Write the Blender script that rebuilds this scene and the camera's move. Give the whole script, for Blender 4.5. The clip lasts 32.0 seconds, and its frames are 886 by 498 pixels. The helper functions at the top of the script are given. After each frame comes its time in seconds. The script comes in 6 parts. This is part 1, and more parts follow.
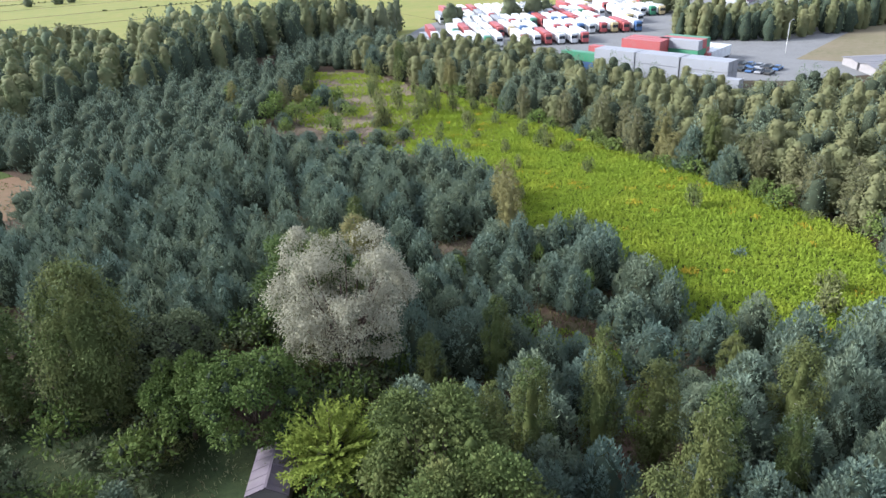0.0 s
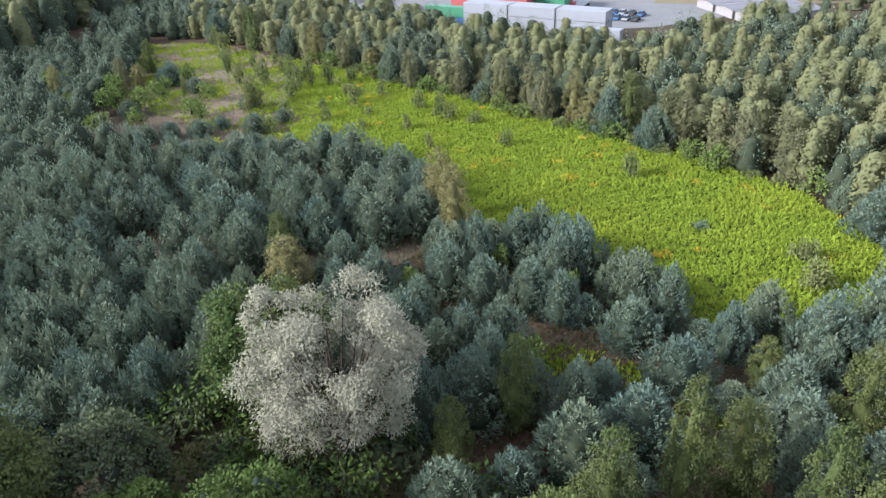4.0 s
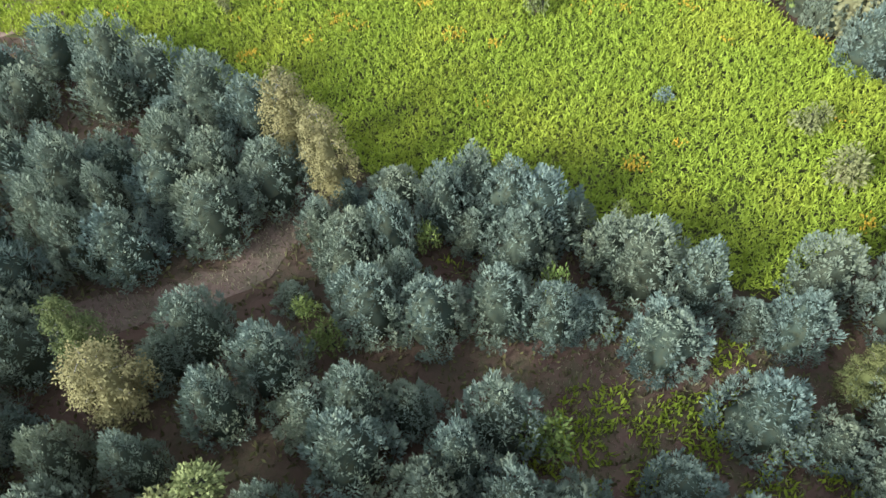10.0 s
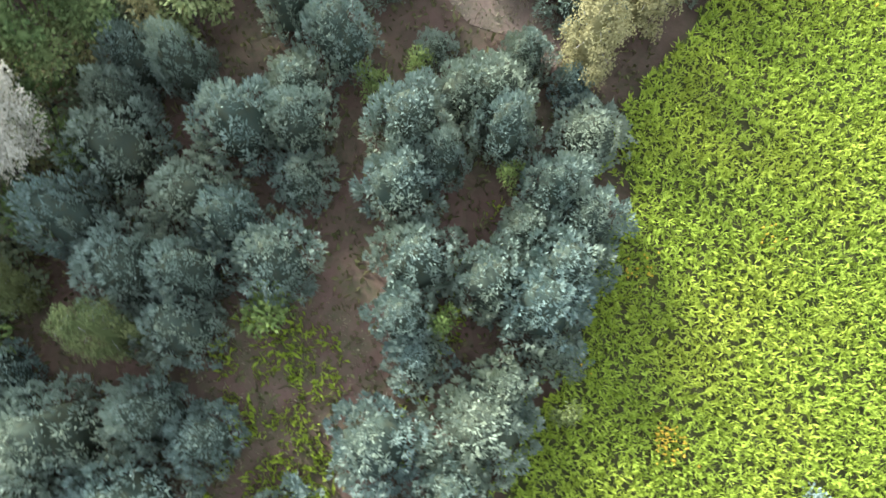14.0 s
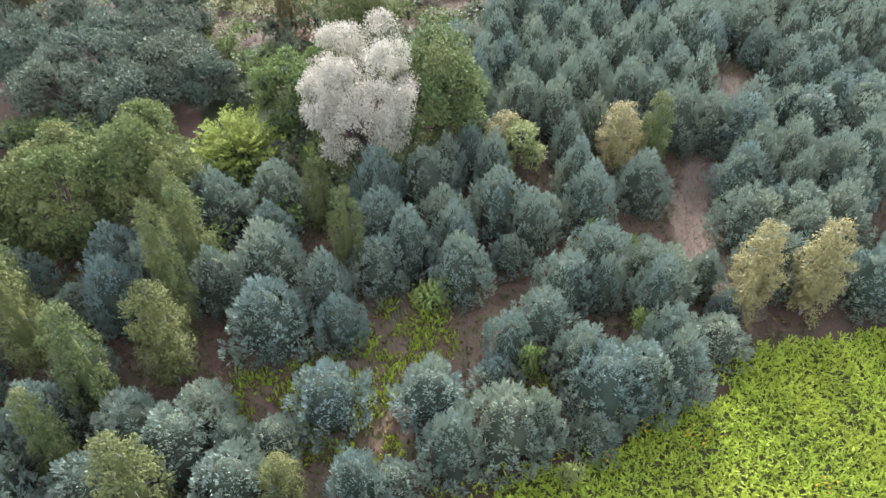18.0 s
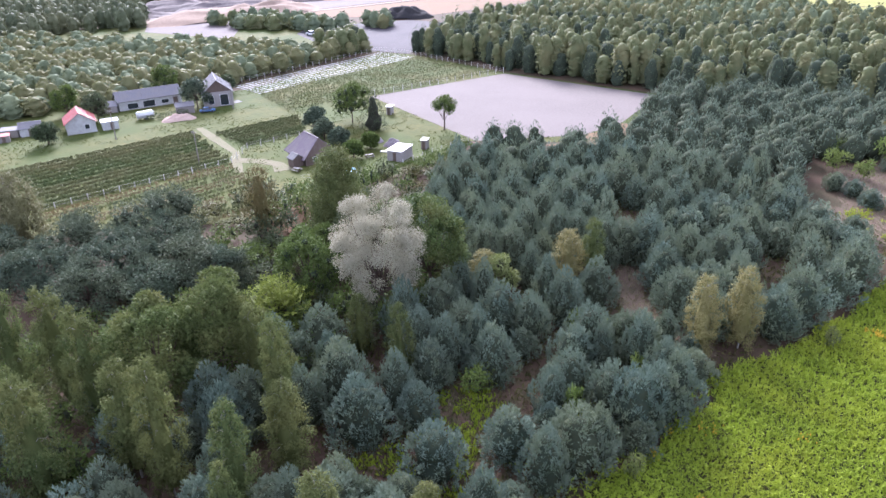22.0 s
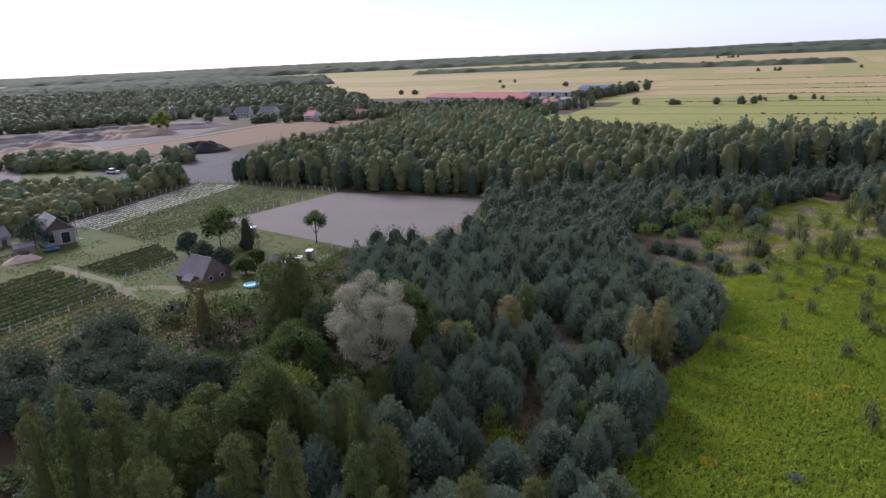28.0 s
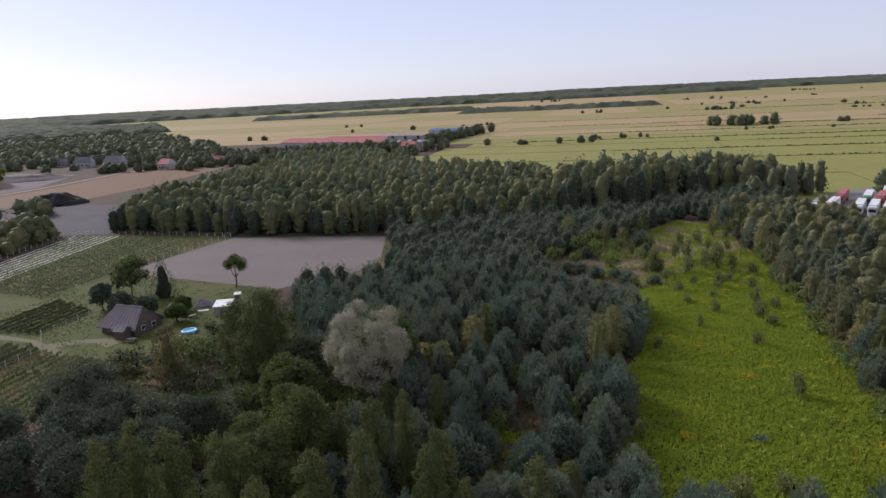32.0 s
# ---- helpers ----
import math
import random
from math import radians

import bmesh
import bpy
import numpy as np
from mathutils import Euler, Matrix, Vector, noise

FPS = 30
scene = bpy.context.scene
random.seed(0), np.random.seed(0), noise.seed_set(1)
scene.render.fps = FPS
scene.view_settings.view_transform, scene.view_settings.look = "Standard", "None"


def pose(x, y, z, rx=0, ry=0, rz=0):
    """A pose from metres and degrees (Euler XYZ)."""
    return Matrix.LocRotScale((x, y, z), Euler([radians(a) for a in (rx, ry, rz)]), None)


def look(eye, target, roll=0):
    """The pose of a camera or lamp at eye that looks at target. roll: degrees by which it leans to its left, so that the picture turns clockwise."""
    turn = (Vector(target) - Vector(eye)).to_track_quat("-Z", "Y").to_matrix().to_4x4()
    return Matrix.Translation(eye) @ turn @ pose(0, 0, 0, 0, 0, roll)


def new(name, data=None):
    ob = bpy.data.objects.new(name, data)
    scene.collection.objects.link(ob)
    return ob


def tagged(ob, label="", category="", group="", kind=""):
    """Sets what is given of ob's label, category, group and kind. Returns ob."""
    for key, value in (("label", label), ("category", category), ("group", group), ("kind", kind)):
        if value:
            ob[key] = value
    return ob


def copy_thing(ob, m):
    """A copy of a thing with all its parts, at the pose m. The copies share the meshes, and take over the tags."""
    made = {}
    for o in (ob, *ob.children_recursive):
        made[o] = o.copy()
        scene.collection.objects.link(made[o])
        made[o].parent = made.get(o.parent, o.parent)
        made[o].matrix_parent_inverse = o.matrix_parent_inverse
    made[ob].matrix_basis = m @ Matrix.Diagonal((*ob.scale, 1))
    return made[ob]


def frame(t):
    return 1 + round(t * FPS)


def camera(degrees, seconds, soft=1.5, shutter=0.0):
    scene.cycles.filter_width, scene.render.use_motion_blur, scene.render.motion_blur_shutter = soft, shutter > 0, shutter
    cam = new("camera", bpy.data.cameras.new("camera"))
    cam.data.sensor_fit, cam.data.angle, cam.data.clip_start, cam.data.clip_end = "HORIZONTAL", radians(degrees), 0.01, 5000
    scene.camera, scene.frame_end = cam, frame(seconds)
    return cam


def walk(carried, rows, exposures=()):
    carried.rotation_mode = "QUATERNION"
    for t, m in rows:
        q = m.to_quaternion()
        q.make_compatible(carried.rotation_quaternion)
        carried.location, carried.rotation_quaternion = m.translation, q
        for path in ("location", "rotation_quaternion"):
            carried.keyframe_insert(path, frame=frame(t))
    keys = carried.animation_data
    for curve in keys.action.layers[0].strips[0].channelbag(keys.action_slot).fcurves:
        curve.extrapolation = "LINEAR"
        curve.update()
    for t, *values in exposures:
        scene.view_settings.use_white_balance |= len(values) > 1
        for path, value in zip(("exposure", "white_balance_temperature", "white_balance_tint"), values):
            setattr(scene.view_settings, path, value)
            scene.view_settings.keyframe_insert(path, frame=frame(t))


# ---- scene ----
cam = camera(63.9, 32.0, 1.5, 0.35)
PATH = [
    (0, (0.086, -2.063, 42.277), (0.957, -0.477, 41.424), -2.8),
    (0.5, (-0.692, 0.076, 42.31), (0.223, 1.63, 41.445), -2.8),
    (1, (-1.387, 2.316, 42.38), (-0.427, 3.835, 41.501), -2.9),
    (1.5, (-1.964, 4.646, 42.461), (-0.96, 6.128, 41.568), -2.9),
    (2, (-2.344, 7.088, 42.526), (-1.299, 8.53, 41.617), -2.8),
    (2.5, (-2.528, 9.671, 42.622), (-1.443, 11.072, 41.695), -2.8),
    (3, (-2.586, 12.359, 42.721), (-1.462, 13.715, 41.773), -2.7),
    (3.5, (-2.364, 15.062, 42.822), (-1.205, 16.374, 41.854), -2.8),
    (5.5, (0.298, 26.156, 43.402), (1.567, 27.254, 42.314), -2.7),
    (6, (1.556, 28.857, 43.436), (2.841, 29.897, 42.312), -2.7),
    (6.5, (3.153, 31.575, 43.474), (4.449, 32.559, 42.31), -2.8),
    (7, (4.954, 34.249, 43.519), (6.254, 35.17, 42.31), -2.7),
    (7.5, (6.932, 36.816, 43.58), (8.228, 37.674, 42.321), -2.6),
    (8, (9.231, 39.406, 43.685), (10.511, 40.196, 42.368), -2.5),
    (8.5, (11.878, 41.781, 43.754), (13.132, 42.507, 42.375), -2.7),
    (9, (14.857, 43.839, 43.758), (16.068, 44.508, 42.314), -3.3),
    (9.5, (18.09, 45.776, 43.719), (19.243, 46.388, 42.203), -3.7),
    (10, (21.577, 47.485, 43.721), (22.648, 48.046, 42.127), -4.3),
    (10.5, (25.242, 48.881, 43.762), (26.205, 49.405, 42.09), -5.2),
    (11, (29.032, 50.027, 43.826), (29.855, 50.548, 42.079), -6.3),
    (11.5, (32.829, 50.883, 43.907), (33.41, 51.505, 42.097), -7.1),
    (12, (36.294, 51.315, 44.157), (36.532, 52.024, 42.302), -7.1),
    (12.5, (39.85, 51.253, 44.408), (39.815, 51.888, 42.511), -5.9),
    (13, (43.676, 50.712, 44.529), (43.56, 51.233, 42.601), -5.3),
    (13.5, (47.721, 49.673, 44.587), (47.571, 50.124, 42.645), -4.6),
    (14, (51.86, 48.337, 44.631), (51.668, 48.763, 42.686), -3.8),
    (14.5, (55.699, 46.845, 44.696), (55.449, 47.281, 42.76), -1.1),
    (16.5, (68.455, 39.865, 45.177), (67.536, 40.411, 43.487), 0.0),
    (17, (71.184, 37.594, 45.226), (70.099, 38.172, 43.648), -0.5),
    (17.5, (73.68, 34.858, 45.266), (72.47, 35.485, 43.802), -0.6),
    (18, (75.87, 31.76, 45.276), (74.571, 32.451, 43.921), -0.5),
    (18.5, (77.768, 28.486, 45.299), (76.413, 29.247, 44.041), -0.5),
    (19, (79.401, 25.186, 45.347), (78.012, 26.019, 44.173), -0.7),
    (19.5, (80.863, 22.09, 45.428), (79.453, 22.988, 44.329), -1.2),
    (20, (82.083, 18.966, 45.498), (80.666, 19.929, 44.465), -1.8),
    (20.5, (82.93, 15.744, 45.57), (81.518, 16.773, 44.596), -2.0),
    (21, (83.387, 12.48, 45.698), (81.99, 13.574, 44.775), -2.1),
    (21.5, (83.528, 9.321, 45.819), (82.151, 10.476, 44.942), -2.2),
    (22, (83.457, 6.336, 45.954), (82.104, 7.549, 45.118), -2.3),
    (22.5, (83.176, 3.393, 46.074), (81.851, 4.662, 45.277), -2.4),
    (23, (82.784, 0.498, 46.162), (81.49, 1.818, 45.398), -2.5),
    (23.5, (82.239, -2.29, 46.217), (80.977, -0.922, 45.486), -2.5),
    (24, (81.46, -4.949, 46.271), (80.234, -3.534, 45.569), -2.4),
    (24.5, (80.419, -7.426, 46.321), (79.229, -5.968, 45.646), -2.5),
    (25, (79.307, -9.899, 46.336), (78.155, -8.399, 45.684), -2.5),
    (25.5, (78.168, -12.39, 46.335), (77.056, -10.851, 45.707), -2.4),
    (27.5, (73.05, -21.804, 46.474), (72.109, -20.127, 45.923), -2.7),
    (28, (71.587, -23.912, 46.537), (70.691, -22.205, 46.003), -2.7),
    (28.5, (69.94, -25.87, 46.618), (69.09, -24.136, 46.097), -2.8),
    (29, (68.183, -27.845, 46.676), (67.381, -26.085, 46.17), -2.9),
    (29.5, (66.335, -29.795, 46.736), (65.583, -28.009, 46.242), -2.9),
    (30, (64.412, -31.799, 46.797), (63.71, -29.989, 46.316), -3.0),
    (30.5, (62.373, -33.789, 46.876), (61.722, -31.957, 46.408), -3.0),
    (31, (60.201, -35.744, 46.959), (59.604, -33.891, 46.502), -3.0),
    (31.5, (57.852, -37.61, 47.019), (57.31, -35.738, 46.572), -3.0),
    (32, (55.45, -39.457, 47.079), (54.965, -37.566, 46.642), -3.0),
]
EXPOSURES = [(0, 2.16, 5320, 9), (6, 2.19, 5320, 11), (10, 2.47, 5400, 12), (12, 3.02, 5450, 11), (13.5, 3.28, 5400, 11), (17, 3.47, 5500, 18), (18.5, 3.42, 5480, 21), (20, 3.1, 5420, 23), (23, 2.69, 5320, 22), (25.5, 2.11, 5350, 20), (28, 1.3, 5500, 18), (32, 0.97, 5780, 18)]
walk(cam, [(t, look(eye, target, roll)) for t, eye, target, roll in PATH], EXPOSURES)

# ---- light: hazy low sun, pale sky ----
SUN_AZ, SUN_EL = 150.0, 28.0  # degrees anticlockwise from +x, and above the horizon
sky_world = bpy.data.worlds.new("sky")
scene.world = sky_world
sky_world.use_nodes = True
wn = sky_world.node_tree.nodes
wl = sky_world.node_tree.links
wn.clear()
sky = wn.new("ShaderNodeTexSky")
sky.sky_type = "NISHITA"
sky.sun_disc = False
sky.sun_elevation = radians(SUN_EL)
sky.sun_rotation = radians(90 - SUN_AZ)
sky.altitude = 1200
sky.air_density, sky.dust_density, sky.ozone_density = 0.8, 1.6, 1.5
bg = wn.new("ShaderNodeBackground")
bg.inputs["Strength"].default_value = 0.098
wo = wn.new("ShaderNodeOutputWorld")
veil = wn.new("ShaderNodeMix")  # thin even cloud over the clear sky
veil.data_type = "RGBA"
veil.inputs[0].default_value = 0.8
veil.inputs[7].default_value = (3.25, 3.15, 3.25, 1)
wl.new(sky.outputs[0], veil.inputs[6])
wl.new(veil.outputs[2], bg.inputs["Color"])
wl.new(bg.outputs[0], wo.inputs["Surface"])
sun = new("sun", bpy.data.lights.new("sun", "SUN"))
sun.data.energy, sun.data.angle, sun.data.color = 2.35, radians(20), (1.0, 0.91, 0.8)
az, el = radians(SUN_AZ), radians(SUN_EL)
sun_way = Vector((math.cos(az) * math.cos(el), math.sin(az) * math.cos(el), math.sin(el)))
sun.matrix_world = look(sun_way * 300, (0, 0, 0))


# ---- materials ----
def shader(name):
    m = bpy.data.materials.new(name)
    m.use_nodes = True
    nt = m.node_tree
    return m, nt, nt.nodes["Principled BSDF"], nt.nodes["Material Output"]


def mixed(nt, a, b, fac, kind="MIX"):
    n = nt.nodes.new("ShaderNodeMix")
    n.data_type, n.blend_type = "RGBA", kind
    for sock, v in ((n.inputs[0], fac), (n.inputs[6], a), (n.inputs[7], b)):
        if isinstance(v, bpy.types.NodeSocket):
            nt.links.new(v, sock)
        elif isinstance(v, (int, float)):
            sock.default_value = v
        else:
            sock.default_value = (*v, 1)
    return n.outputs[2]


def noise_at(nt, scale, detail=3.0, rough=0.6, lo=0.35, hi=0.65, local=False, stretch=None):
    n = nt.nodes.new("ShaderNodeTexNoise")
    n.inputs["Scale"].default_value, n.inputs["Detail"].default_value, n.inputs["Roughness"].default_value = scale, detail, rough
    if local:
        tc = nt.nodes.new("ShaderNodeTexCoord").outputs["Object"]
    else:
        tc = nt.nodes.new("ShaderNodeNewGeometry").outputs["Position"]
    if stretch:
        mp = nt.nodes.new("ShaderNodeMapping")
        mp.inputs["Scale"].default_value = stretch
        nt.links.new(tc, mp.inputs["Vector"])
        tc = mp.outputs[0]
    nt.links.new(tc, n.inputs["Vector"])
    r = nt.nodes.new("ShaderNodeMapRange")
    r.inputs[1].default_value, r.inputs[2].default_value = lo, hi
    nt.links.new(n.outputs["Fac"], r.inputs[0])
    return r.outputs[0]


def relief(nt, bsdf, height, strength=0.4, dist=0.05):
    b = nt.nodes.new("ShaderNodeBump")
    b.inputs["Strength"].default_value, b.inputs["Distance"].default_value = strength, dist
    nt.links.new(height, b.inputs["Height"])
    nt.links.new(b.outputs[0], bsdf.inputs["Normal"])


def foliage(name, dark, light, tint, glow=0.25, patch=0.22, rough=0.6):
    """Leaves: dark to light from leaf to leaf, tint from plant to plant; some light comes through them."""
    m, nt, bsdf, out = shader(name)
    geo = nt.nodes.new("ShaderNodeNewGeometry")
    info = nt.nodes.new("ShaderNodeObjectInfo")
    c = mixed(nt, dark, light, geo.outputs["Random Per Island"])
    c = mixed(nt, c, tint, noise_at(nt, patch, 2.0, lo=0.45, hi=0.75))
    k = nt.nodes.new("ShaderNodeMath")
    k.operation = "MULTIPLY"
    k.inputs[1].default_value = 0.6
    nt.links.new(info.outputs["Random"], k.inputs[0])
    c = mixed(nt, c, tint, k.outputs[0])
    nt.links.new(c, bsdf.inputs["Base Color"])
    bsdf.inputs["Roughness"].default_value = rough
    bsdf.inputs["Specular IOR Level"].default_value = 0.05
    if glow:
        tr = nt.nodes.new("ShaderNodeBsdfTranslucent")
        nt.links.new(c, tr.inputs["Color"])
        ms = nt.nodes.new("ShaderNodeMixShader")
        ms.inputs[0].default_value = glow
        nt.links.new(bsdf.outputs[0], ms.inputs[1])
        nt.links.new(tr.outputs[0], ms.inputs[2])
        nt.links.new(ms.outputs[0], out.inputs["Surface"])
    return m


def soil(name, a, b, c, big, small, bump=0.5, rough=0.95, stretch=None, dist=0.08):
    """Ground: two colours in large patches and a third in fine grain."""
    m, nt, bsdf, out = shader(name)
    fine = noise_at(nt, small, 5.0, 0.7, 0.3, 0.7, stretch=stretch)
    col = mixed(nt, a, b, noise_at(nt, big, 4.0, 0.6, 0.4, 0.6, stretch=stretch))
    col = mixed(nt, col, c, fine)
    nt.links.new(col, bsdf.inputs["Base Color"])
    bsdf.inputs["Roughness"].default_value = rough
    bsdf.inputs["Specular IOR Level"].default_value = 0.15
    relief(nt, bsdf, fine, bump, dist)
    return m


def paint(name, col, rough=0.5, metal=0.0, dirt=(0.2, 0.18, 0.15), amount=0.35, scale=0.6, stretch=None):
    m, nt, bsdf, out = shader(name)
    d = noise_at(nt, scale, 5.0, 0.65, 0.42, 0.8, stretch=stretch)
    k = nt.nodes.new("ShaderNodeMath")
    k.operation = "MULTIPLY"
    k.inputs[1].default_value = amount
    nt.links.new(d, k.inputs[0])
    nt.links.new(mixed(nt, col, dirt, k.outputs[0]), bsdf.inputs["Base Color"])
    bsdf.inputs["Roughness"].default_value, bsdf.inputs["Metallic"].default_value = rough, metal
    relief(nt, bsdf, noise_at(nt, scale * 12, 3.0), 0.1, 0.01)
    return m


PINE = foliage("pine_needles", (0.086, 0.126, 0.1), (0.172, 0.222, 0.176), (0.18, 0.205, 0.122), 0.1, 0.2, 0.85)
PINE_OLD = foliage("old_pine_needles", (0.074, 0.102, 0.068), (0.138, 0.175, 0.115), (0.17, 0.188, 0.096), 0.1, 0.2, 0.8)
BIRCH = foliage("birch_leaves", (0.053, 0.078, 0.026), (0.112, 0.136, 0.047), (0.122, 0.128, 0.043), 0.3)
WOODBIRCH = foliage("wood_birch_leaves", (0.1, 0.122, 0.056), (0.158, 0.175, 0.08), (0.2, 0.188, 0.088), 0.28, 0.2)
BIRCH_PALE = foliage("yellowing_birch_leaves", (0.15, 0.142, 0.056), (0.235, 0.22, 0.092), (0.205, 0.185, 0.075), 0.25)
BIRCH_TAN = foliage("dull_birch_leaves", (0.105, 0.112, 0.052), (0.165, 0.168, 0.08), (0.172, 0.158, 0.08), 0.25)
WILLOW = foliage("silver_willow_leaves", (0.24, 0.229, 0.158), (0.365, 0.348, 0.248), (0.315, 0.296, 0.207), 0.25)
LINDEN = foliage("olive_leaves", (0.046, 0.074, 0.022), (0.105, 0.14, 0.044), (0.135, 0.138, 0.046), 0.22)
MAPLE = foliage("bright_leaves", (0.105, 0.148, 0.02), (0.2, 0.235, 0.042), (0.18, 0.21, 0.036), 0.3)
DARKLEAF = foliage("dark_leaves", (0.045, 0.066, 0.032), (0.09, 0.115, 0.06), (0.09, 0.10, 0.048), 0.15)
SHRUB = foliage("meadow_shrub_leaves", (0.12, 0.15, 0.048), (0.19, 0.22, 0.08), (0.19, 0.19, 0.075), 0.2)
THICKET = foliage("grey_thicket_leaves", (0.046, 0.07, 0.048), (0.085, 0.115, 0.076), (0.1, 0.115, 0.066), 0.12)
LARCH = foliage("larch_needles", (0.085, 0.088, 0.034), (0.15, 0.135, 0.055), (0.17, 0.12, 0.05), 0.2)
CURRANT = foliage("currant_leaves", (0.16, 0.14, 0.075), (0.27, 0.24, 0.14), (0.20, 0.15, 0.08), 0.15, 0.15)
# Far woods: distance haze is put into these greyer leaf colours.
HAZY_CANOPY = foliage("hazy_far_canopy", (0.045, 0.058, 0.04), (0.066, 0.078, 0.052), (0.09, 0.094, 0.06), 0.0, 0.02, 0.95)
HAZY_LEAF = foliage("hazy_far_leaves", (0.062, 0.08, 0.045), (0.115, 0.132, 0.075), (0.13, 0.132, 0.07), 0.15, 0.03)
GREENLEAF = foliage("green_leaves", (0.045, 0.075, 0.018), (0.11, 0.148, 0.042), (0.09, 0.118, 0.03), 0.2)
GOLD = foliage("goldenrod_leaves", (0.12, 0.2, 0.018), (0.235, 0.345, 0.036), (0.3, 0.345, 0.036), 0.25, 0.11)
FLOWER = foliage("goldenrod_flowers", (0.42, 0.33, 0.03), (0.52, 0.40, 0.045), (0.5, 0.33, 0.03), 0.2)
UNDERSTORY = foliage("understory_leaves", (0.045, 0.058, 0.02), (0.11, 0.125, 0.042), (0.12, 0.105, 0.042), 0.15)
WEED = foliage("weed_leaves", (0.14, 0.22, 0.018), (0.28, 0.37, 0.03), (0.24, 0.29, 0.03), 0.25)
BUSHLEAF = foliage("bush_leaves", (0.08, 0.125, 0.03), (0.16, 0.21, 0.055), (0.15, 0.18, 0.05), 0.2)
DRY = foliage("dry_twigs", (0.15, 0.135, 0.075), (0.24, 0.22, 0.13), (0.17, 0.17, 0.085), 0.1)
LAWN = foliage("lawn_tufts", (0.058, 0.084, 0.018), (0.092, 0.112, 0.028), (0.115, 0.108, 0.034), 0.3, 0.05)
VINE = foliage("bush_row_leaves", (0.06, 0.09, 0.035), (0.125, 0.15, 0.065), (0.155, 0.15, 0.075), 0.2, 0.1)
# Crown insides: the shade between shoots and leaves is put into these dark colours.
SHADED_NEEDLES = foliage("shaded_inner_needles", (0.03, 0.042, 0.03), (0.045, 0.062, 0.042), (0.05, 0.055, 0.03), 0.0, 1.6, 0.9)
SHADED_TWIGS = soil("shaded_inner_twigs", (0.036, 0.036, 0.023), (0.03, 0.036, 0.02), (0.024, 0.025, 0.017), 0.8, 6.0)
BARK = soil("bark", (0.09, 0.065, 0.05), (0.15, 0.10, 0.07), (0.05, 0.04, 0.035), 1.5, 14)
WHITEBARK = soil("birch_bark", (0.40, 0.38, 0.34), (0.32, 0.30, 0.27), (0.10, 0.09, 0.08), 3, 5)
FLOOR = soil("forest_floor", (0.062, 0.038, 0.024), (0.038, 0.042, 0.018), (0.078, 0.052, 0.034), 0.14, 2.2)
LITTER = soil("brown_litter", (0.075, 0.045, 0.03), (0.05, 0.056, 0.02), (0.096, 0.064, 0.044), 0.45, 2.6)
SAND = soil("sandy_path", (0.094, 0.065, 0.046), (0.06, 0.06, 0.029), (0.116, 0.083, 0.061), 0.45, 1.8)
PLOUGH = soil("ploughed_soil", (0.14, 0.12, 0.11), (0.115, 0.099, 0.09), (0.165, 0.14, 0.128), 0.05, 1.6)
GRASS = soil("mown_grass", (0.056, 0.074, 0.014), (0.11, 0.095, 0.026), (0.042, 0.058, 0.012), 0.05, 0.4)
LANE = soil("sandy_lane", (0.17, 0.132, 0.085), (0.135, 0.115, 0.062), (0.2, 0.158, 0.108), 0.25, 1.4)
TRACK = soil("trodden_grass", (0.13, 0.12, 0.07), (0.10, 0.108, 0.046), (0.15, 0.132, 0.082), 0.3, 1.2)
LILAC = soil("grey_lilac_rubble", (0.20, 0.17, 0.18), (0.14, 0.12, 0.125), (0.27, 0.235, 0.24), 0.8, 3.0)
PINKSAND = soil("pink_sand", (0.40, 0.29, 0.235), (0.34, 0.25, 0.20), (0.44, 0.33, 0.27), 0.4, 2.0)
GREENSOIL = soil("weedy_soil", (0.06, 0.07, 0.018), (0.075, 0.068, 0.024), (0.04, 0.045, 0.014), 0.09, 2.0)
SPARSEGRASS = soil("sparse_grass", (0.18, 0.128, 0.092), (0.115, 0.122, 0.045), (0.205, 0.15, 0.112), 0.16, 1.6)
MEADOW = soil("meadow", (0.25, 0.21, 0.085), (0.28, 0.222, 0.10), (0.21, 0.195, 0.066), 0.014, 0.1)
HAY = soil("mown_hay", (0.31, 0.235, 0.12), (0.27, 0.215, 0.095), (0.30, 0.22, 0.11), 0.018, 0.1)
LUSH = soil("lush_meadow", (0.19, 0.20, 0.05), (0.155, 0.18, 0.042), (0.23, 0.205, 0.065), 0.018, 0.12)
HEATH = soil("dry_heath", (0.17, 0.14, 0.085), (0.13, 0.12, 0.06), (0.19, 0.155, 0.10), 0.05, 0.5)
DARKGRASS = soil("shaded_grass_dark_sedge", (0.035, 0.05, 0.018), (0.05, 0.06, 0.022), (0.025, 0.035, 0.014), 0.3, 2.0)
RUST = soil("rusty_grass", (0.145, 0.082, 0.048), (0.12, 0.09, 0.045), (0.17, 0.105, 0.062), 0.05, 0.6)
ASPHALT = soil("dark_hardcore", (0.08, 0.07, 0.075), (0.105, 0.092, 0.095), (0.06, 0.055, 0.058), 0.05, 0.9)
GRAVEL = soil("gravel", (0.23, 0.165, 0.12), (0.18, 0.13, 0.10), (0.27, 0.20, 0.15), 0.05, 0.7)
SPOIL = soil("grey_spoil", (0.12, 0.1, 0.098), (0.085, 0.074, 0.074), (0.15, 0.127, 0.12), 0.08, 0.5)
COAL = soil("black_heap", (0.03, 0.028, 0.03), (0.04, 0.036, 0.036), (0.02, 0.02, 0.02), 0.1, 0.9)
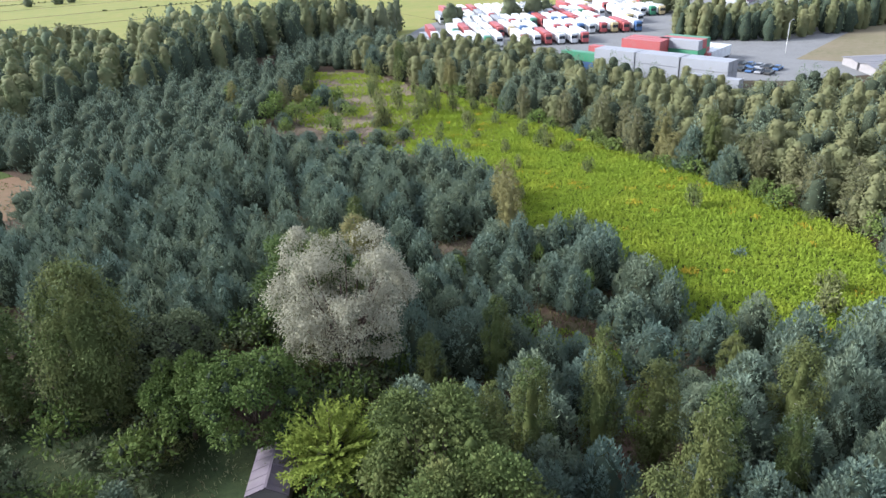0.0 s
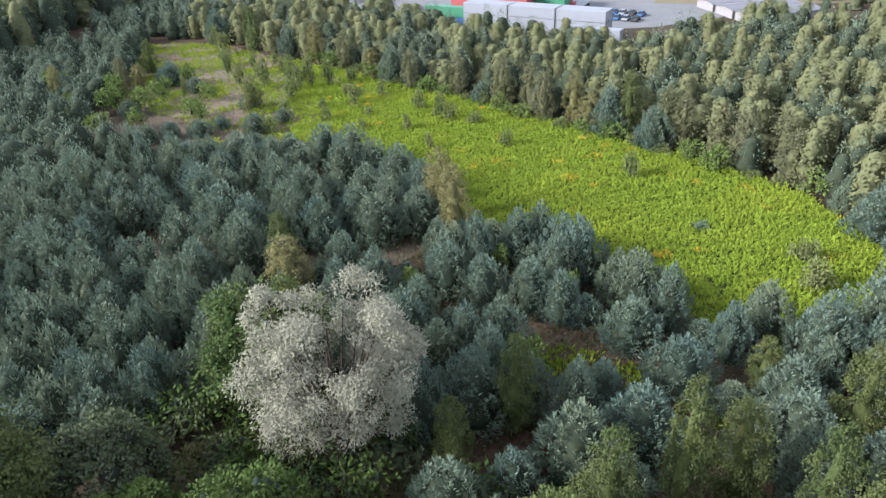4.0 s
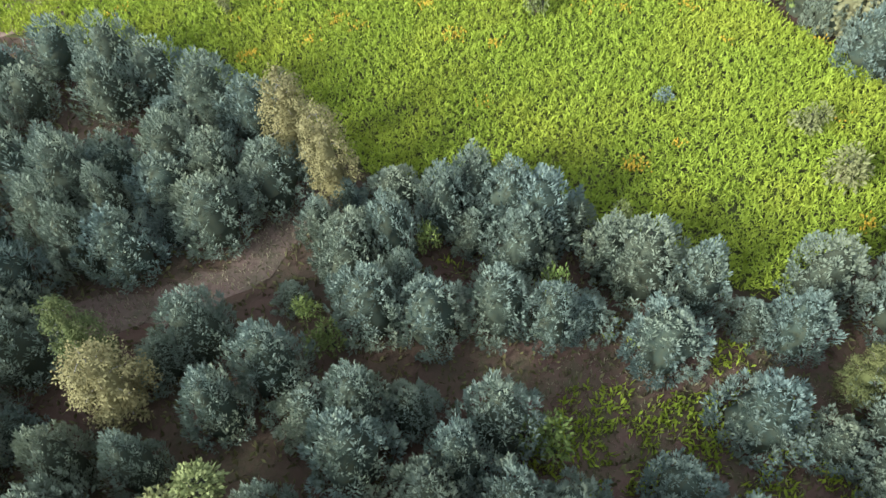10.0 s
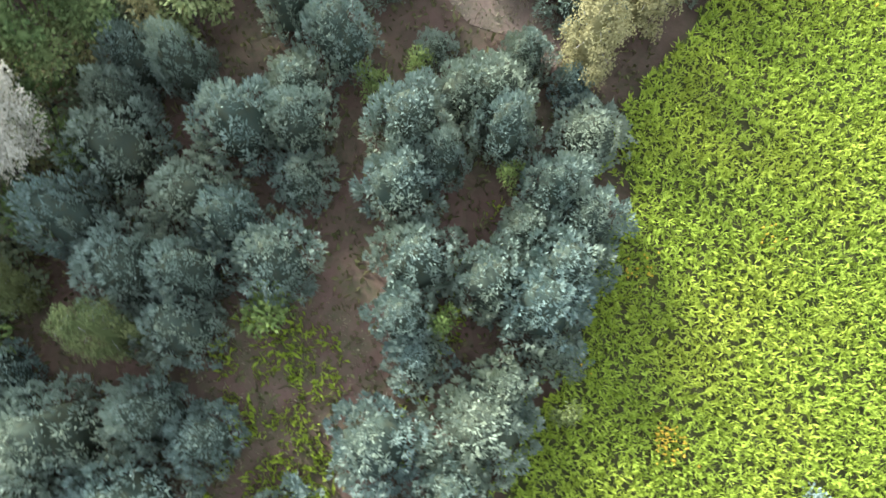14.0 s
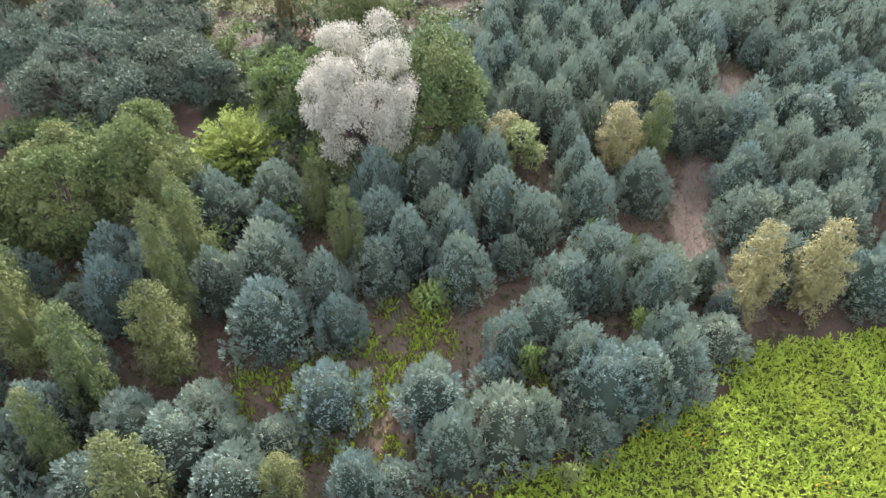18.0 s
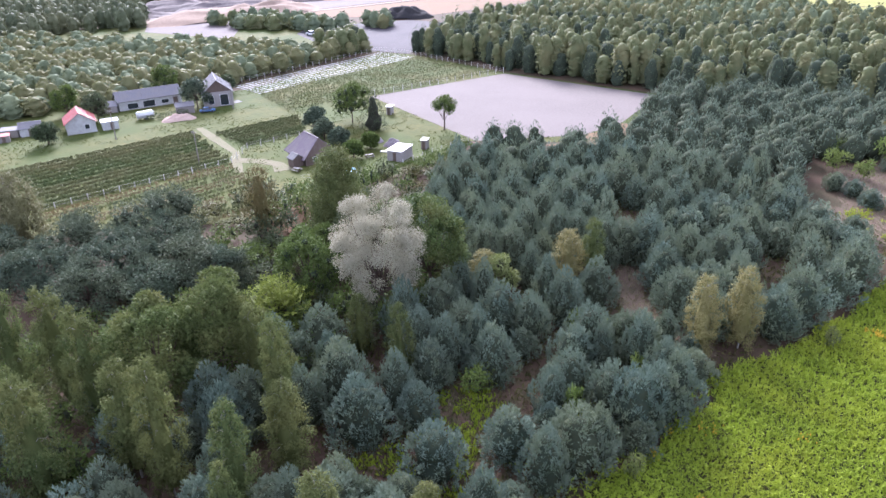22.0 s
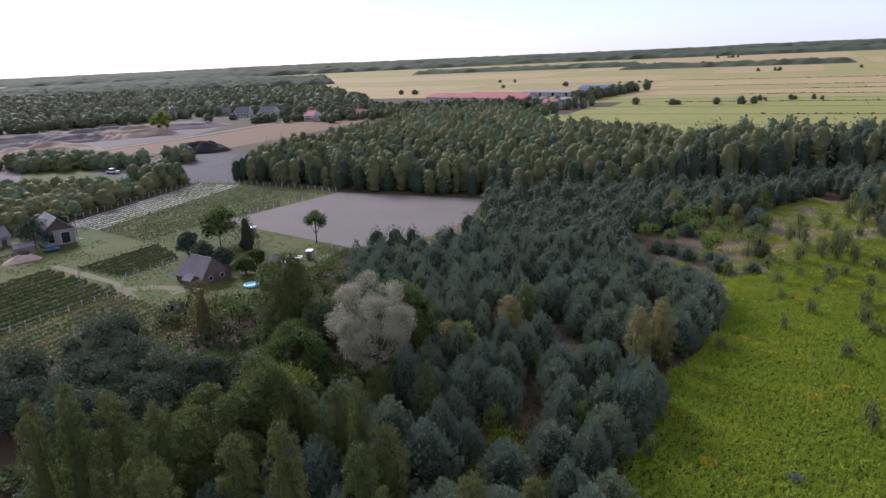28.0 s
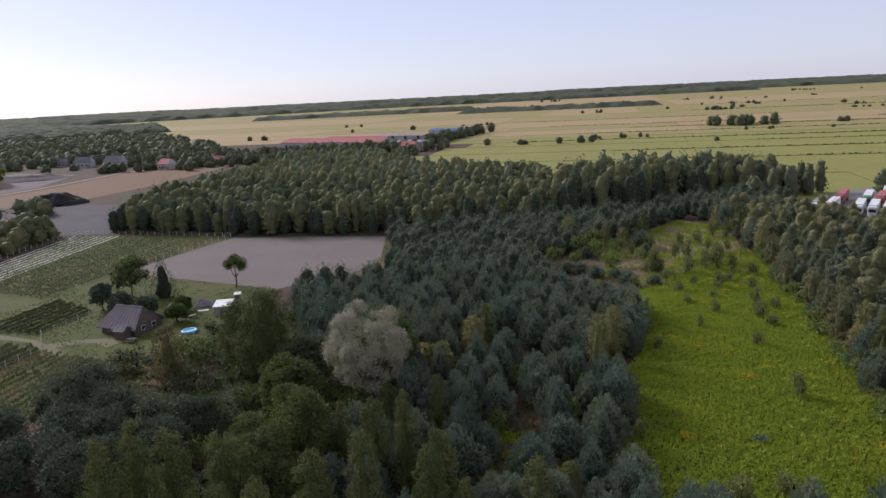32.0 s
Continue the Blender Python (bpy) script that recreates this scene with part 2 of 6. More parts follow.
CONCRETE = soil("concrete", (0.17, 0.165, 0.16), (0.14, 0.135, 0.13), (0.20, 0.195, 0.185), 0.2, 1.5, 0.15)
WHITEWALL = paint("whitewashed_wall", (0.42, 0.42, 0.405), 0.9, amount=0.7, scale=0.9)
GREYWALL = paint("grey_rendered_wall", (0.27, 0.245, 0.235), 0.9, amount=0.6)
DARKWOOD = paint("dark_boards", (0.09, 0.06, 0.045), 0.8, stretch=(6, 6, 0.4))
GREYWOOD = paint("weathered_boards", (0.20, 0.18, 0.16), 0.85, stretch=(6, 6, 0.4))
ROOF_PURPLE = paint("purple_brown_roof_sheet", (0.105, 0.08, 0.10), 0.8, amount=0.4)
ROOF_GREY = paint("grey_fibre_roof", (0.15, 0.145, 0.155), 0.85, amount=0.6)
ROOF_RED = paint("red_roof_sheet", (0.33, 0.065, 0.065), 0.7, amount=0.5)
WHITEMETAL = paint("white_sheet_metal", (0.62, 0.62, 0.61), 0.6, amount=0.5)
GREYMETAL = paint("grey_container_paint", (0.26, 0.26, 0.27), 0.5, amount=0.25)
REDMETAL = paint("red_container_paint", (0.33, 0.07, 0.065), 0.5, amount=0.25)
GREENMETAL = paint("green_container_paint", (0.05, 0.20, 0.10), 0.5, amount=0.25)
BLUEMETAL = paint("blue_container_paint", (0.05, 0.11, 0.24), 0.5, amount=0.25)
YELLOWMETAL = paint("yellow_cab_paint", (0.42, 0.33, 0.16), 0.45)
BLACK = paint("black_rubber", (0.02, 0.02, 0.02), 0.8)
GLASS = paint("dark_window_glass", (0.02, 0.025, 0.03), 0.1, amount=0.05)
POST = paint("grey_fence_post", (0.5, 0.48, 0.45), 0.8)
BLUETARP = paint("pale_blue_tarpaulin", (0.15, 0.45, 0.62), 0.5)
PLASTIC = paint("white_mulch_film", (0.34, 0.35, 0.34), 0.9)


# ---- mesh helpers ----
def linked(name, mesh, material, parent=None, label=""):
    ob = new(name, mesh)
    if material and not mesh.materials:
        mesh.materials.append(material)
    if parent:
        ob.parent = parent
    return tagged(ob, label)


def raw_mesh(name, verts, faces):
    """A mesh from numpy arrays: verts (n, 3), faces (m, 3 or 4)."""
    me = bpy.data.meshes.new(name)
    k = faces.shape[1]
    me.vertices.add(len(verts))
    me.vertices.foreach_set("co", np.asarray(verts, np.float32).ravel())
    me.loops.add(faces.size)
    me.loops.foreach_set("vertex_index", faces.astype(np.int32).ravel())
    me.polygons.add(len(faces))
    me.polygons.foreach_set("loop_start", np.arange(0, faces.size, k, dtype=np.int32))
    me.update(calc_edges=True)
    return me


def leafy_mesh(name, crown, leaf, core=None):
    """A crown's mesh: its first faces are the needles or twigs inside, mostly coloured dark for shade, the rest leaves.
    """
    v, f, inner = crown
    me = raw_mesh(name, v, f)
    me.materials.append(leaf)
    me.materials.append(core or (SHADED_NEEDLES if leaf in (PINE, THICKET, GREENLEAF) else leaf if leaf in (BIRCH, BIRCH_PALE, BIRCH_TAN, WILLOW, LARCH, LINDEN) else SHADED_TWIGS))
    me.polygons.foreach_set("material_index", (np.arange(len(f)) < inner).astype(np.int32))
    return me


def joined(parts):
    vs, fs, n = [], [], 0
    for v, f in parts:
        vs.append(v)
        fs.append(f + n)
        n += len(v)
    return np.concatenate(vs), np.concatenate(fs)


def unit(v):
    return v / (np.linalg.norm(v, axis=-1, keepdims=True) + 1e-9)


def across(d):
    """Two directions square to each direction d."""
    ref = np.where(np.abs(d[:, 2:]) > 0.9, [[1.0, 0, 0]], [[0, 0, 1.0]])
    a = unit(np.cross(d, ref))
    return a, np.cross(d, a)


def spindles(pos, way, length, radius, sides=4, belly=0.6):
    """Pointed shoots: a closed spindle from each place along each way."""
    n = len(pos)
    a, b = across(way)
    ring = np.arange(sides) * 2 * np.pi / sides
    length, radius = np.broadcast_to(length, n)[:, None], np.broadcast_to(radius, n)[:, None]
    mid = pos + way * length * belly
    v = np.empty((n, sides + 2, 3))
    v[:, 0], v[:, 1] = pos, pos + way * length
    for i, w in enumerate(ring):
        v[:, 2 + i] = mid + (a * np.cos(w) + b * np.sin(w)) * radius
    f = []
    for i in range(sides):
        j = (i + 1) % sides
        f += [(0, 2 + j, 2 + i), (1, 2 + i, 2 + j)]
    f = np.array(f)[None] + (np.arange(n) * (sides + 2))[:, None, None]
    return v.reshape(-1, 3), f.reshape(-1, 3)


def inner_body(r, rows, sides=7, rough=0.12):
    """The dense inside of a crown: an uneven body through rows of height and radius, closed by its last row."""
    v, f = [], []
    for i, (z, rad) in enumerate(rows):
        for k in range(sides):
            w = (k + 0.5 * (i % 2)) * 2 * math.pi / sides
            q = rad * r.uniform(1 - rough, 1 + rough)
            v.append((math.cos(w) * q, math.sin(w) * q, z + r.uniform(-0.3, 0.3) * rad * rough))
    for i in range(len(rows) - 1):
        for k in range(sides):
            a, c = i * sides + k, i * sides + (k + 1) % sides
            f += [(a, c, c + sides), (a, c + sides, a + sides)]
    v.append((0, 0, rows[-1][0] + rows[-1][1] * 0.6))
    top = len(v) - 1
    f += [((len(rows) - 1) * sides + k, (len(rows) - 1) * sides + (k + 1) % sides, top) for k in range(sides)]
    return np.array(v), np.array(f)


def blades(pos, way, normal, length, width):
    """Flat leaves: a slightly folded diamond from each place along each way, two triangles each."""
    n = len(pos)
    side = unit(np.cross(way, normal))
    length, width = np.broadcast_to(length, n)[:, None], np.broadcast_to(width, n)[:, None]
    fold = unit(np.cross(side, way)) * width * 0.25
    v = np.stack([pos, pos + way * length * 0.55 + side * width / 2 - fold, pos + way * length, pos + way * length * 0.55 - side * width / 2 - fold], 1)
    f = np.array([(0, 1, 2), (0, 2, 3)])[None] + (np.arange(n) * 4)[:, None, None]
    return v.reshape(-1, 3), f.reshape(-1, 3)


def tube(points, radii, sides=6):
    p = np.array(points, float)
    d = unit(np.gradient(p, axis=0))
    a, b = across(d)
    ring = np.arange(sides) * 2 * np.pi / sides
    v = np.concatenate([p[i] + radii[i] * (np.cos(ring)[:, None] * a[i] + np.sin(ring)[:, None] * b[i]) for i in range(len(p))])
    f = []
    for i in range(len(p) - 1):
        for k in range(sides):
            q, r = i * sides + k, i * sides + (k + 1) % sides
            f += [(q, r, r + sides), (q, r + sides, q + sides)]
    return v, np.array(f)


def box_bm(bm, x0, y0, z0, x1, y1, z1, bevel=0.0):
    vs = [bm.verts.new((x, y, z)) for z in (z0, z1) for x, y in ((x0, y0), (x1, y0), (x1, y1), (x0, y1))]
    fs = [bm.faces.new([vs[i] for i in q]) for q in ((3, 2, 1, 0), (4, 5, 6, 7), (0, 1, 5, 4), (1, 2, 6, 5), (2, 3, 7, 6), (3, 0, 4, 7))]
    if bevel:
        bmesh.ops.bevel(bm, geom=list({e for f in fs for e in f.edges}), offset=bevel, segments=1, affect="EDGES")


def bm_mesh(name, bm):
    me = bpy.data.meshes.new(name)
    bm.to_mesh(me)
    bm.free()
    return me


def box_mesh(name, x0, y0, z0, x1, y1, z1, bevel=0.02):
    bm = bmesh.new()
    box_bm(bm, x0, y0, z0, x1, y1, z1, bevel)
    return bm_mesh(name, bm)


def part(name, me, material, parent, label=""):
    return linked(name, me, material, parent, label)


def empty(name, m, label, category, group="", kind=""):
    ob = new(name)
    ob.matrix_basis = m
    return tagged(ob, label, category, group, kind)


def inside(px, py, poly):
    p = np.array(poly, float)
    q = np.roll(p, -1, 0)
    hit = np.zeros(px.shape, bool)
    for (x0, y0), (x1, y1) in zip(p, q):
        if y0 != y1:
            hit ^= ((y0 > py) != (y1 > py)) & (px < (x1 - x0) * (py - y0) / (y1 - y0) + x0)
    return hit


def scatter(poly, step, seed, jitter=0.42, holes=()):
    """Uneven places, about step apart, within a polygon and outside its holes."""
    r = np.random.default_rng(seed)
    p = np.array(poly, float)
    lo, hi = p.min(0), p.max(0)
    gx, gy = np.meshgrid(np.arange(lo[0], hi[0], step), np.arange(lo[1], hi[1], step))
    gx[1::2] += step / 2
    q = np.stack([gx.ravel(), gy.ravel()], 1) + r.uniform(-jitter, jitter, (gx.size, 2)) * step
    keep = inside(q[:, 0], q[:, 1], poly)
    for hole in holes:
        keep &= ~inside(q[:, 0], q[:, 1], hole)
    return q[keep]


def ragged(poly, amount, step, seed):
    """The same outline with an uneven natural edge."""
    out = []
    for i, (x0, y0) in enumerate(poly):
        x1, y1 = poly[(i + 1) % len(poly)]
        ln = math.hypot(x1 - x0, y1 - y0)
        n = max(1, int(ln / step))
        nx, ny = -(y1 - y0) / ln, (x1 - x0) / ln
        for k in range(n):
            x, y = x0 + (x1 - x0) * k / n, y0 + (y1 - y0) * k / n
            d = amount * (noise.noise((x * 0.21, y * 0.21, seed)) + 0.6 * noise.noise((x * 0.8, y * 0.8, seed + 5)))
            out.append((x + nx * d, y + ny * d))
    return out


def apart_from(q, others, dist):
    if len(others) == 0 or len(q) == 0:
        return q
    o = np.array([(a[0], a[1]) for a in others])
    keep = [np.min(np.hypot(o[:, 0] - x, o[:, 1] - y)) > dist for x, y in q]
    return q[np.array(keep)]


def sheet(name, poly, z, material, label, category, kind="structure", skirt=0.3, wave=0.0, cell=0.0):
    """A piece of ground with a real edge, laid a little above what is below it."""
    bm = bmesh.new()
    top = [bm.verts.new((x, y, z)) for x, y in poly]
    low = [bm.verts.new((x, y, z - skirt)) for x, y in poly]
    f = bm.faces.new(top)
    if f.normal.z < 0:
        f.normal_flip()
    n = len(poly)
    for i in range(n):
        bm.faces.new((top[i], low[i], low[(i + 1) % n], top[(i + 1) % n]))
    bmesh.ops.recalc_face_normals(bm, faces=bm.faces)
    bmesh.ops.triangulate(bm, faces=bm.faces)
    return tagged(linked(name, bm_mesh(name, bm), material), label, category, "", kind)


# ---- plants ----
def crown_pine(r, h, rad, tufts, per, fat=1.0, conical=False, core=0.6):
    """A young Scots pine's crown: tufts of upright shoots all over an uneven rounded cone, the inside that takes the
    shade colour.
    """
    waist, steep = (0.08, 1.0) if conical else (r.uniform(0.18, 0.3), r.uniform(1.2, 1.75))
    turn = r.uniform(0, 6.28, 3)

    def girth(t, a):
        g = np.clip(1.0 - (np.clip(t - waist, 0, 1) / (1 - waist)) ** steep, 0.03, 1) ** 0.84
        lobes = 1 + 0.11 * np.sin(3 * a + turn[0]) + 0.09 * np.sin(5 * a + turn[1] + 5 * t) + 0.06 * np.sin(9 * t * 3.1 + turn[2])
        return rad * np.where(t < waist, 0.74 + 0.26 * t / waist, g) * lobes

    levels = (0.02, 0.14, 0.28, 0.42, 0.56, 0.68, 0.78)
    parts = [inner_body(r, [(t * h, float(np.mean(girth(np.full(12, t), np.arange(12) * 0.5236))) * core) for t in levels], 8, 0.3)]
    grid = np.linspace(0.03, 0.98, 60)
    share = np.cumsum([float(np.mean(girth(np.full(8, t), np.arange(8) * 0.785))) / rad + 0.22 for t in grid])
    u = (np.arange(tufts) + 0.5) / tufts
    t0 = np.interp(u, share / share[-1], grid) + r.normal(0, 0.015, tufts)
    a0 = np.arange(tufts) * 2.399 + r.normal(0, 0.22, tufts)
    far0 = girth(t0, a0) * r.uniform(0.74, 1.02, tufts)
    big = r.uniform(0.75, 1.3, tufts) * 0.42 * fat * rad / 2.45
    k = np.repeat(np.arange(tufts), per)
    n = len(k)
    out = np.stack([np.cos(a0), np.sin(a0), 0 * a0], 1)
    mid = out * far0[:, None] + np.stack([0 * t0, 0 * t0, t0 * h - 0.1], 1)
    skin = unit(out * (1 - 0.6 * t0)[:, None] + np.array([0, 0, 1.0]) * (0.3 + 1.0 * t0)[:, None])[k]
    axis = unit(out * (0.55 * (1 - t0))[:, None] + [0, 0, 1.0])[k]
    e = r.normal(0, 1, (n, 3)) + out[k] * 0.35
    e = unit(e - axis * np.sum(e * axis, 1)[:, None])
    q = r.random(n)
    pos = mid[k] + axis * ((q - 0.4) * 2.1 * big[k])[:, None] + e * (big[k] * 0.75 * (1 - q) ** 0.8 * r.uniform(0.6, 1.0, n))[:, None]
    pos[:, 2] = np.maximum(pos[:, 2], 0.15)
    way = unit(axis * 0.85 + e * (0.8 - 0.5 * q)[:, None] + r.normal(0, 0.16, (n, 3)))
    nor = unit(e * 0.8 + skin * 0.7 + r.normal(0, 0.22, (n, 3)))
    parts.append(blades(pos, way, nor, r.uniform(0.24, 0.42, n) * fat, r.uniform(0.075, 0.12, n) * fat))
    v, f = joined(parts)
    return v, f, len(parts[0][1])


def pine_limbs(r, h, rad):
    parts = [tube([(0, 0, -0.2), (0.03, 0.02, h * 0.5), (0, 0, h * 0.95)], [0.09, 0.06, 0.02], 6)]
    for i in range(12):
        z = h * (0.12 + 0.06 * i)
        a = i * 2.4 + r.uniform(-0.3, 0.3)
        ln = rad * (0.85 - 0.05 * i)
        parts.append(tube([(0, 0, z), (math.cos(a) * ln * 0.6, math.sin(a) * ln * 0.6, z + 0.1 * ln), (math.cos(a) * ln, math.sin(a) * ln, z + 0.35 * ln)], [0.035, 0.022, 0.01], 4))
    return joined(parts)


def crown_clumps(r, clumps, per, size, leaf_l, leaf_w, droop=0.0, hug=0.75, inside=0.42):
    """Leaves on the outside of clumps round a dense inside; clumps: rows of x, y, z, radius."""
    c = np.array(clumps)
    idx = r.choice(len(c), per, p=c[:, 3] ** 2 / (c[:, 3] ** 2).sum())
    d = unit(r.normal(0, 1, (per, 3)) + [0, 0, 0.3])
    rr = c[idx, 3] * (hug + (1.1 - hug) * r.random(per))
    pos = c[idx, :3] + d * rr[:, None] * [1, 1, 0.9]
    way = unit(d * (1 - droop) + r.normal(0, 0.5, (per, 3)) + np.array([0, 0, -1.6]) * droop)
    nor = unit(d + r.normal(0, 0.36, (per, 3)) + [0, 0, 0.35])
    inner = spindles(c[:, :3] - np.c_[c[:, 3] * 0, c[:, 3] * 0, c[:, 3] * 0.72], np.tile([0, 0, 1.0], (len(c), 1)), c[:, 3] * 1.1, c[:, 3] * inside, 5, 0.5)
    v, f = joined([inner, blades(pos, way, nor, r.uniform(0.7, 1.3, per) * leaf_l, r.uniform(0.7, 1.3, per) * leaf_w)])
    return v, f, len(inner[1])


def round_clumps(r, h, rad, count, base=0.3, size=0.42):
    """Clump centres of a billowing crown from base*h up to h: several uneven lobes, each covered with clumps."""
    rows = []
    mid, tall = (base + 1) / 2 * h, (1 - base) / 2 * h
    lobes = max(4, min(11, count // 4))
    each = max(2, int(count / lobes))
    for i in range(lobes):
        u = 0.86 - 1.45 * i / max(1, lobes - 1)
        a = i * 2.399 + r.uniform(-0.5, 0.5)
        w = math.sqrt(max(0.0, 1 - u * u))
        big = r.uniform(0.40, 0.56)
        reach = (1 - big) * r.uniform(0.86, 1.12)
        cx, cy, cz = math.cos(a) * w * reach, math.sin(a) * w * reach, u * reach
        for j in range(each):
            d = r.normal(0, 0.75, 3) + np.array([cx, cy, cz]) * 1.5 + [0, 0, 0.25]
            d = d / np.linalg.norm(d)
            s = size * r.uniform(0.6, 1.3)
            p = np.array([cx, cy, cz]) + d * max(0.06, big - s * 0.55)
            rows.append((p[0] * rad, p[1] * rad, max(s * rad * 0.7, mid + p[2] * tall), s * rad))
    return rows





def crown_shoots(r, h, rad, shoots, per, leaf):
    """An open crown of long straight shoots with paired leaves along them."""
    d = unit(r.normal(0, 1, (shoots, 3)) * [1, 1, 0.8] + [0, 0, 0.8])
    ln = r.uniform(0.75, 1.05, shoots)
    k = np.repeat(np.arange(shoots), per)
    n = len(k)
    u = 0.35 + 0.65 * r.random(n)
    pos = d[k] * (ln[k] * u)[:, None] * [rad, rad, h * 0.58] + [0, 0, h * 0.4]
    pos[:, 2] = np.maximum(pos[:, 2], 0.5)
    a, b = across(d)
    s = np.where(r.random(n) < 0.5, 1.0, -1.0)[:, None]
    way = unit(a[k] * s + d[k] * 0.7 + r.normal(0, 0.3, (n, 3)))
    body = inner_body(r, [(h * 0.15, rad * 0.22), (h * 0.4, rad * 0.26), (h * 0.55, rad * 0.14)], 8, 0.3)
    v, f = joined([body, blades(pos, way, unit(d[k] * 0.3 + [0, 0, 1] + r.normal(0, 0.3, (n, 3))), r.uniform(0.8, 1.3, n) * leaf, r.uniform(0.8, 1.2, n) * leaf * 0.4)])
    return v, f, len(body[1])


def limbs(r, h, clumps, girth, sides=6, split=False):
    """A leaning trunk and a limb to each clump."""
    fork = h * 0.28
    parts = [tube([(0, 0, -0.3), (0.1, 0.05, fork), (0.05, 0.1, h * 0.75)], [girth, girth * 0.75, girth * 0.2], sides)]
    for x, y, z, s in clumps:
        parts.append(tube([(0.07, 0.05, min(fork, z * 0.6)), (x * 0.45, y * 0.45, z * 0.62), (x * 0.95, y * 0.95, z)], [girth * 0.45, girth * 0.25, girth * 0.06], 5))
    return parts if split else joined(parts)


def birch_clumps(r, h, rad, count):
    """Hanging sprays of a birch: clump centres on a tall crown that is widest below its middle and round at the top."""
    rows = []
    for i in range(count):
        t = 0.1 + 0.86 * ((i + 0.5) / count) + r.uniform(-0.03, 0.03)
        a = i * 2.399 + r.uniform(-0.4, 0.4)
        wide = (1 - (max(0.0, t - 0.36) / 0.64) ** 2.6) ** 0.6 if t > 0.36 else 0.72 + 0.28 * (t - 0.1) / 0.26
        s = rad * r.uniform(0.2, 0.36) * (0.6 + 0.4 * wide)
        far = max(0.02, rad * wide * r.uniform(0.72, 1.08) - s * 0.8)
        rows.append((math.cos(a) * far, math.sin(a) * far, t * h - s * 0.4, s))
    return rows


def crown_birch(r, h, rad, per, leaf=0.26, sprays=64):
    """A birch crown: small leaves on hanging sprays with gaps between them."""
    v, f, k = crown_clumps(r, birch_clumps(r, h, rad, sprays), per, 1, leaf, leaf * 0.66, 0.42, 0.2, 0.12)
    body = inner_body(r, [(z * h, rad * g) for z, g in ((0.1, 0.2), (0.28, 0.32), (0.45, 0.32), (0.62, 0.24), (0.8, 0.1))], 7, 0.3)
    v, f = joined([body, (v, f)])
    return v, f, k + len(body[1])


def birch_limbs(r, h, rad, split=False):
    parts = [tube([(0, 0, -0.3), (0.06, 0.03, h * 0.4), (0.02, -0.03, h * 0.75), (0, 0, h * 0.9)], [0.11, 0.07, 0.03, 0.01], 6)]
    for i in range(14):
        z = h * (0.28 + 0.045 * i)
        a = i * 2.4
        ln = rad * (0.8 - 0.03 * i)
        parts.append(tube([(0, 0, z), (math.cos(a) * ln * 0.5, math.sin(a) * ln * 0.5, z + 0.5 * ln), (math.cos(a) * ln, math.sin(a) * ln, z + 0.45 * ln)], [0.03, 0.018, 0.008], 4))
    return parts if split else joined(parts)


def make_tree(name, crown, wood, leaf_material, bark_material, label, category="tree", group="", place=None):
    ob = empty(name, Matrix(), label, category, group)
    if isinstance(wood, list):
        for v, f in wood[1:]:
            part("limb", raw_mesh(name + "_limb", v, f), bark_material, ob)
        wood = wood[0]
    part("trunk", raw_mesh(name + "_trunk", *wood), bark_material, ob)
    part("crown", leafy_mesh(name + "_crown", crown, leaf_material), None, ob)
    if place is not None:
        ob.matrix_basis = place
    return ob


def standing(x, y, turn, sx, sz):
    return Matrix.Translation((x, y, 0)) @ Euler((0, 0, turn)).to_matrix().to_4x4() @ Matrix.Diagonal((sx, sx, sz, 1))


def plant_copies(models, rows, size, seed):
    """Stands copies of the models at rows of x, y, height, radius; models were built with size = (height, radius)."""
    r = np.random.default_rng(seed)
    used = set()
    for x, y, h, rad in rows:
        k = int(r.integers(len(models)))
        m = standing(x, y, r.uniform(0, 6.28), rad / size[1], h / size[0])
        if k in used:
            copy_thing(models[k], m)
        else:
            models[k].matrix_basis = m
            used.add(k)


def merge_plants(name, templates, rows, material, label, category, seed, size):
    """One mesh of many far plants: each a turned and scaled template of foliage."""
    r = np.random.default_rng(seed)
    vs, fs, inner, n = [], [], [], 0
    for x, y, h, rad in rows:
        v, f, k_in = templates[int(r.integers(len(templates)))]
        a = r.uniform(0, 6.28)
        c, s = math.cos(a), math.sin(a)
        k, kz = rad / size[1], h / size[0]
        vs.append(np.stack([(v[:, 0] * c - v[:, 1] * s) * k + x, (v[:, 0] * s + v[:, 1] * c) * k + y, v[:, 2] * kz], 1))
        fs.append(f + n)
        inner.append(np.arange(len(f)) < k_in)
        n += len(v)
    if not vs:
        return None
    me = raw_mesh(name, np.concatenate(vs), np.concatenate(fs))
    me.materials.append(material)
    me.materials.append(SHADED_NEEDLES if material in (PINE, PINE_OLD) else SHADED_TWIGS)
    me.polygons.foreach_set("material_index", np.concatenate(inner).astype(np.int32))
    return tagged(linked(name, me, None), label, category, "", "stuff")

# ---- ground ----
gv, gf = [], []
rings = [0, 60, 140, 260, 450, 800, 1500, 2800, 5200]
for rr in rings[1:]:
    for k in range(48):
        gv.append((30 + rr * math.cos(k * math.pi / 24), 60 + rr * math.sin(k * math.pi / 24), 0.0))
for i in range(len(rings) - 2):
    for k in range(48):
        a, b = i * 48 + k, i * 48 + (k + 1) % 48
        gf += [(a, b + 48, b), (a, a + 48, b + 48)]
gv.append((30, 60, 0))
gf += [(len(gv) - 1, k, (k + 1) % 48) for k in range(48)]
ground_mesh = raw_mesh("ground", np.array(gv, float), np.array(gf))
ground_mesh.materials.append(FLOOR)
ground_mesh.materials.append(MEADOW)
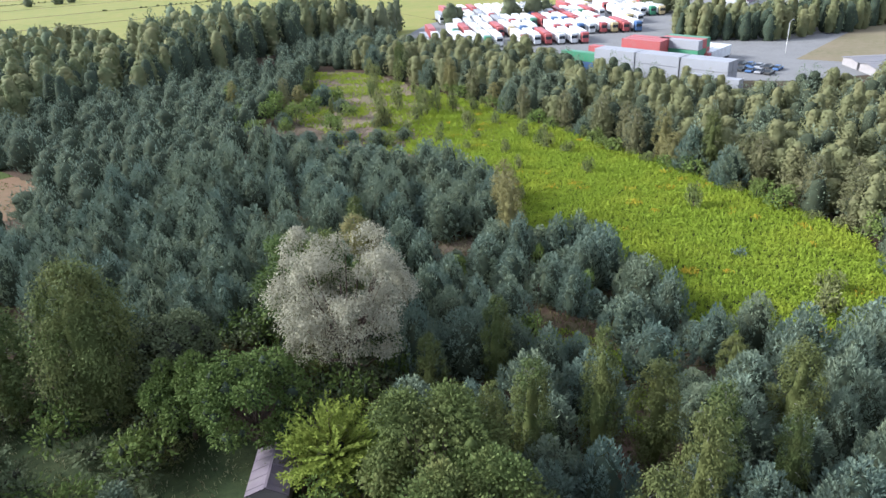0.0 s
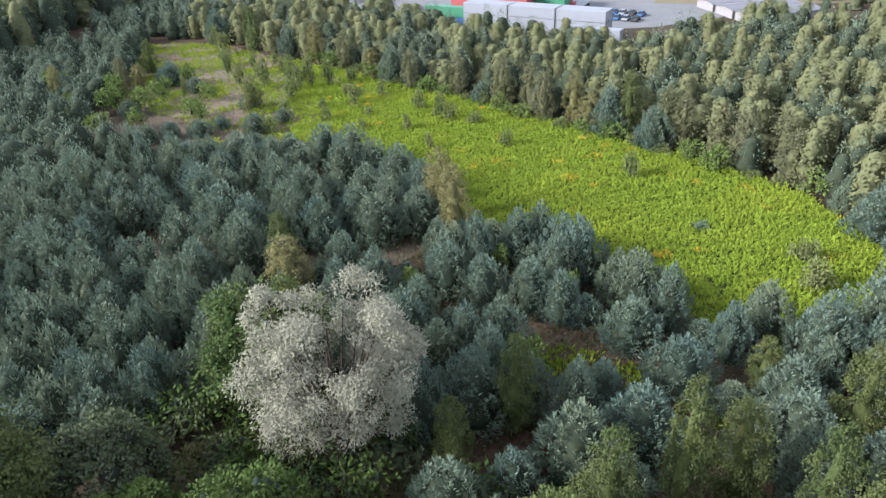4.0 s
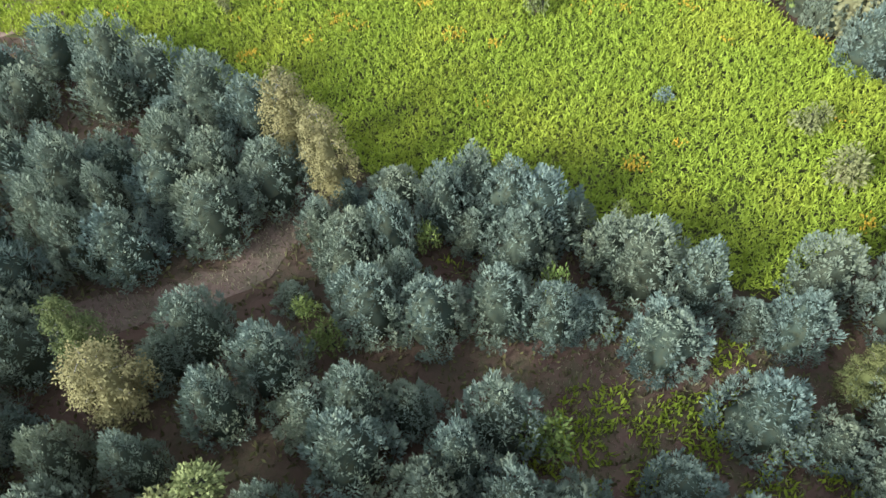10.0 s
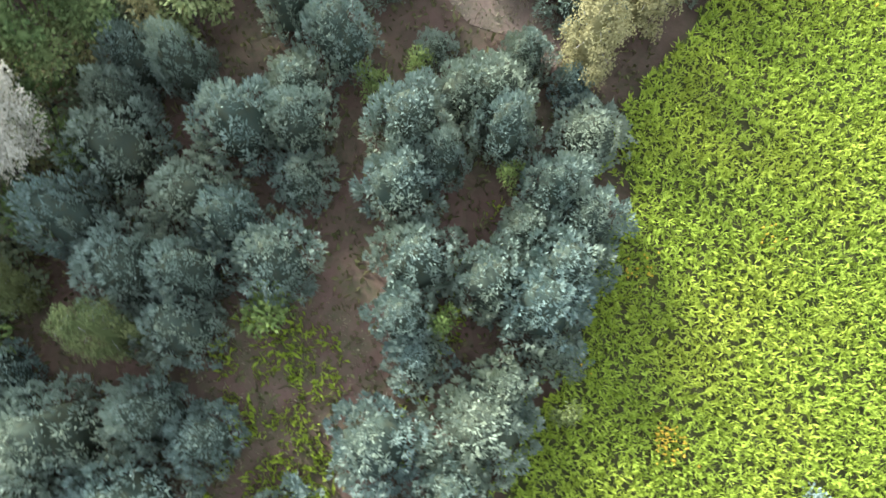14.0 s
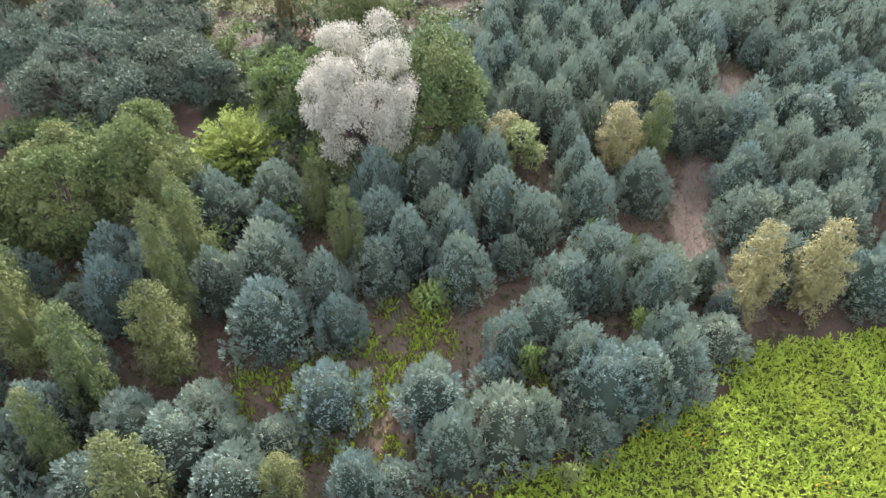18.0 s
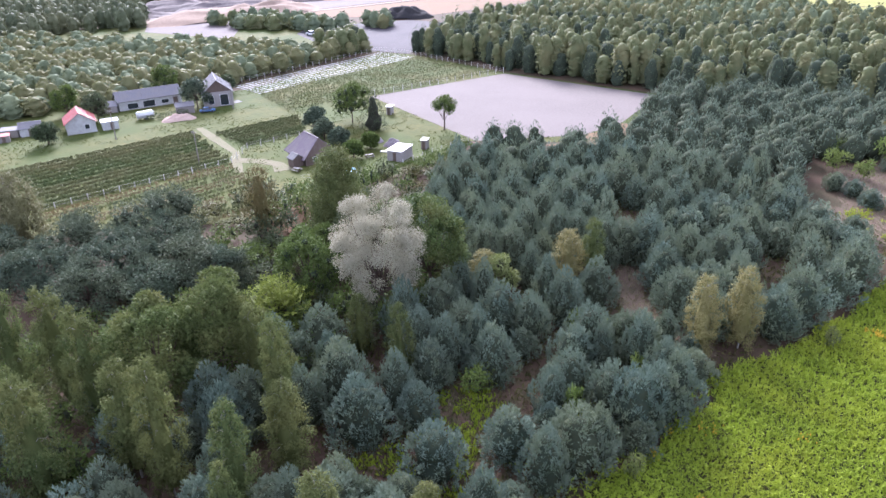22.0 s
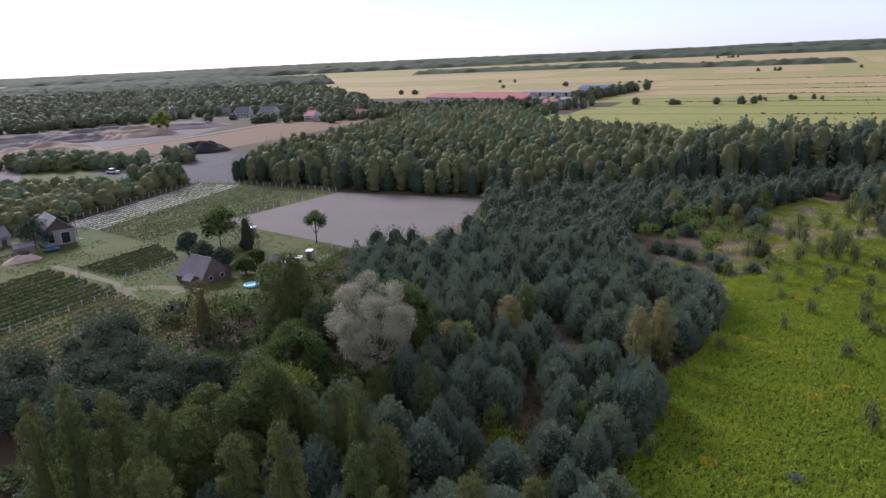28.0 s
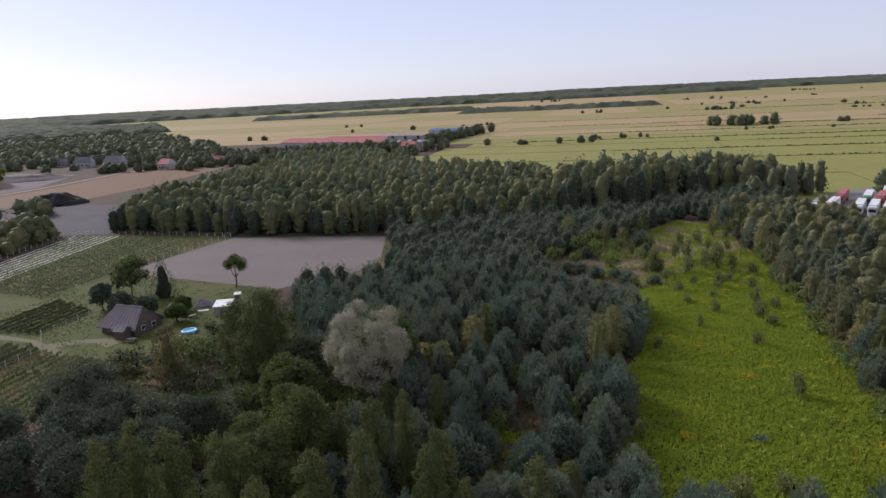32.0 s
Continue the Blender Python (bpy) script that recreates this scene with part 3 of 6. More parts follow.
ground_mesh.polygons.foreach_set("material_index", np.array([1 if max(f) < 8 * 48 and min(f) >= 4 * 48 else 0 for f in gf], np.int32))
tagged(linked("ground", ground_mesh, None), "brown forest floor with moss and dry litter", "ground", "", "structure")

GOLD_FIELD = [(56.5, 36), (55.3, 45), (57.6, 53), (56.9, 60), (57.4, 66), (55.9, 71), (57.6, 79), (59.6, 86), (60.8, 100), (59.6, 118), (66, 128), (69, 134), (74, 143), (80, 150),
              (86, 154), (90, 152), (91, 136), (93, 111), (92.2, 95), (92.6, 79), (92, 70), (93, 62), (90, 44.5), (87.5, 41), (85, 37), (79, 30.5), (73, 29.8), (67, 30.5)]
GOLD_FIELD = ragged(GOLD_FIELD, 1.3, 1.4, 1)
CLEARING = [(37, 32), (44, 30), (49, 38), (46, 43), (44, 50), (38, 52), (36, 47), (40, 42)]
PATH_LINE = [(53, 73.3), (47.5, 75.5), (42.5, 76), (38.5, 79.5), (34.5, 85.5), (30.5, 90.5), (26, 96.5), (20, 104)]


def ribbon(line, width, seed):
    """An uneven strip along a line, as a polygon."""
    r = random.Random(seed)
    left, right = [], []
    for i, (x, y) in enumerate(line):
        x0, y0 = line[max(0, i - 1)]
        x1, y1 = line[min(len(line) - 1, i + 1)]
        d = math.hypot(x1 - x0, y1 - y0)
        nx, ny = -(y1 - y0) / d, (x1 - x0) / d
        w = width / 2 * r.uniform(0.72, 1.28)
        left.append((x + nx * w, y + ny * w))
        right.append((x - nx * w, y - ny * w))
    return left + right[::-1]


sheet("ground_goldenrod", GOLD_FIELD, 0.03, GREENSOIL, "weedy green soil under goldenrod", "meadow")
PATH_POLY = ribbon([(x0 + (x1 - x0) * k / 4, y0 + (y1 - y0) * k / 4) for (x0, y0), (x1, y1) in zip(PATH_LINE, PATH_LINE[1:]) for k in range(4)], 3.5, 1)
CLEARING_EDGE = [(35, 31), (44, 28.5), (51.5, 34), (52, 44), (50, 58), (47, 64), (43, 57), (37, 55), (34.5, 47), (38, 42)]
sheet("clearing_ground", ragged(CLEARING_EDGE, 1.6, 1.2, 2), 0.035, LITTER, "reddish-brown litter of a clearing with thin grass", "ground")
sheet("sand_path", PATH_POLY, 0.05, SAND, "bare sandy path through young pines", "path")
BARE = [(40, 127), (47, 118), (53, 116), (60, 120), (57, 134), (52, 142), (49, 156), (42, 157), (38, 150), (43, 138), (46, 130)]
sheet("bare_ground", ragged(BARE, 1.5, 1.4, 3), 0.05, SAND, "bare reddish sand with sparse grass", "ground")
FARM = [(-30, 117.5), (-24, 104), (-24, 82), (-25, 70), (-24, 57), (-36, 44), (-46, 28), (-62, 20), (-135, 10), (-150, 60), (-125, 113), (-144, 183), (-132, 187), (-78, 182), (-21, 184.5), (-8, 152), (-6, 136)]
sheet("farm_grass", FARM, 0.03, GRASS, "mown green grass of a farmstead", "grass")
PLOUGH_POLY = [(-85.3, 131.5), (-76.9, 180.3), (-21.2, 183), (-12.5, 152), (-13, 138), (-28.8, 118.5)]
sheet("ploughed_field", PLOUGH_POLY, 0.06, PLOUGH, "bare harrowed field of pale grey-brown soil", "field")
sheet("rusty_verge", ragged([(-13, 138), (-12.5, 152), (-8, 153), (-4, 140), (-6, 128), (-14, 126)], 1.5, 1.5, 4), 0.07, RUST, "rusty dry grass at the field corner", "grass")
sheet("rusty_verge", ragged([(-30, 66), (-24, 60), (-17, 57), (-13, 60), (-18, 67), (-26, 72)], 1.5, 1.5, 6), 0.07, RUST, "rusty dry grass beside the bush rows", "grass")
# The shade of the trees over this grass is put into its dark colour.
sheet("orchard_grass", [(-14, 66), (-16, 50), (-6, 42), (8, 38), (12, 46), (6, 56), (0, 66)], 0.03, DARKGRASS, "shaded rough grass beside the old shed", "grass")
sheet("scrub_ground", ragged([(-152, 186), (-139, 112), (-140, 30), (-260, 0), (-345, 80), (-340, 150), (-305, 185), (-290, 214), (-230, 232), (-175, 214)], 2.0, 4.0, 14), 0.02, GRASS, "rough green ground under the scrub", "grass")
sheet("farm_track", ribbon([(-92, 81), (-80, 79), (-64, 76.5), (-57, 73), (-50, 70)], 2.0, 8), 0.06, TRACK, "pale trodden farm track between bush rows", "track")
sheet("field_lane", ribbon([(-46, 24.5), (-53, 26.6), (-60, 28.8), (-75, 30.3), (-96, 32.4)], 2.8, 12), 0.058, LANE, "sandy tan lane at the end of the bush rows", "track")
sheet("cottage_yard", ribbon([(-58, 74), (-54, 77), (-49, 78.5), (-44, 77)], 3.4, 9), 0.065, TRACK, "trodden tan yard before the cottage", "yard")
YARD = [(-150, 183), (-134, 187), (-148, 225), (-160, 262), (-214, 256), (-226, 232), (-240, 212), (-222, 192), (-196, 184), (-170, 186)]
sheet("dark_yard", YARD, 0.05, ASPHALT, "dark gravel yard beside the fields", "yard")
PIT = [(-235, 165), (-300, 150), (-430, 210), (-460, 330), (-400, 420), (-330, 400), (-300, 330), (-310, 215)]
sheet("gravel_pit", PIT, 0.05, SPOIL, "grey churned gravel ground of a pit", "gravel pit")
sheet("rusty_field", [(-300, 215), (-285, 330), (-290, 395), (-300, 430), (-225, 440), (-215, 330), (-222, 262), (-270, 240)], 0.04, RUST, "rusty fallow field", "field")
sheet("road", ribbon([(-312, 195), (-300, 260), (-293, 330), (-296, 410), (-250, 470), (-120, 500)], 5, 3), 0.09, GRAVEL, "pale gravel road", "road")

# meadow strips that run to the far woods, with ditches between them
strip_near, strip_far = [LUSH], [MEADOW, HAY, MEADOW, HAY, HAY]
mr = random.Random(5)
edge_y = [250, 330, 410, 470, 527, 570, 607, 650, 715, 780, 900, 1060, 1300, 1650, 2200]
for i in range(len(edge_y) - 1):
    cuts = [-700 - 40 * i, -330, -90 + mr.uniform(-30, 30), 130 + mr.uniform(-60, 60), 420 + mr.uniform(-60, 60), 800 + 50 * i, 1600 + 120 * i]
    for j in range(len(cuts) - 1):
        y0, y1 = edge_y[i], edge_y[i + 1]
        if cuts[j + 1] <= -60 and y1 < 700:
            continue
        if j >= 3 and y1 < 400:
            y0, y1 = y0 + 40, y1 + 40
        slope = -0.02
        a, b = cuts[j], cuts[j + 1] - 0.5
        quad = [(a, y0 + slope * a + 1.2), (b, y0 + slope * b + 1.2), (b, y1 + slope * b - 1.2), (a, y1 + slope * a - 1.2)]
        sheet("meadow_strip", quad, 0.04 + 0.005 * i + 0.002 * j, mr.choice(strip_near if i < 6 else strip_far), "flat strip of mown meadow between ditches", "meadow")
sheet("lot_ground", [(112, 236), (122, 205), (136, 160), (132, 145), (165, 112), (230, 85), (330, 120), (320, 260), (200, 290), (150, 275)], 0.13, CONCRETE, "pale concrete of a lorry park", "yard")
sheet("heath", [(190, 128), (205, 100), (260, 40), (420, 60), (420, 150), (300, 165)], 0.16, HEATH, "dry brown heath behind the containers", "heath")

# ---- trees that stand out ----
R = np.random.default_rng(11)
solid = []  # x, y, height, radius of each tree placed so far


def lone(name, x, y, h, rad, crown, wood, leaf, bark, label):
    solid.append((x, y, h, rad))
    return make_tree(name, crown, wood, leaf, bark, label, "tree", "", standing(x, y, 0, 1, 1))


def willow_lobes(r):
    """Clumps of the old willow: rings of billowing boughs round a hollow middle, longer one way than the other."""
    rows = []
    for count, reach, z, big, first in ((8, 0.66, 14.4, 2.2, 0.2), (10, 0.84, 10.8, 2.4, 0.0), (8, 0.7, 7.4, 2.2, 0.4)):
        for i in range(count):
            a = first + i * 2 * math.pi / count + r.uniform(-0.2, 0.2)
            x, y = 5.7 * reach * math.cos(a) * r.uniform(0.86, 1.06), 4.6 * reach * math.sin(a) * r.uniform(0.86, 1.06)
            cx, cy = x * 0.84 + y * 0.54, -x * 0.54 + y * 0.84
            cz = z + r.uniform(-0.9, 0.9) - (2.6 if z > 13 and cx * 0.5 + cy * 0.86 < -2.2 else 0)
            for j in range(11):
                d = r.normal(0, 0.8, 3) + np.array([cx, cy, 0]) * 0.16 + [0, 0, 0.35]
                d = d / np.linalg.norm(d)
                rows.append((cx + d[0] * big * 0.68, cy + d[1] * big * 0.68, cz + d[2] * big * 0.8, big * r.uniform(0.26, 0.46)))
    return rows


wc = willow_lobes(R)
lone("silver_willow", 19.4, 53, 17, 5.8, crown_clumps(R, wc, 44000, 1, 0.25, 0.09, 0.34, 0.4, 0.04), limbs(R, 16, wc[::9], 0.38, 6, True), WILLOW, BARK, "large old willow with cream-white foliage and bare inner limbs")
oc = round_clumps(R, 15, 5.4, 66, 0.04, 0.25)
lone("olive_leaved_tree", 19.2, 61.3, 15, 5.0, crown_clumps(R, oc, 13000, 1, 0.3, 0.2, 0.05, 0.5), limbs(R, 13.5, oc[::2], 0.28), LINDEN, BARK, "dense olive-green tree pressed against the willow")
for x, y, h, rad in ((17.4, 32, 14, 4.9), (16.8, 25.4, 13.2, 5.0)):
    lc = round_clumps(R, h, rad * 1.05, 66, 0.02, 0.25)
    lone("linden_tree", x, y, h, rad, crown_clumps(R, lc, 19000, 1, 0.27, 0.18, 0.0, 0.68), limbs(R, h, lc[::2], 0.3), LINDEN, BARK, "dense round olive-green linden tree")
lone("young_maple", 13.2, 41.8, 8.5, 4.8, crown_shoots(R, 8.5, 5.0, 240, 40, 0.36), birch_limbs(R, 8, 4.0, True), MAPLE, BARK, "bright yellow-green young maple")
for x, y, h, rad, leaf, label in ((9, 49.3, 11.5, 4.3, GREENLEAF, "round dark green broadleaf tree"), (5, 61, 9.5, 4.8, DARKLEAF, "dark round broadleaf tree with a dull crown"),
                                  (4.5, 54.5, 9, 3.4, GREENLEAF, "rounded green broadleaf tree beside the willow")):
    gc = round_clumps(R, h, rad, 44, 0.04, 0.28)
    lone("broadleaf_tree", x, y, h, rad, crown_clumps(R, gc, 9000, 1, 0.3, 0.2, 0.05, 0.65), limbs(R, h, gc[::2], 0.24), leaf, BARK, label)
lone("weeping_birch", -2.0, 62, 17.5, 5.0, crown_birch(R, 17.5, 5.2, 17000, 0.27, 150), birch_limbs(R, 17.5, 5.0, True), BIRCH, WHITEBARK, "tall weeping birch with a dark green crown")
lone("weeping_birch", -9.5, 66, 14, 3.4, crown_birch(R, 14, 3.8, 8000, 0.3, 90), birch_limbs(R, 14, 3.4, True), BIRCH, WHITEBARK, "tall weeping birch with olive leaves")
lone("larch_tree", -17.2, 57.2, 12.5, 3.6, crown_birch(R, 12.5, 3.6, 3800, 0.24, 80), birch_limbs(R, 12.5, 3.6, True), LARCH, BARK, "thin brownish-green larch with a see-through crown")
lone("weeping_birch", -38, 26, 14.5, 5.4, crown_birch(R, 14.5, 5.4, 10000, 0.32, 120), birch_limbs(R, 14.5, 5.0, True), BIRCH_TAN, WHITEBARK, "broad weeping birch with dull olive-brown leaves")

# dark thicket between the bush rows and the birches
for x, y, h, rad in ((-23, 42, 10, 6.5), (-27, 31, 8.5, 5.5), (-15, 33, 8, 6), (-9, 39, 7.5, 6), (-17, 40, 8.5, 5.5), (-4, 34, 7, 5), (-44, 20, 11, 5), (-30, 20, 9, 5), (-20, 24, 8, 5), (-10, 27, 7.5, 5), (-4, 43, 6, 3.6), (-52, 14, 10, 5)):
    tc = round_clumps(R, h, rad * 1.06, 60, 0.0, 0.24)
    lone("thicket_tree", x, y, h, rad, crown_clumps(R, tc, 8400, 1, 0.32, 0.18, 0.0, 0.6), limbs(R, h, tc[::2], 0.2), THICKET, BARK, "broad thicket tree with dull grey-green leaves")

# ---- birches ----
birch_models = []
for i in range(4):
    birch_models.append(make_tree("birch_tree", crown_birch(R, 10, 2.2, 6800, 0.17), birch_limbs(R, 10, 2.2), BIRCH, WHITEBARK, "slender birch with yellow-green hanging leaves and white trunk", "tree", "birches among the pines"))
BIRCHES = [(23, 33.5, 12, 1.9), (27, 34, 12.5, 2.3), (31.7, 31.4, 12.5, 2.2), (36, 29.5, 11.5, 2.5), (31.8, 45.9, 9.5, 1.7), (32.1, 79.7, 10, 2.0),
           (30.6, 20.5, 12.4, 2.3), (47.5, 25.3, 9, 2.4), (15.6, 19.6, 14.8, 3.1), (10.3, 18.3, 15.5, 3.2), (9.2, 14.6, 15, 2.9), (7.5, 11.8, 14.5, 2.7),
           (25.7, 19.4, 12, 2.4), (24.5, 46, 8, 1.6), (36.5, 24, 10, 2.2), (41, 21, 9, 2.0), (23.6, 12.2, 11.5, 2.6), (19.8, 12.4, 11, 2.2), (50, 33.5, 5, 1.7)]
plant_copies(birch_models, [(x, y, h, rad * 0.96) for x, y, h, rad in BIRCHES], (10, 2.2), 3)
solid += BIRCHES
pale_birch = [make_tree("birch_tree", crown_birch(R, 10, 2.2, 6800, 0.17), birch_limbs(R, 10, 2.2), BIRCH_PALE, WHITEBARK, "birch with pale yellowing leaves at the field edge", "tree", "yellowing birches") for i in range(2)]
PALE = [(52, 72.8, 11, 2.3), (54.3, 77.5, 10, 2.4), (30.5, 76.5, 8, 2.6), (24, 66.8, 7, 2.4)]
plant_copies(pale_birch, PALE, (10, 2.2), 4)
solid += PALE
yb = round_clumps(R, 7, 2.7, 12, 0.1, 0.42)
lone("yellow_bush", 26.5, 66.6, 7, 2.6, crown_clumps(R, yb, 2200, 1, 0.34, 0.22, 0.0, 0.5), limbs(R, 7, yb, 0.1), SHRUB, BARK, "yellow-green broadleaf bush among the pines")

# ---- young pines ----
PINE_LABEL = "bushy young pine with blue-green needles on sandy ground"
pine_models = []
for i in range(7):
    pr = np.random.default_rng(40 + i)
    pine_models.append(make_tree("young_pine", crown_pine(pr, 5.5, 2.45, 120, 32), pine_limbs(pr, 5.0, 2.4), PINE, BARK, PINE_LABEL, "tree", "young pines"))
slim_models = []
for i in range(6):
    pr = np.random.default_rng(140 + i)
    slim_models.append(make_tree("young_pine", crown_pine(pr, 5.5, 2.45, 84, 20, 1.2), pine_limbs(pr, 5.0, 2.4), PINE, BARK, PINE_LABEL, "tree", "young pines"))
PINES_EDGE = [(53.8, 68.3, 5.5, 2.8), (53, 63.5, 5.8, 2.4), (52.2, 60.8, 5.8, 2.2), (51.3, 56.7, 6, 2.3), (54.4, 56.3, 5.8, 2.6), (55.3, 62.1, 6, 2.8), (55.1, 59, 5.8, 2.3), (53.4, 48.4, 5.8, 2.6),
              (53.2, 44.5, 5.8, 2.5), (52.3, 37.7, 5.2, 2.4), (52.6, 40.5, 4.5, 2), (56.2, 54.2, 5.5, 2), (54, 50.9, 5.5, 1.8), (57, 36.6, 5.5, 2.7), (51.6, 71.3, 5.5, 1.5), (56.1, 82.8, 5.5, 2.4)]
PINES_MID = [(38.5, 53.3, 5.8, 2.7), (42.8, 64.7, 5.5, 2.3), (43.8, 60.5, 5.5, 2.5), (46.5, 56.4, 5.5, 2.5), (47, 52.9, 5.5, 2), (48.5, 50.9, 3, 1.9), (47.1, 68.4, 4.8, 2.2), (45.3, 67.8, 4, 1.9), (48.8, 66, 5.5, 1.8),
             (48.1, 45.4, 4.5, 2.3), (45.1, 38.8, 4.5, 2.5), (42.1, 70.9, 3.5, 1.5), (48.2, 71.9, 4, 2), (44.5, 31.6, 3, 1.3), (45.6, 34.3, 2.5, 1.5), (35.2, 42.5, 6, 2.7), (30.6, 39.1, 6, 2.6), (38.6, 42.2, 4.5, 1.8), (41.8, 30.5, 4.5, 1.9), (36.2, 37.1, 5.5, 2.5), (29.9, 34.8, 5.5, 2.7)]
PINES_INNER = [(32.1, 55.1, 6, 2.7), (30.4, 49.7, 6, 2.7), (32.8, 60.6, 6, 2.3), (34.5, 64.9, 6, 2.5), (32.2, 70, 6, 2.4), (36.2, 68.5, 5.5, 1.9), (37.5, 59, 5.5, 2.2), (36.1, 62.1, 5.5, 1.8), (35, 54.6, 5.5, 1.8), (34.1, 76.1, 5.5, 2.3),
               (36.5, 74.8, 5.5, 2.2), (25.6, 77, 5.5, 2.1), (22.1, 74.5, 5.5, 2.5), (27.2, 72.5, 5.5, 2.1), (24.3, 62.5, 5.5, 2.5), (26.1, 56.4, 5.5, 2.6), (24.7, 59.5, 5.5, 2.2), (20.3, 37.2, 5.5, 2.7), (25.6, 41, 5, 2.3), (21, 43, 5.5, 2.7)]
PINES_NORTH = [(40.2, 84.2, 5.5, 3), (43.4, 88.1, 5.5, 2.3), (43.8, 92.8, 5.5, 2.8), (45.4, 79.7, 5.5, 2.6), (49.5, 82.3, 5.5, 2.4), (49.3, 86.3, 5.5, 2.2), (50.4, 77.3, 5.5, 2.4), (54, 90.9, 5.5, 2.3), (56.6, 87.9, 5.5, 2.6),
               (57.7, 94.9, 5.5, 2.8), (53.7, 97.2, 5.5, 2.5), (58, 100.2, 5.5, 2.6), (56.7, 105.6, 5.5, 2.7), (46, 96.3, 5.5, 2.3), (31.5, 88, 5.5, 2.5), (32, 93.6, 5.5, 2.6), (43.3, 98, 5.5, 2.6)]
PINES_SOUTH = [(48.4, 30.7, 5, 2.4), (44, 28.3, 5, 2.5), (41.8, 26.2, 5.5, 2.1), (39.6, 25.4, 4, 2), (33.9, 23.5, 5.5, 2.3), (37.2, 20.5, 5.5, 2.7), (25.5, 24, 5.5, 3), (24, 28, 5.5, 2.4)]
listed = [(x, y, h * 1.1, rad * 1.1) for x, y, h, rad in PINES_EDGE + PINES_MID + PINES_INNER + PINES_NORTH + PINES_SOUTH]
solid += listed
STAND_NEAR = [(-14, 98), (-4, 84), (3, 70), (12, 68), (22, 68), (24, 58), (24, 47), (14, 37), (22, 36), (22, 22), (10, 4), (40, 0), (75, 8), (98, 20), (90, 36), (78, 30), (66, 29), (56, 34), (54, 46), (57, 54), (56, 79), (59, 100), (59, 110), (50, 114), (42, 123), (38, 128), (-2, 128)]
fill = apart_from(scatter(STAND_NEAR, 4.3, 21, 0.36, [CLEARING_EDGE, ribbon(PATH_LINE, 5.4, 1)]), solid, 3.1)
pr = np.random.default_rng(6)
fill_rows = [(float(x), float(y), float(pr.uniform(4.8, 7.4)) * (0.82 if x > 35 and y > 92 else 1), float(pr.uniform(1.95, 2.9))) for x, y in fill]
fill_rows.sort(key=lambda q: math.hypot(q[0] - 42, q[1] - 55))
near_rows = listed + fill_rows[: 300 - len(listed)]
near_rows.sort(key=lambda q: math.hypot(q[0] - 46, q[1] - 53))
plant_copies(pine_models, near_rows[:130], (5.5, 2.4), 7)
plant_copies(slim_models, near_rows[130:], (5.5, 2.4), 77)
solid += fill_rows
pine_mid = [crown_pine(np.random.default_rng(60 + i), 5.5, 2.45, 64, 5, 1.5, False, 0.82) for i in range(5)]
STAND_FAR = [(-14, 98), (-2, 128), (38, 128), (36, 138), (33, 152), (46, 160), (56, 176), (72, 205), (60, 215), (0, 190), (-18, 182), (-9, 152), (-5, 136), (-6, 126), (-20, 116)]
far_rows = [(float(x), float(y), float(pr.uniform(5.6, 8.4)), float(pr.uniform(2.4, 3.2))) for x, y in scatter(STAND_FAR, 5.2, 22, 0.36, [BARE, [(-32, 118), (-13, 139), (-12, 154), (-5, 151), (-3, 134), (-12, 118), (-22, 112)]])]
far_rows += [(float(x), float(y), float(pr.uniform(4.5, 8)), float(pr.uniform(2, 3))) for x, y in scatter([(64, 212), (74, 210), (88, 206), (112, 222), (114, 252), (88, 249), (72, 242)], 5.0, 24, 0.4)]
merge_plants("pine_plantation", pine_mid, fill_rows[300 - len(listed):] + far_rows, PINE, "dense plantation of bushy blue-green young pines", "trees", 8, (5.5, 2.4))

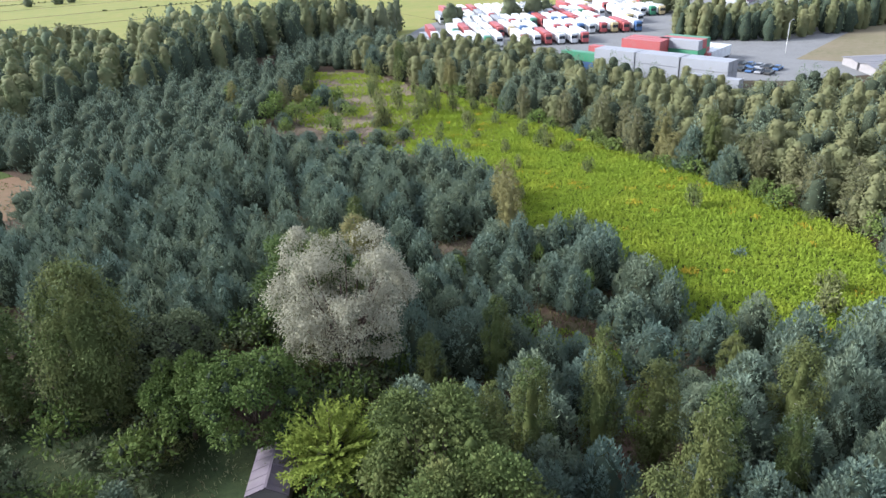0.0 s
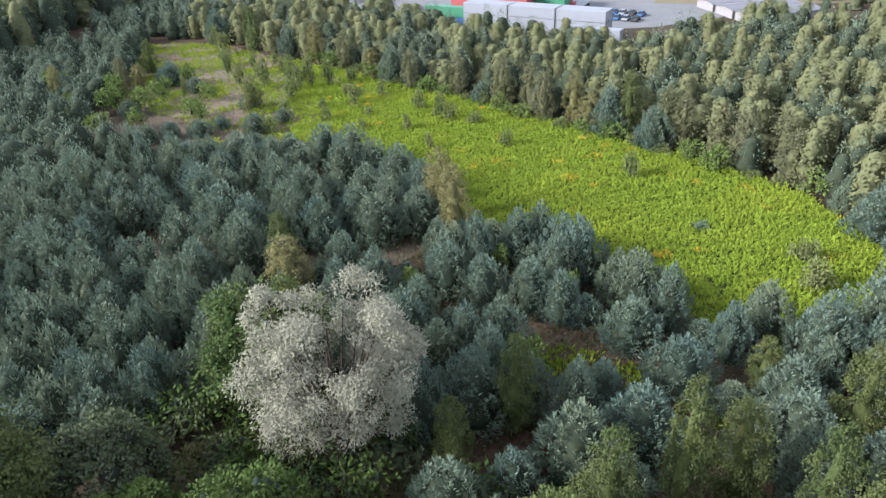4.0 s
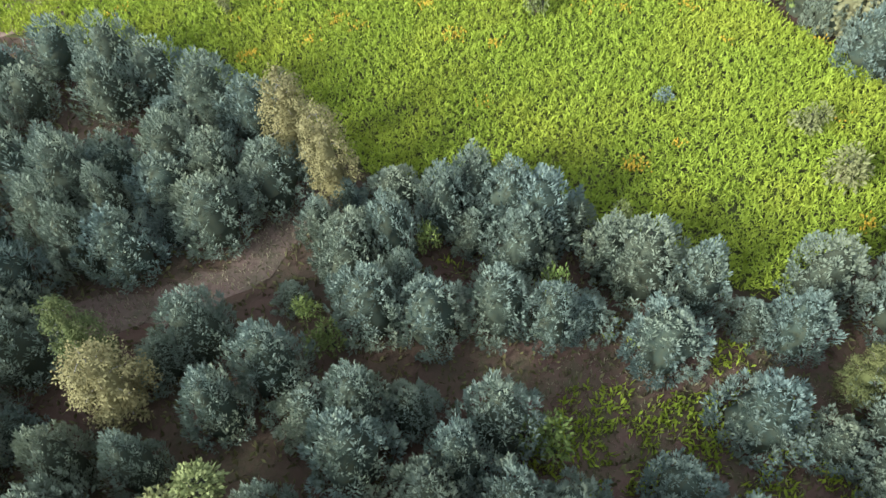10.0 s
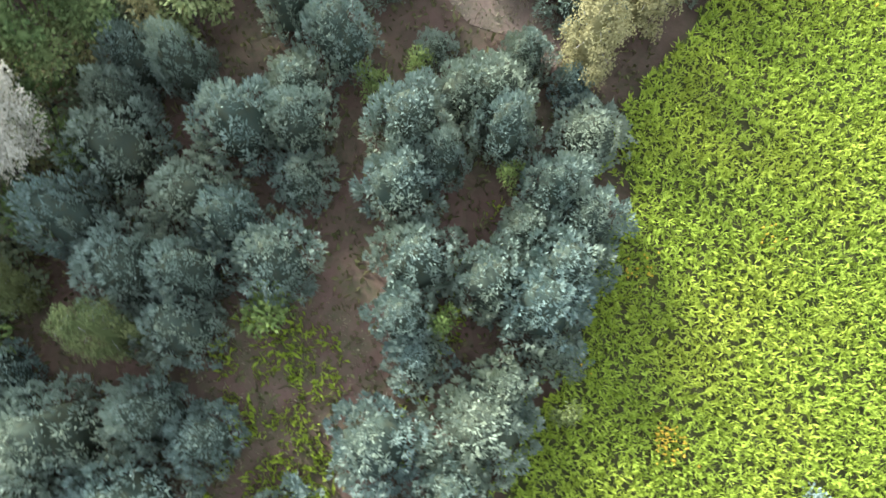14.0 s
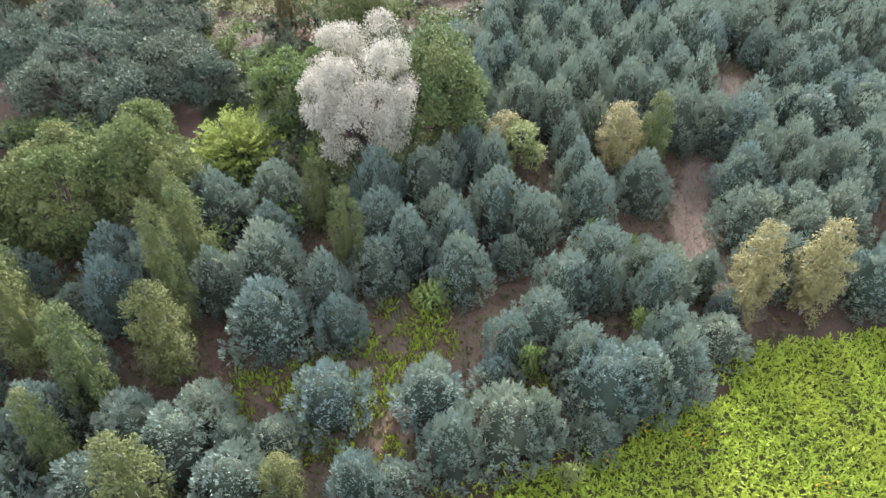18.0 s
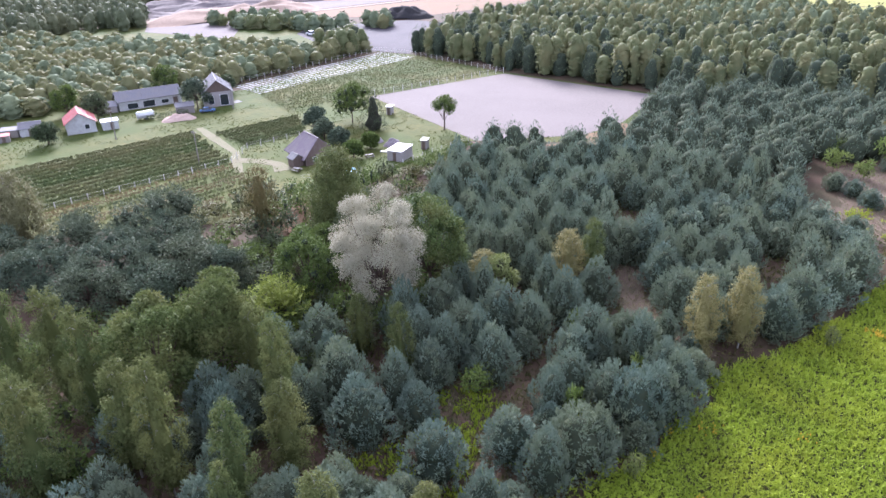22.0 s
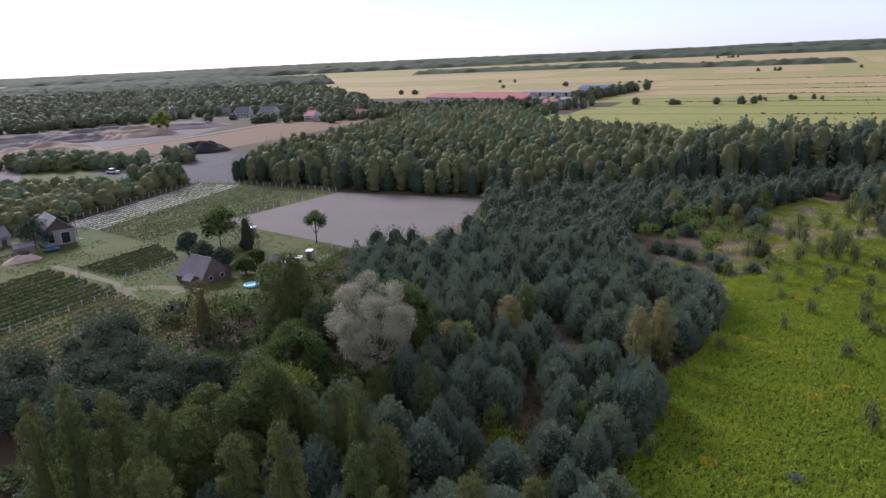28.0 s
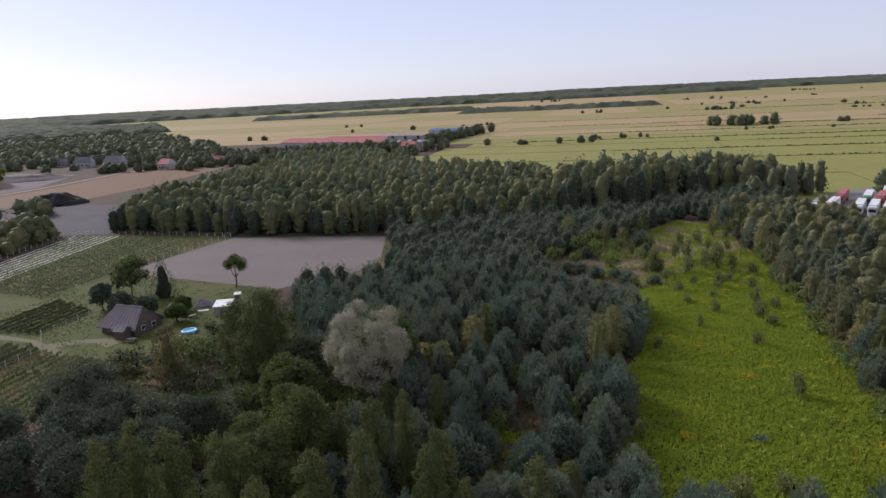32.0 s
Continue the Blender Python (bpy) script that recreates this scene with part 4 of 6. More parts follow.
# ---- taller woods round about ----
def clump_tree(r, h, rad, count, narrow, size=0.36, inside=0.76):
    """Foliage of a far tree: a lumpy crown covered with tufts of leaves."""
    tufts = max(6, count // 7)
    tt = 0.1 + 0.88 * (np.arange(tufts) + 0.5) / tufts
    ta = np.arange(tufts) * 2.399 + r.normal(0, 0.3, tufts)
    bulge = r.uniform(0.82, 1.14, tufts)
    k = r.integers(0, tufts, count)
    t = np.clip(tt[k] + r.normal(0, 0.035, count), 0.05, 1.0)
    top, power = (0.4, 0.55) if narrow else (0.34, 0.7)
    wide = np.clip(1 - (np.maximum(0, t - top) / (1.02 - top)) ** (2.4 if narrow else 1.8), 0.03, 1) ** power
    prof = rad * np.where(t < top, 0.7 + 0.3 * t / top, wide)
    ang = ta[k] + r.normal(0, 0.3, count)
    far = prof * bulge[k] * (0.8 + 0.24 * r.random(count))
    out = np.stack([np.cos(ang), np.sin(ang), 0 * ang], 1)
    side = np.stack([-np.sin(ang), np.cos(ang), 0 * ang], 1)
    pos = out * far[:, None] + np.stack([0 * t, 0 * t, t * h - 0.2], 1)
    way = unit(side * r.normal(0, 0.8, count)[:, None] + out * 0.12 + np.array([0, 0, 0.45]) * (-1 if narrow else 1) + r.normal(0, 0.25, (count, 3)))
    nor = unit(out + r.normal(0, 0.25, (count, 3)) + [0, 0, 0.5])
    rows = []
    for z in (0.04, 0.2, 0.36, 0.52, 0.68, 0.82, 0.93):
        g = 0.7 + 0.3 * z / top if z < top else (1 - ((z - top) / (1.02 - top)) ** (2.4 if narrow else 1.8)) ** power
        rows.append((z * h, rad * g * inside))
    body = inner_body(r, rows if count > 100 else rows[::2], 7, 0.3)
    v, f = joined([body, blades(pos, way, nor, r.uniform(0.7, 1.4, count) * rad * size, r.uniform(0.7, 1.3, count) * rad * size * 0.8)])
    return v, f, 0


tr = np.random.default_rng(77)
mid_birch = [clump_tree(tr, 10, 2.2, 230, True, 0.29) for i in range(6)]
mid_pine = [crown_pine(tr, 10, 2.3, 54, 4, 1.8, False, 0.8) for i in range(6)]
near_birch = [clump_tree(tr, 10, 2.2, 440, True, 0.2, 0.62) for i in range(6)]
near_pine = [crown_pine(tr, 10, 2.2, 64, 5, 1.6, False, 0.78) for i in range(5)]
far_tree = [clump_tree(tr, 10, 2.5, 110, False, 0.3, 0.84) for i in range(6)]
plain_tree = [clump_tree(tr, 10, 2.5, 26, False, 0.5) for i in range(6)]


def wood(poly, step, seed, lo, hi, rad, birch_share, templates_b, templates_p, name, label, holes=(), needles=None):
    q = scatter(poly, step, seed, 0.4, holes)
    r = np.random.default_rng(seed + 1)
    is_b = r.random(len(q)) < birch_share
    rows = [(float(x), float(y), float(r.uniform(lo, hi)), float(rad * r.uniform(0.75, 1.25))) for x, y in q]
    for k, (kind, near, material) in enumerate((("birches", templates_b, WOODBIRCH), ("pines", templates_p, needles or PINE_OLD))):
        mine = [w for w, b in zip(rows, is_b) if b == (k == 0)]
        said = label + (", olive birches" if k == 0 else ", dark pines")
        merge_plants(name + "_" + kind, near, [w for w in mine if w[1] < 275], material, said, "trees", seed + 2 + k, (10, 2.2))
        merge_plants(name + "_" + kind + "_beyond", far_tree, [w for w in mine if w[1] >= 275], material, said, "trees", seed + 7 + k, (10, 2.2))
    trunks = [tube([(x, y, 0), (x, y, h * 0.6)], [0.12, 0.07], 4) for x, y, h, _ in rows]
    if trunks:
        tagged(linked(name + "_trunks", raw_mesh(name + "_trunks", *joined(trunks)), WHITEBARK), "slim pale trunks of the wood", "tree trunks", "", "stuff")


EAST = [(86, 37), (90, 45), (93.5, 62), (93, 79), (94, 111), (93, 136), (91, 165), (87, 200), (84, 214), (112, 226), (122, 195), (130, 165), (126, 148), (131, 128), (137, 100), (178, 88), (190, 60), (150, 20), (100, 22)]
wood(EAST, 3.9, 31, 5, 9.5, 2.25, 0.5, near_birch, near_pine, "east_wood", "mixed wood between the goldenrod and the containers", (), PINE)
NORTH = [(-134, 190), (-78, 185.5), (-20, 187), (0, 193), (34, 206), (30, 262), (20, 300), (-40, 330), (-110, 420), (-160, 410), (-150, 300), (-160, 262), (-148, 225)]
wood(NORTH, 4.7, 32, 7.5, 13.5, 2.75, 0.5, mid_birch, mid_pine, "north_wood", "mixed wood beyond the ploughed field")
wood([(34, 208), (58, 224), (70, 246), (86, 252), (114, 256), (118, 276), (60, 288), (30, 276)], 4.8, 34, 12.5, 18, 3.1, 0.3, mid_birch, mid_pine, "corner_wood", "tall dark wood behind the end of the goldenrod")
WEST = [(-137, 108), (-151, 182), (-158, 186), (-172, 158), (-196, 150), (-222, 140), (-262, 118), (-330, 96), (-250, 20), (-150, 30), (-138, 72), (-136, 98)]
wood(WEST, 5.0, 33, 3.5, 7.5, 2.9, 0.6, far_tree, far_tree, "west_wood", "scrubby wood behind the barns")
wood([(-152, 170), (-153, 183), (-164, 190), (-174, 178), (-166, 166)], 5.0, 37, 8, 10.5, 3.3, 0.7, mid_birch, mid_pine, "yard_grove", "tall grove at the corner of the dark yard")
wood([(-206, 200), (-214, 214), (-236, 216), (-286, 205), (-300, 180), (-268, 184), (-230, 196)], 6.5, 38, 6, 9, 3.4, 0.4, far_tree, far_tree, "yard_hedge", "dark trees between the yard and the fallow field")
wood([(-198, 222), (-196, 234), (-214, 240), (-218, 228)], 5.5, 39, 7, 9, 3.2, 0.3, far_tree, far_tree, "yard_clump", "dark tree clump beside the black heaps")

wood([(192, 166), (213, 150), (255, 144), (330, 138), (335, 152), (262, 166), (222, 178), (207, 192), (198, 184)], 4.6, 36, 9, 13, 2.4, 0.6, mid_birch, mid_pine, "lot_wood", "tall wood behind the lorry park")
fr = np.random.default_rng(91)
FAR_WOODS = [([(-330, 120), (-300, 150), (-430, 205), (-455, 215), (-480, 120), (-400, 40), (-260, 10)], 8, 3.6, 10), ([(-300, 465), (-400, 470), (-470, 330), (-500, 340), (-480, 440), (-330, 510)], 8.5, 3.8, 7.5),
             ([(-250, 430), (-110, 425), (-90, 480), (-200, 520), (-300, 540), (-330, 500)], 8.5, 3.6, 7),
             ([(104, 240), (118, 246), (140, 272), (120, 275), (100, 262)], 6, 3, 11), ([(150, 262), (158, 262), (158, 256), (150, 256)], 5, 3.4, 9), ([(170, 260), (200, 254), (198, 246), (172, 252)], 7, 4.0, 11), ([(236, 242), (250, 232), (246, 212), (236, 222)], 8, 4.0, 12),
             
             ([(150, 20), (200, 60), (215, 98), (260, 36), (300, -40), (160, -60)], 7, 3.2, 10)]
rows = []
for poly, step, rad, h in FAR_WOODS:
    rows += [(float(x), float(y), h * fr.uniform(0.75, 1.25), rad * fr.uniform(0.8, 1.2)) for x, y in scatter(poly, step * 1.12, int(step * 10), 0.45)]
# tree clumps and hedges scattered over the plain, then the woods of the skyline
plain_rows = []
BELT = [(-455, 215), (-480, 330), (-410, 430), (-480, 470), (-330, 520), (-300, 560), (-420, 700), (-620, 900), (-1150, 800), (-1200, 300), (-900, 60), (-500, -40), (-440, 60)]
plain_rows += [(float(x), float(y), float(fr.uniform(6, 10.5)), float(fr.uniform(5.5, 9))) for x, y in scatter(BELT, 17, 95, 0.45)]
bush_rows = []
for k in range(90):
    x, y = fr.uniform(-350, 1500), 520 + 1800 * fr.random() ** 1.4
    along, small = fr.uniform(4, 30), fr.uniform(0.45, 1.0)
    for j in range(int(fr.integers(1, 8))):
        off = fr.normal(0, along)
        bush_rows.append((x + off, y - 0.02 * off + fr.normal(0, 2), small * fr.uniform(4, 8), small * fr.uniform(3, 5.5)))
for k in range(40):
    u = k / 39
    bush_rows.append((-112 + 24 * u + fr.normal(0, 4), 588 + 130 * u + fr.normal(0, 6), fr.uniform(6, 11), fr.uniform(4, 6.5)))
for k in range(60):
    bush_rows.append((fr.uniform(-215, -80), fr.uniform(500, 535) + (8 if k % 2 else 0), fr.uniform(6, 10), fr.uniform(3.5, 5.5)))
for k in range(34):
    bush_rows.append((fr.uniform(-365, -235), fr.uniform(405, 440) + (30 if k % 3 == 0 else 0), fr.uniform(4.5, 8), fr.uniform(3, 5)))
for k in range(12):
    bush_rows.append((168 + fr.normal(0, 14), 690 + fr.normal(0, 8), fr.uniform(8, 12), fr.uniform(4.5, 6.5)))
merge_plants("meadow_trees", far_tree, bush_rows, HAZY_LEAF, "scattered bushes and tree clumps on the meadows", "trees", 96, (10, 2.5))
merge_plants("plain_trees", plain_tree, plain_rows, HAZY_LEAF, "distant dark tree clumps on the plain", "trees", 94, (10, 2.5))
merge_plants("distant_trees", far_tree, rows, HAZY_LEAF, "scattered dark wood beyond the fields", "trees", 92, (10, 2.5))


def canopy(name, cx, cy, lx, ly, turn, cell, h, seed, label):
    """A far wood seen edge-on: a lumpy roof of crowns with ragged sides down to the ground."""
    nx, ny = max(3, int(lx / cell)), max(3, int(ly / cell))
    u, w = np.meshgrid(np.linspace(-1, 1, nx), np.linspace(-1, 1, ny))
    r = np.random.default_rng(seed)
    x = u * lx / 2 + r.uniform(-0.4, 0.4, u.shape) * cell
    y = w * ly / 2 + r.uniform(-0.4, 0.4, u.shape) * cell
    z = h * r.uniform(0.35, 1.15, u.shape)
    edge = (np.abs(u) > 0.999) | (np.abs(w) > 0.999)
    z[edge] = 0
    v = np.stack([x, y, z], -1).reshape(-1, 3)
    f = np.array([(i * nx + j, i * nx + j + 1, (i + 1) * nx + j + 1, (i + 1) * nx + j) for i in range(ny - 1) for j in range(nx - 1)])
    f = np.concatenate([f[:, [0, 1, 2]], f[:, [0, 2, 3]]])
    ob = linked(name, raw_mesh(name, v, f), HAZY_CANOPY)
    ob.matrix_basis = pose(cx, cy, 0, 0, 0, turn)
    return tagged(ob, label, "woods", "", "stuff")


SKYLINE = [(-1500, 500, 700, 900, 50, 9), (-1100, 1000, 700, 420, 38, 8), (-1500, 900, 1300, 700, 60, 16), (-1400, 2000, 1900, 500, 28, 20), (-500, 1500, 500, 110, 10, 14), (-300, 2300, 1500, 260, 8, 18), (-60, 1350, 380, 70, 2, 12), (260, 2700, 1900, 300, -5, 22), (1500, 2900, 1800, 420, -22, 24),
           (-2300, 2500, 2600, 900, 40, 26), (-900, 3600, 2600, 700, 12, 26), (1000, 3900, 2800, 800, -12, 28), (2700, 3000, 2400, 700, -45, 28), (-2900, 900, 2400, 900, 80, 26), (-3300, 2900, 2400, 900, 48, 30)]
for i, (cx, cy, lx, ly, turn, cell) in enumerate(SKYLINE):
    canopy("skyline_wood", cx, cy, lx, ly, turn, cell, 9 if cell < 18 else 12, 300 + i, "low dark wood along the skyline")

# ---- goldenrod ----
gr = np.random.default_rng(17)
fringe = scatter([(62, 122), (72, 136), (80, 144), (90, 148), (90, 162), (80, 160), (68, 148), (60, 136)], 0.5, 43, 0.5)
fringe = fringe[gr.random(len(fringe)) < np.array([0.5 + 0.9 * noise.noise((x * 0.3, y * 0.3, 9)) for x, y in fringe])]
q = np.concatenate([fringe, scatter(GOLD_FIELD, 0.34, 41, 0.5), scatter([(54.6, 36), (53.8, 44), (55.5, 52), (55.4, 64), (54.3, 71), (58, 74), (58, 66), (59, 53), (56, 45), (57, 36)], 0.75, 42, 0.5)])
thick = np.array([1.3 + 1.0 * noise.noise((x * 0.75, y * 0.75, 5)) + 0.45 * noise.noise((x * 0.23, y * 0.23, 8)) for x, y in q]) * np.interp(q[:, 1], [92, 128], [1.0, 0.42])
thick += np.interp(q[:, 1], [92, 128], [0.0, 0.55]) * np.array([noise.noise((x * 0.17, y * 0.17, 31)) for x, y in q])
q = q[gr.random(len(q)) < thick]
thick = np.array([noise.noise((x * 1.4, y * 1.4, 15)) + 0.8 * noise.noise((x * 0.5, y * 0.5, 25)) for x, y in q])
n = len(q)
h = gr.uniform(0.75, 1.1, n) * (1 + 0.42 * thick) * np.where(q[:, 1] > 115, 0.8, 1.0)
lean = unit(np.stack([gr.normal(0.12, 0.2, n), gr.normal(-0.06, 0.2, n), np.ones(n)], 1))
k = np.repeat(np.arange(n), 8)
m = len(k)
turn = gr.uniform(0, 6.28, m)
out = np.stack([np.cos(turn), np.sin(turn), 0 * turn], 1)
start = np.c_[q, np.zeros(n)][k] + lean[k] * (h[k] * gr.uniform(0.3, 0.95, m))[:, None]
tall = np.tile([True, True, True, True, True, False, False, False], n)[:, None]
way = unit(np.where(tall, out * 0.4 + lean[k] * 0.9, out * 0.9 + [0, 0, 0.35]) + gr.normal(0, 0.22, (m, 3)))
face = unit(np.where(tall, out * 0.8 + [0, 0, 0.5], np.array([[0, 0, 1.0]])) + gr.normal(0, 0.35, (m, 3)))
parts = [blades(start, way, face, gr.uniform(0.32, 0.62, m), gr.uniform(0.085, 0.145, m))]
tagged(linked("goldenrod", raw_mesh("goldenrod", *joined(parts)), GOLD), "dense yellow-green stand of goldenrod", "goldenrod", "", "stuff")
heads = q[gr.choice(n, 46, replace=False)]
fl = np.concatenate([c + gr.normal(0, gr.uniform(0.25, 0.7), (int(gr.integers(8, 34)), 2)) for c in heads])
tagged(linked("goldenrod_flowers", raw_mesh("goldenrod_flowers", *spindles(np.c_[fl, np.full(len(fl), 0.75)], unit(gr.normal(0, 0.3, (len(fl), 3)) + [0, 0, 1]), 0.38, 0.10, 3)), FLOWER), "orange-yellow flower heads in patches", "flowers", "", "stuff")

# ---- shrubs and small pines on the open ground ----
def shrub_model(name, h, rad, leaf, count, label, group, size=0.34):
    c = round_clumps(R, h, rad, 8, 0.12, 0.5)
    ob = empty(name, Matrix(), label, "bush", group)
    part("branchwork", raw_mesh(name + "_branchwork", *limbs(R, h, c, 0.05, 5)), BARK, ob)
    part("foliage", leafy_mesh(name + "_foliage", crown_clumps(R, c, count, 1, size, size * 0.5, 0.0, 0.35, 0.16), leaf), None, ob)
    return ob


grey_shrub = [shrub_model("meadow_shrub", 2, 1.2, SHRUB, 620, "thin grey-green shrub standing in goldenrod", "shrubs in the goldenrod", 0.26) for i in range(2)]
SHRUBS = [(83.2, 99, 2, 1.3), (79, 88, 1.8, 1.1), (82.1, 106.3, 1.8, 1.1), (58.5, 124.7, 2, 1.6), (80.6, 66, 2.4, 1.2), (73.8, 105.7, 1.6, 0.9), (70, 96.3, 1.8, 0.8), (74, 39.6, 1.7, 1.6), (68.1, 36.3, 2, 1.7),
          (82.4, 112.1, 2, 1.2), (82, 103.4, 2, 1.3), (76.9, 123.5, 2.2, 1.4), (81.5, 138, 3, 1.2), (71.8, 137, 2.5, 1.7), (64.6, 138.5, 2.2, 1.5), (61.2, 136.8, 2, 1.2), (79, 148.4, 2.6, 1.6), (57.8, 51, 1.6, 0.9), (62, 84, 1.5, 0.8), (68, 121, 1.4, 1.1), (75, 117, 1.2, 1.0), (84, 124, 1.8, 1.2), (66, 131, 1.6, 1.3), (72, 127, 1.2, 0.9), (80, 130, 1.6, 1.2), (86, 136, 2, 1.3), (69, 112, 1.2, 0.9), (86, 110, 1.5, 1.0)]
for x, y in scatter([(60, 130), (78, 130), (88, 165), (82, 196), (70, 176), (60, 150)], 8.5, 51, 0.45):
    SHRUBS.append((float(x), float(y), float(R.uniform(1.5, 4.2)), float(R.uniform(0.8, 1.7))))
plant_copies(grey_shrub, [(x, y, h * 1.35, rad * 0.9) for x, y, h, rad in SHRUBS], (2, 1.2), 52)
blue_bush = shrub_model("small_dark_pine", 1.6, 0.8, PINE, 300, "small round blue-green pine alone in goldenrod", "", 0.26)
blue_bush.matrix_basis = standing(73.1, 51.4, 0, 1, 1)
green_bush = [shrub_model("green_bush", 2.6, 1.5, BUSHLEAF, 520, "fresh green broadleaf bush on sandy ground", "green bushes") for i in range(2)]
GREENS = [(35, 156, 4.4, 2.5), (40, 165, 4.4, 2.6), (44.7, 158, 4, 2.3), (49, 153.5, 3.6, 2.2), (48, 165, 4, 2.4), (54.5, 157, 3.4, 2.1), (53.7, 143.4, 2.8, 1.7), (41, 175, 4.5, 2.5), (38, 148, 3, 1.9), (44, 146, 2.6, 1.6), (39, 50.5, 2.4, 1.5), (50, 63.5, 2.6, 0.8), (49.3, 53.3, 3.2, 0.8),
          (41.5, 69.3, 1.6, 0.9), (39.6, 66.5, 2.5, 1.1), (-0.2, 53.3, 2.4, 1.9)]
plant_copies(green_bush, [(x, y, h * 0.9, rad * 0.8) for x, y, h, rad in GREENS], (2.6, 1.5), 53)
SMALL_PINES = [(45.8, 136.5, 2.8, 1.6), (57.2, 127, 3.2, 2.2), (61.3, 167.6, 4.5, 2.8), (60.9, 192, 5, 3), (63.8, 139.9, 2.6, 1.9), (42.1, 137.5, 3, 1.8), (63.3, 127.5, 2.4, 1.6), (49.6, 133, 2.8, 1.9), (54.3, 134, 2, 1.4), (46.2, 154, 3, 1.8), (52, 119, 3, 1.9), (62, 158, 3, 1.8)]
for row in SMALL_PINES:
    copy_thing(pine_models[0], standing(row[0], row[1], row[0], row[3] / 2.4, row[2] / 5.5))

# sparse meadow between the young pines and the goldenrod
SPARSE = [(47, 126), (58, 119), (64, 112), (72, 116), (80, 113), (88, 120), (90, 152), (89, 165), (87, 190), (80, 204), (74, 208), (58, 180), (47, 162), (52, 144)]
sheet("sparse_meadow", ragged(SPARSE, 1.5, 1.5, 8), 0.04, SPARSEGRASS, "thin meadow of dry grass and weeds on sand", "meadow")
mq = scatter(SPARSE, 0.5, 85, 0.5)
mrng = np.random.default_rng(86)
share = np.array([noise.noise((x * 0.16, y * 0.16, 11)) + 0.4 * noise.noise((x * 0.7, y * 0.7, 2)) + 0.008 * (x - 66) for x, y in mq])
mq = mq[mrng.random(len(mq)) < np.clip(0.30 + 1.3 * share, 0.05, 0.9)]
k = np.repeat(np.arange(len(mq)), 6)
base = mq[k] + mrng.normal(0, 0.2, (len(k), 2))
tagged(linked("meadow_weeds", raw_mesh("meadow_weeds", *blades(np.c_[base, np.full(len(k), 0.02)], unit(mrng.normal(0, 0.5, (len(k), 3)) + [0, 0, 1]), unit(mrng.normal(0, 1, (len(k), 3))), mrng.uniform(0.3, 0.8, len(k)), mrng.uniform(0.1, 0.22, len(k)))), GOLD), "thin yellow-green weeds on sand", "weeds", "", "stuff")
spots_m = apart_from(scatter([(48, 130), (64, 130), (64, 150), (76, 190), (72, 200), (60, 182), (48, 160)], 9.5, 87, 0.45), SMALL_PINES, 3)
for i, (x, y) in enumerate(spots_m):
    copy_thing((green_bush + grey_shrub)[i % 4], standing(x, y, i * 1.7, mrng.uniform(0.6, 1.1), mrng.uniform(0.7, 1.5)))

# birches and bushes along the far edge of the goldenrod
EDGE_BIRCHES = [(90.5, 123, 9, 2), (93, 112, 9.5, 2.1), (93, 101, 10, 2.3), (92.5, 91, 10, 2.3), (93, 82, 10, 2.2), (95, 86.5, 9, 2), (94.5, 75.5, 9.5, 2), (95, 66.3, 10, 2.2), (94.3, 56.5, 9.5, 2.6), (93.2, 49, 9, 2.8), (97, 52, 10, 2.4), (92.8, 138, 9, 2),
                (91.5, 156, 9, 2.2), (89.5, 180, 9, 2.2), (92, 146, 9.5, 2.1), (95, 96, 10, 2.1), (96, 61, 9, 2.1), (51.4, 168, 9, 2.0), (55.9, 170.7, 8, 1.9), (40, 172, 8, 1.9), (62, 178, 7, 1.8)]
tan_birch = [make_tree("birch_tree", crown_birch(R, 10, 2.2, 3000, 0.24), birch_limbs(R, 10, 2.2), BIRCH_TAN, WHITEBARK, "tall birch with dull olive-tan leaves at the wood edge", "tree", "wood edge birches") for i in range(2)]
for i, ob in enumerate(tan_birch):
    ob.matrix_basis = standing(96.5, 70 + 34 * i, i, 1.0, 0.95)
er = np.random.default_rng(9)
for i, (x, y, h, rad) in enumerate(EDGE_BIRCHES):
    copy_thing((tan_birch + tan_birch + pale_birch + birch_models)[i % 7], standing(x, y, i * 1.3, rad / 2.2, h / 10))
for i, (x, y, h, rad) in enumerate([(92.5, 69.7, 6.5, 2.6), (84.5, 35.5, 5.5, 3), (81.5, 30.5, 5, 2.6), (88.5, 40, 5.5, 2.6), (93, 106, 7, 2.6), (92, 130, 7, 2.6), (90.5, 165, 7, 2.7), (87, 193, 7, 2.6), (93.5, 78.5, 6.5, 2.4)]):
    copy_thing(pine_models[i % 6], standing(x, y, i * 2.1, rad / 2.4, h / 5.5))
for i in range(26):
    y = 40 + i * 4.6
    copy_thing((green_bush + grey_shrub)[i % 4], standing(91.4 + er.uniform(-0.8, 0.8) - (0.6 if y < 50 else 0), y, i, er.uniform(0.7, 1.2), er.uniform(0.6, 1.0)))

# weeds of the clearings and tufts along the paths
wr = np.random.default_rng(33)
wq = np.concatenate([scatter(CLEARING, 0.6, 61), scatter(ribbon([(51, 62), (48.5, 48), (50, 40)], 3, 4), 0.8, 62)])
wq = wq[np.array([noise.noise((x * 0.45, y * 0.45, 7)) > -0.12 for x, y in wq])]
k = np.repeat(np.arange(len(wq)), 9)
base = wq[k] + wr.normal(0, 0.22, (len(k), 2))
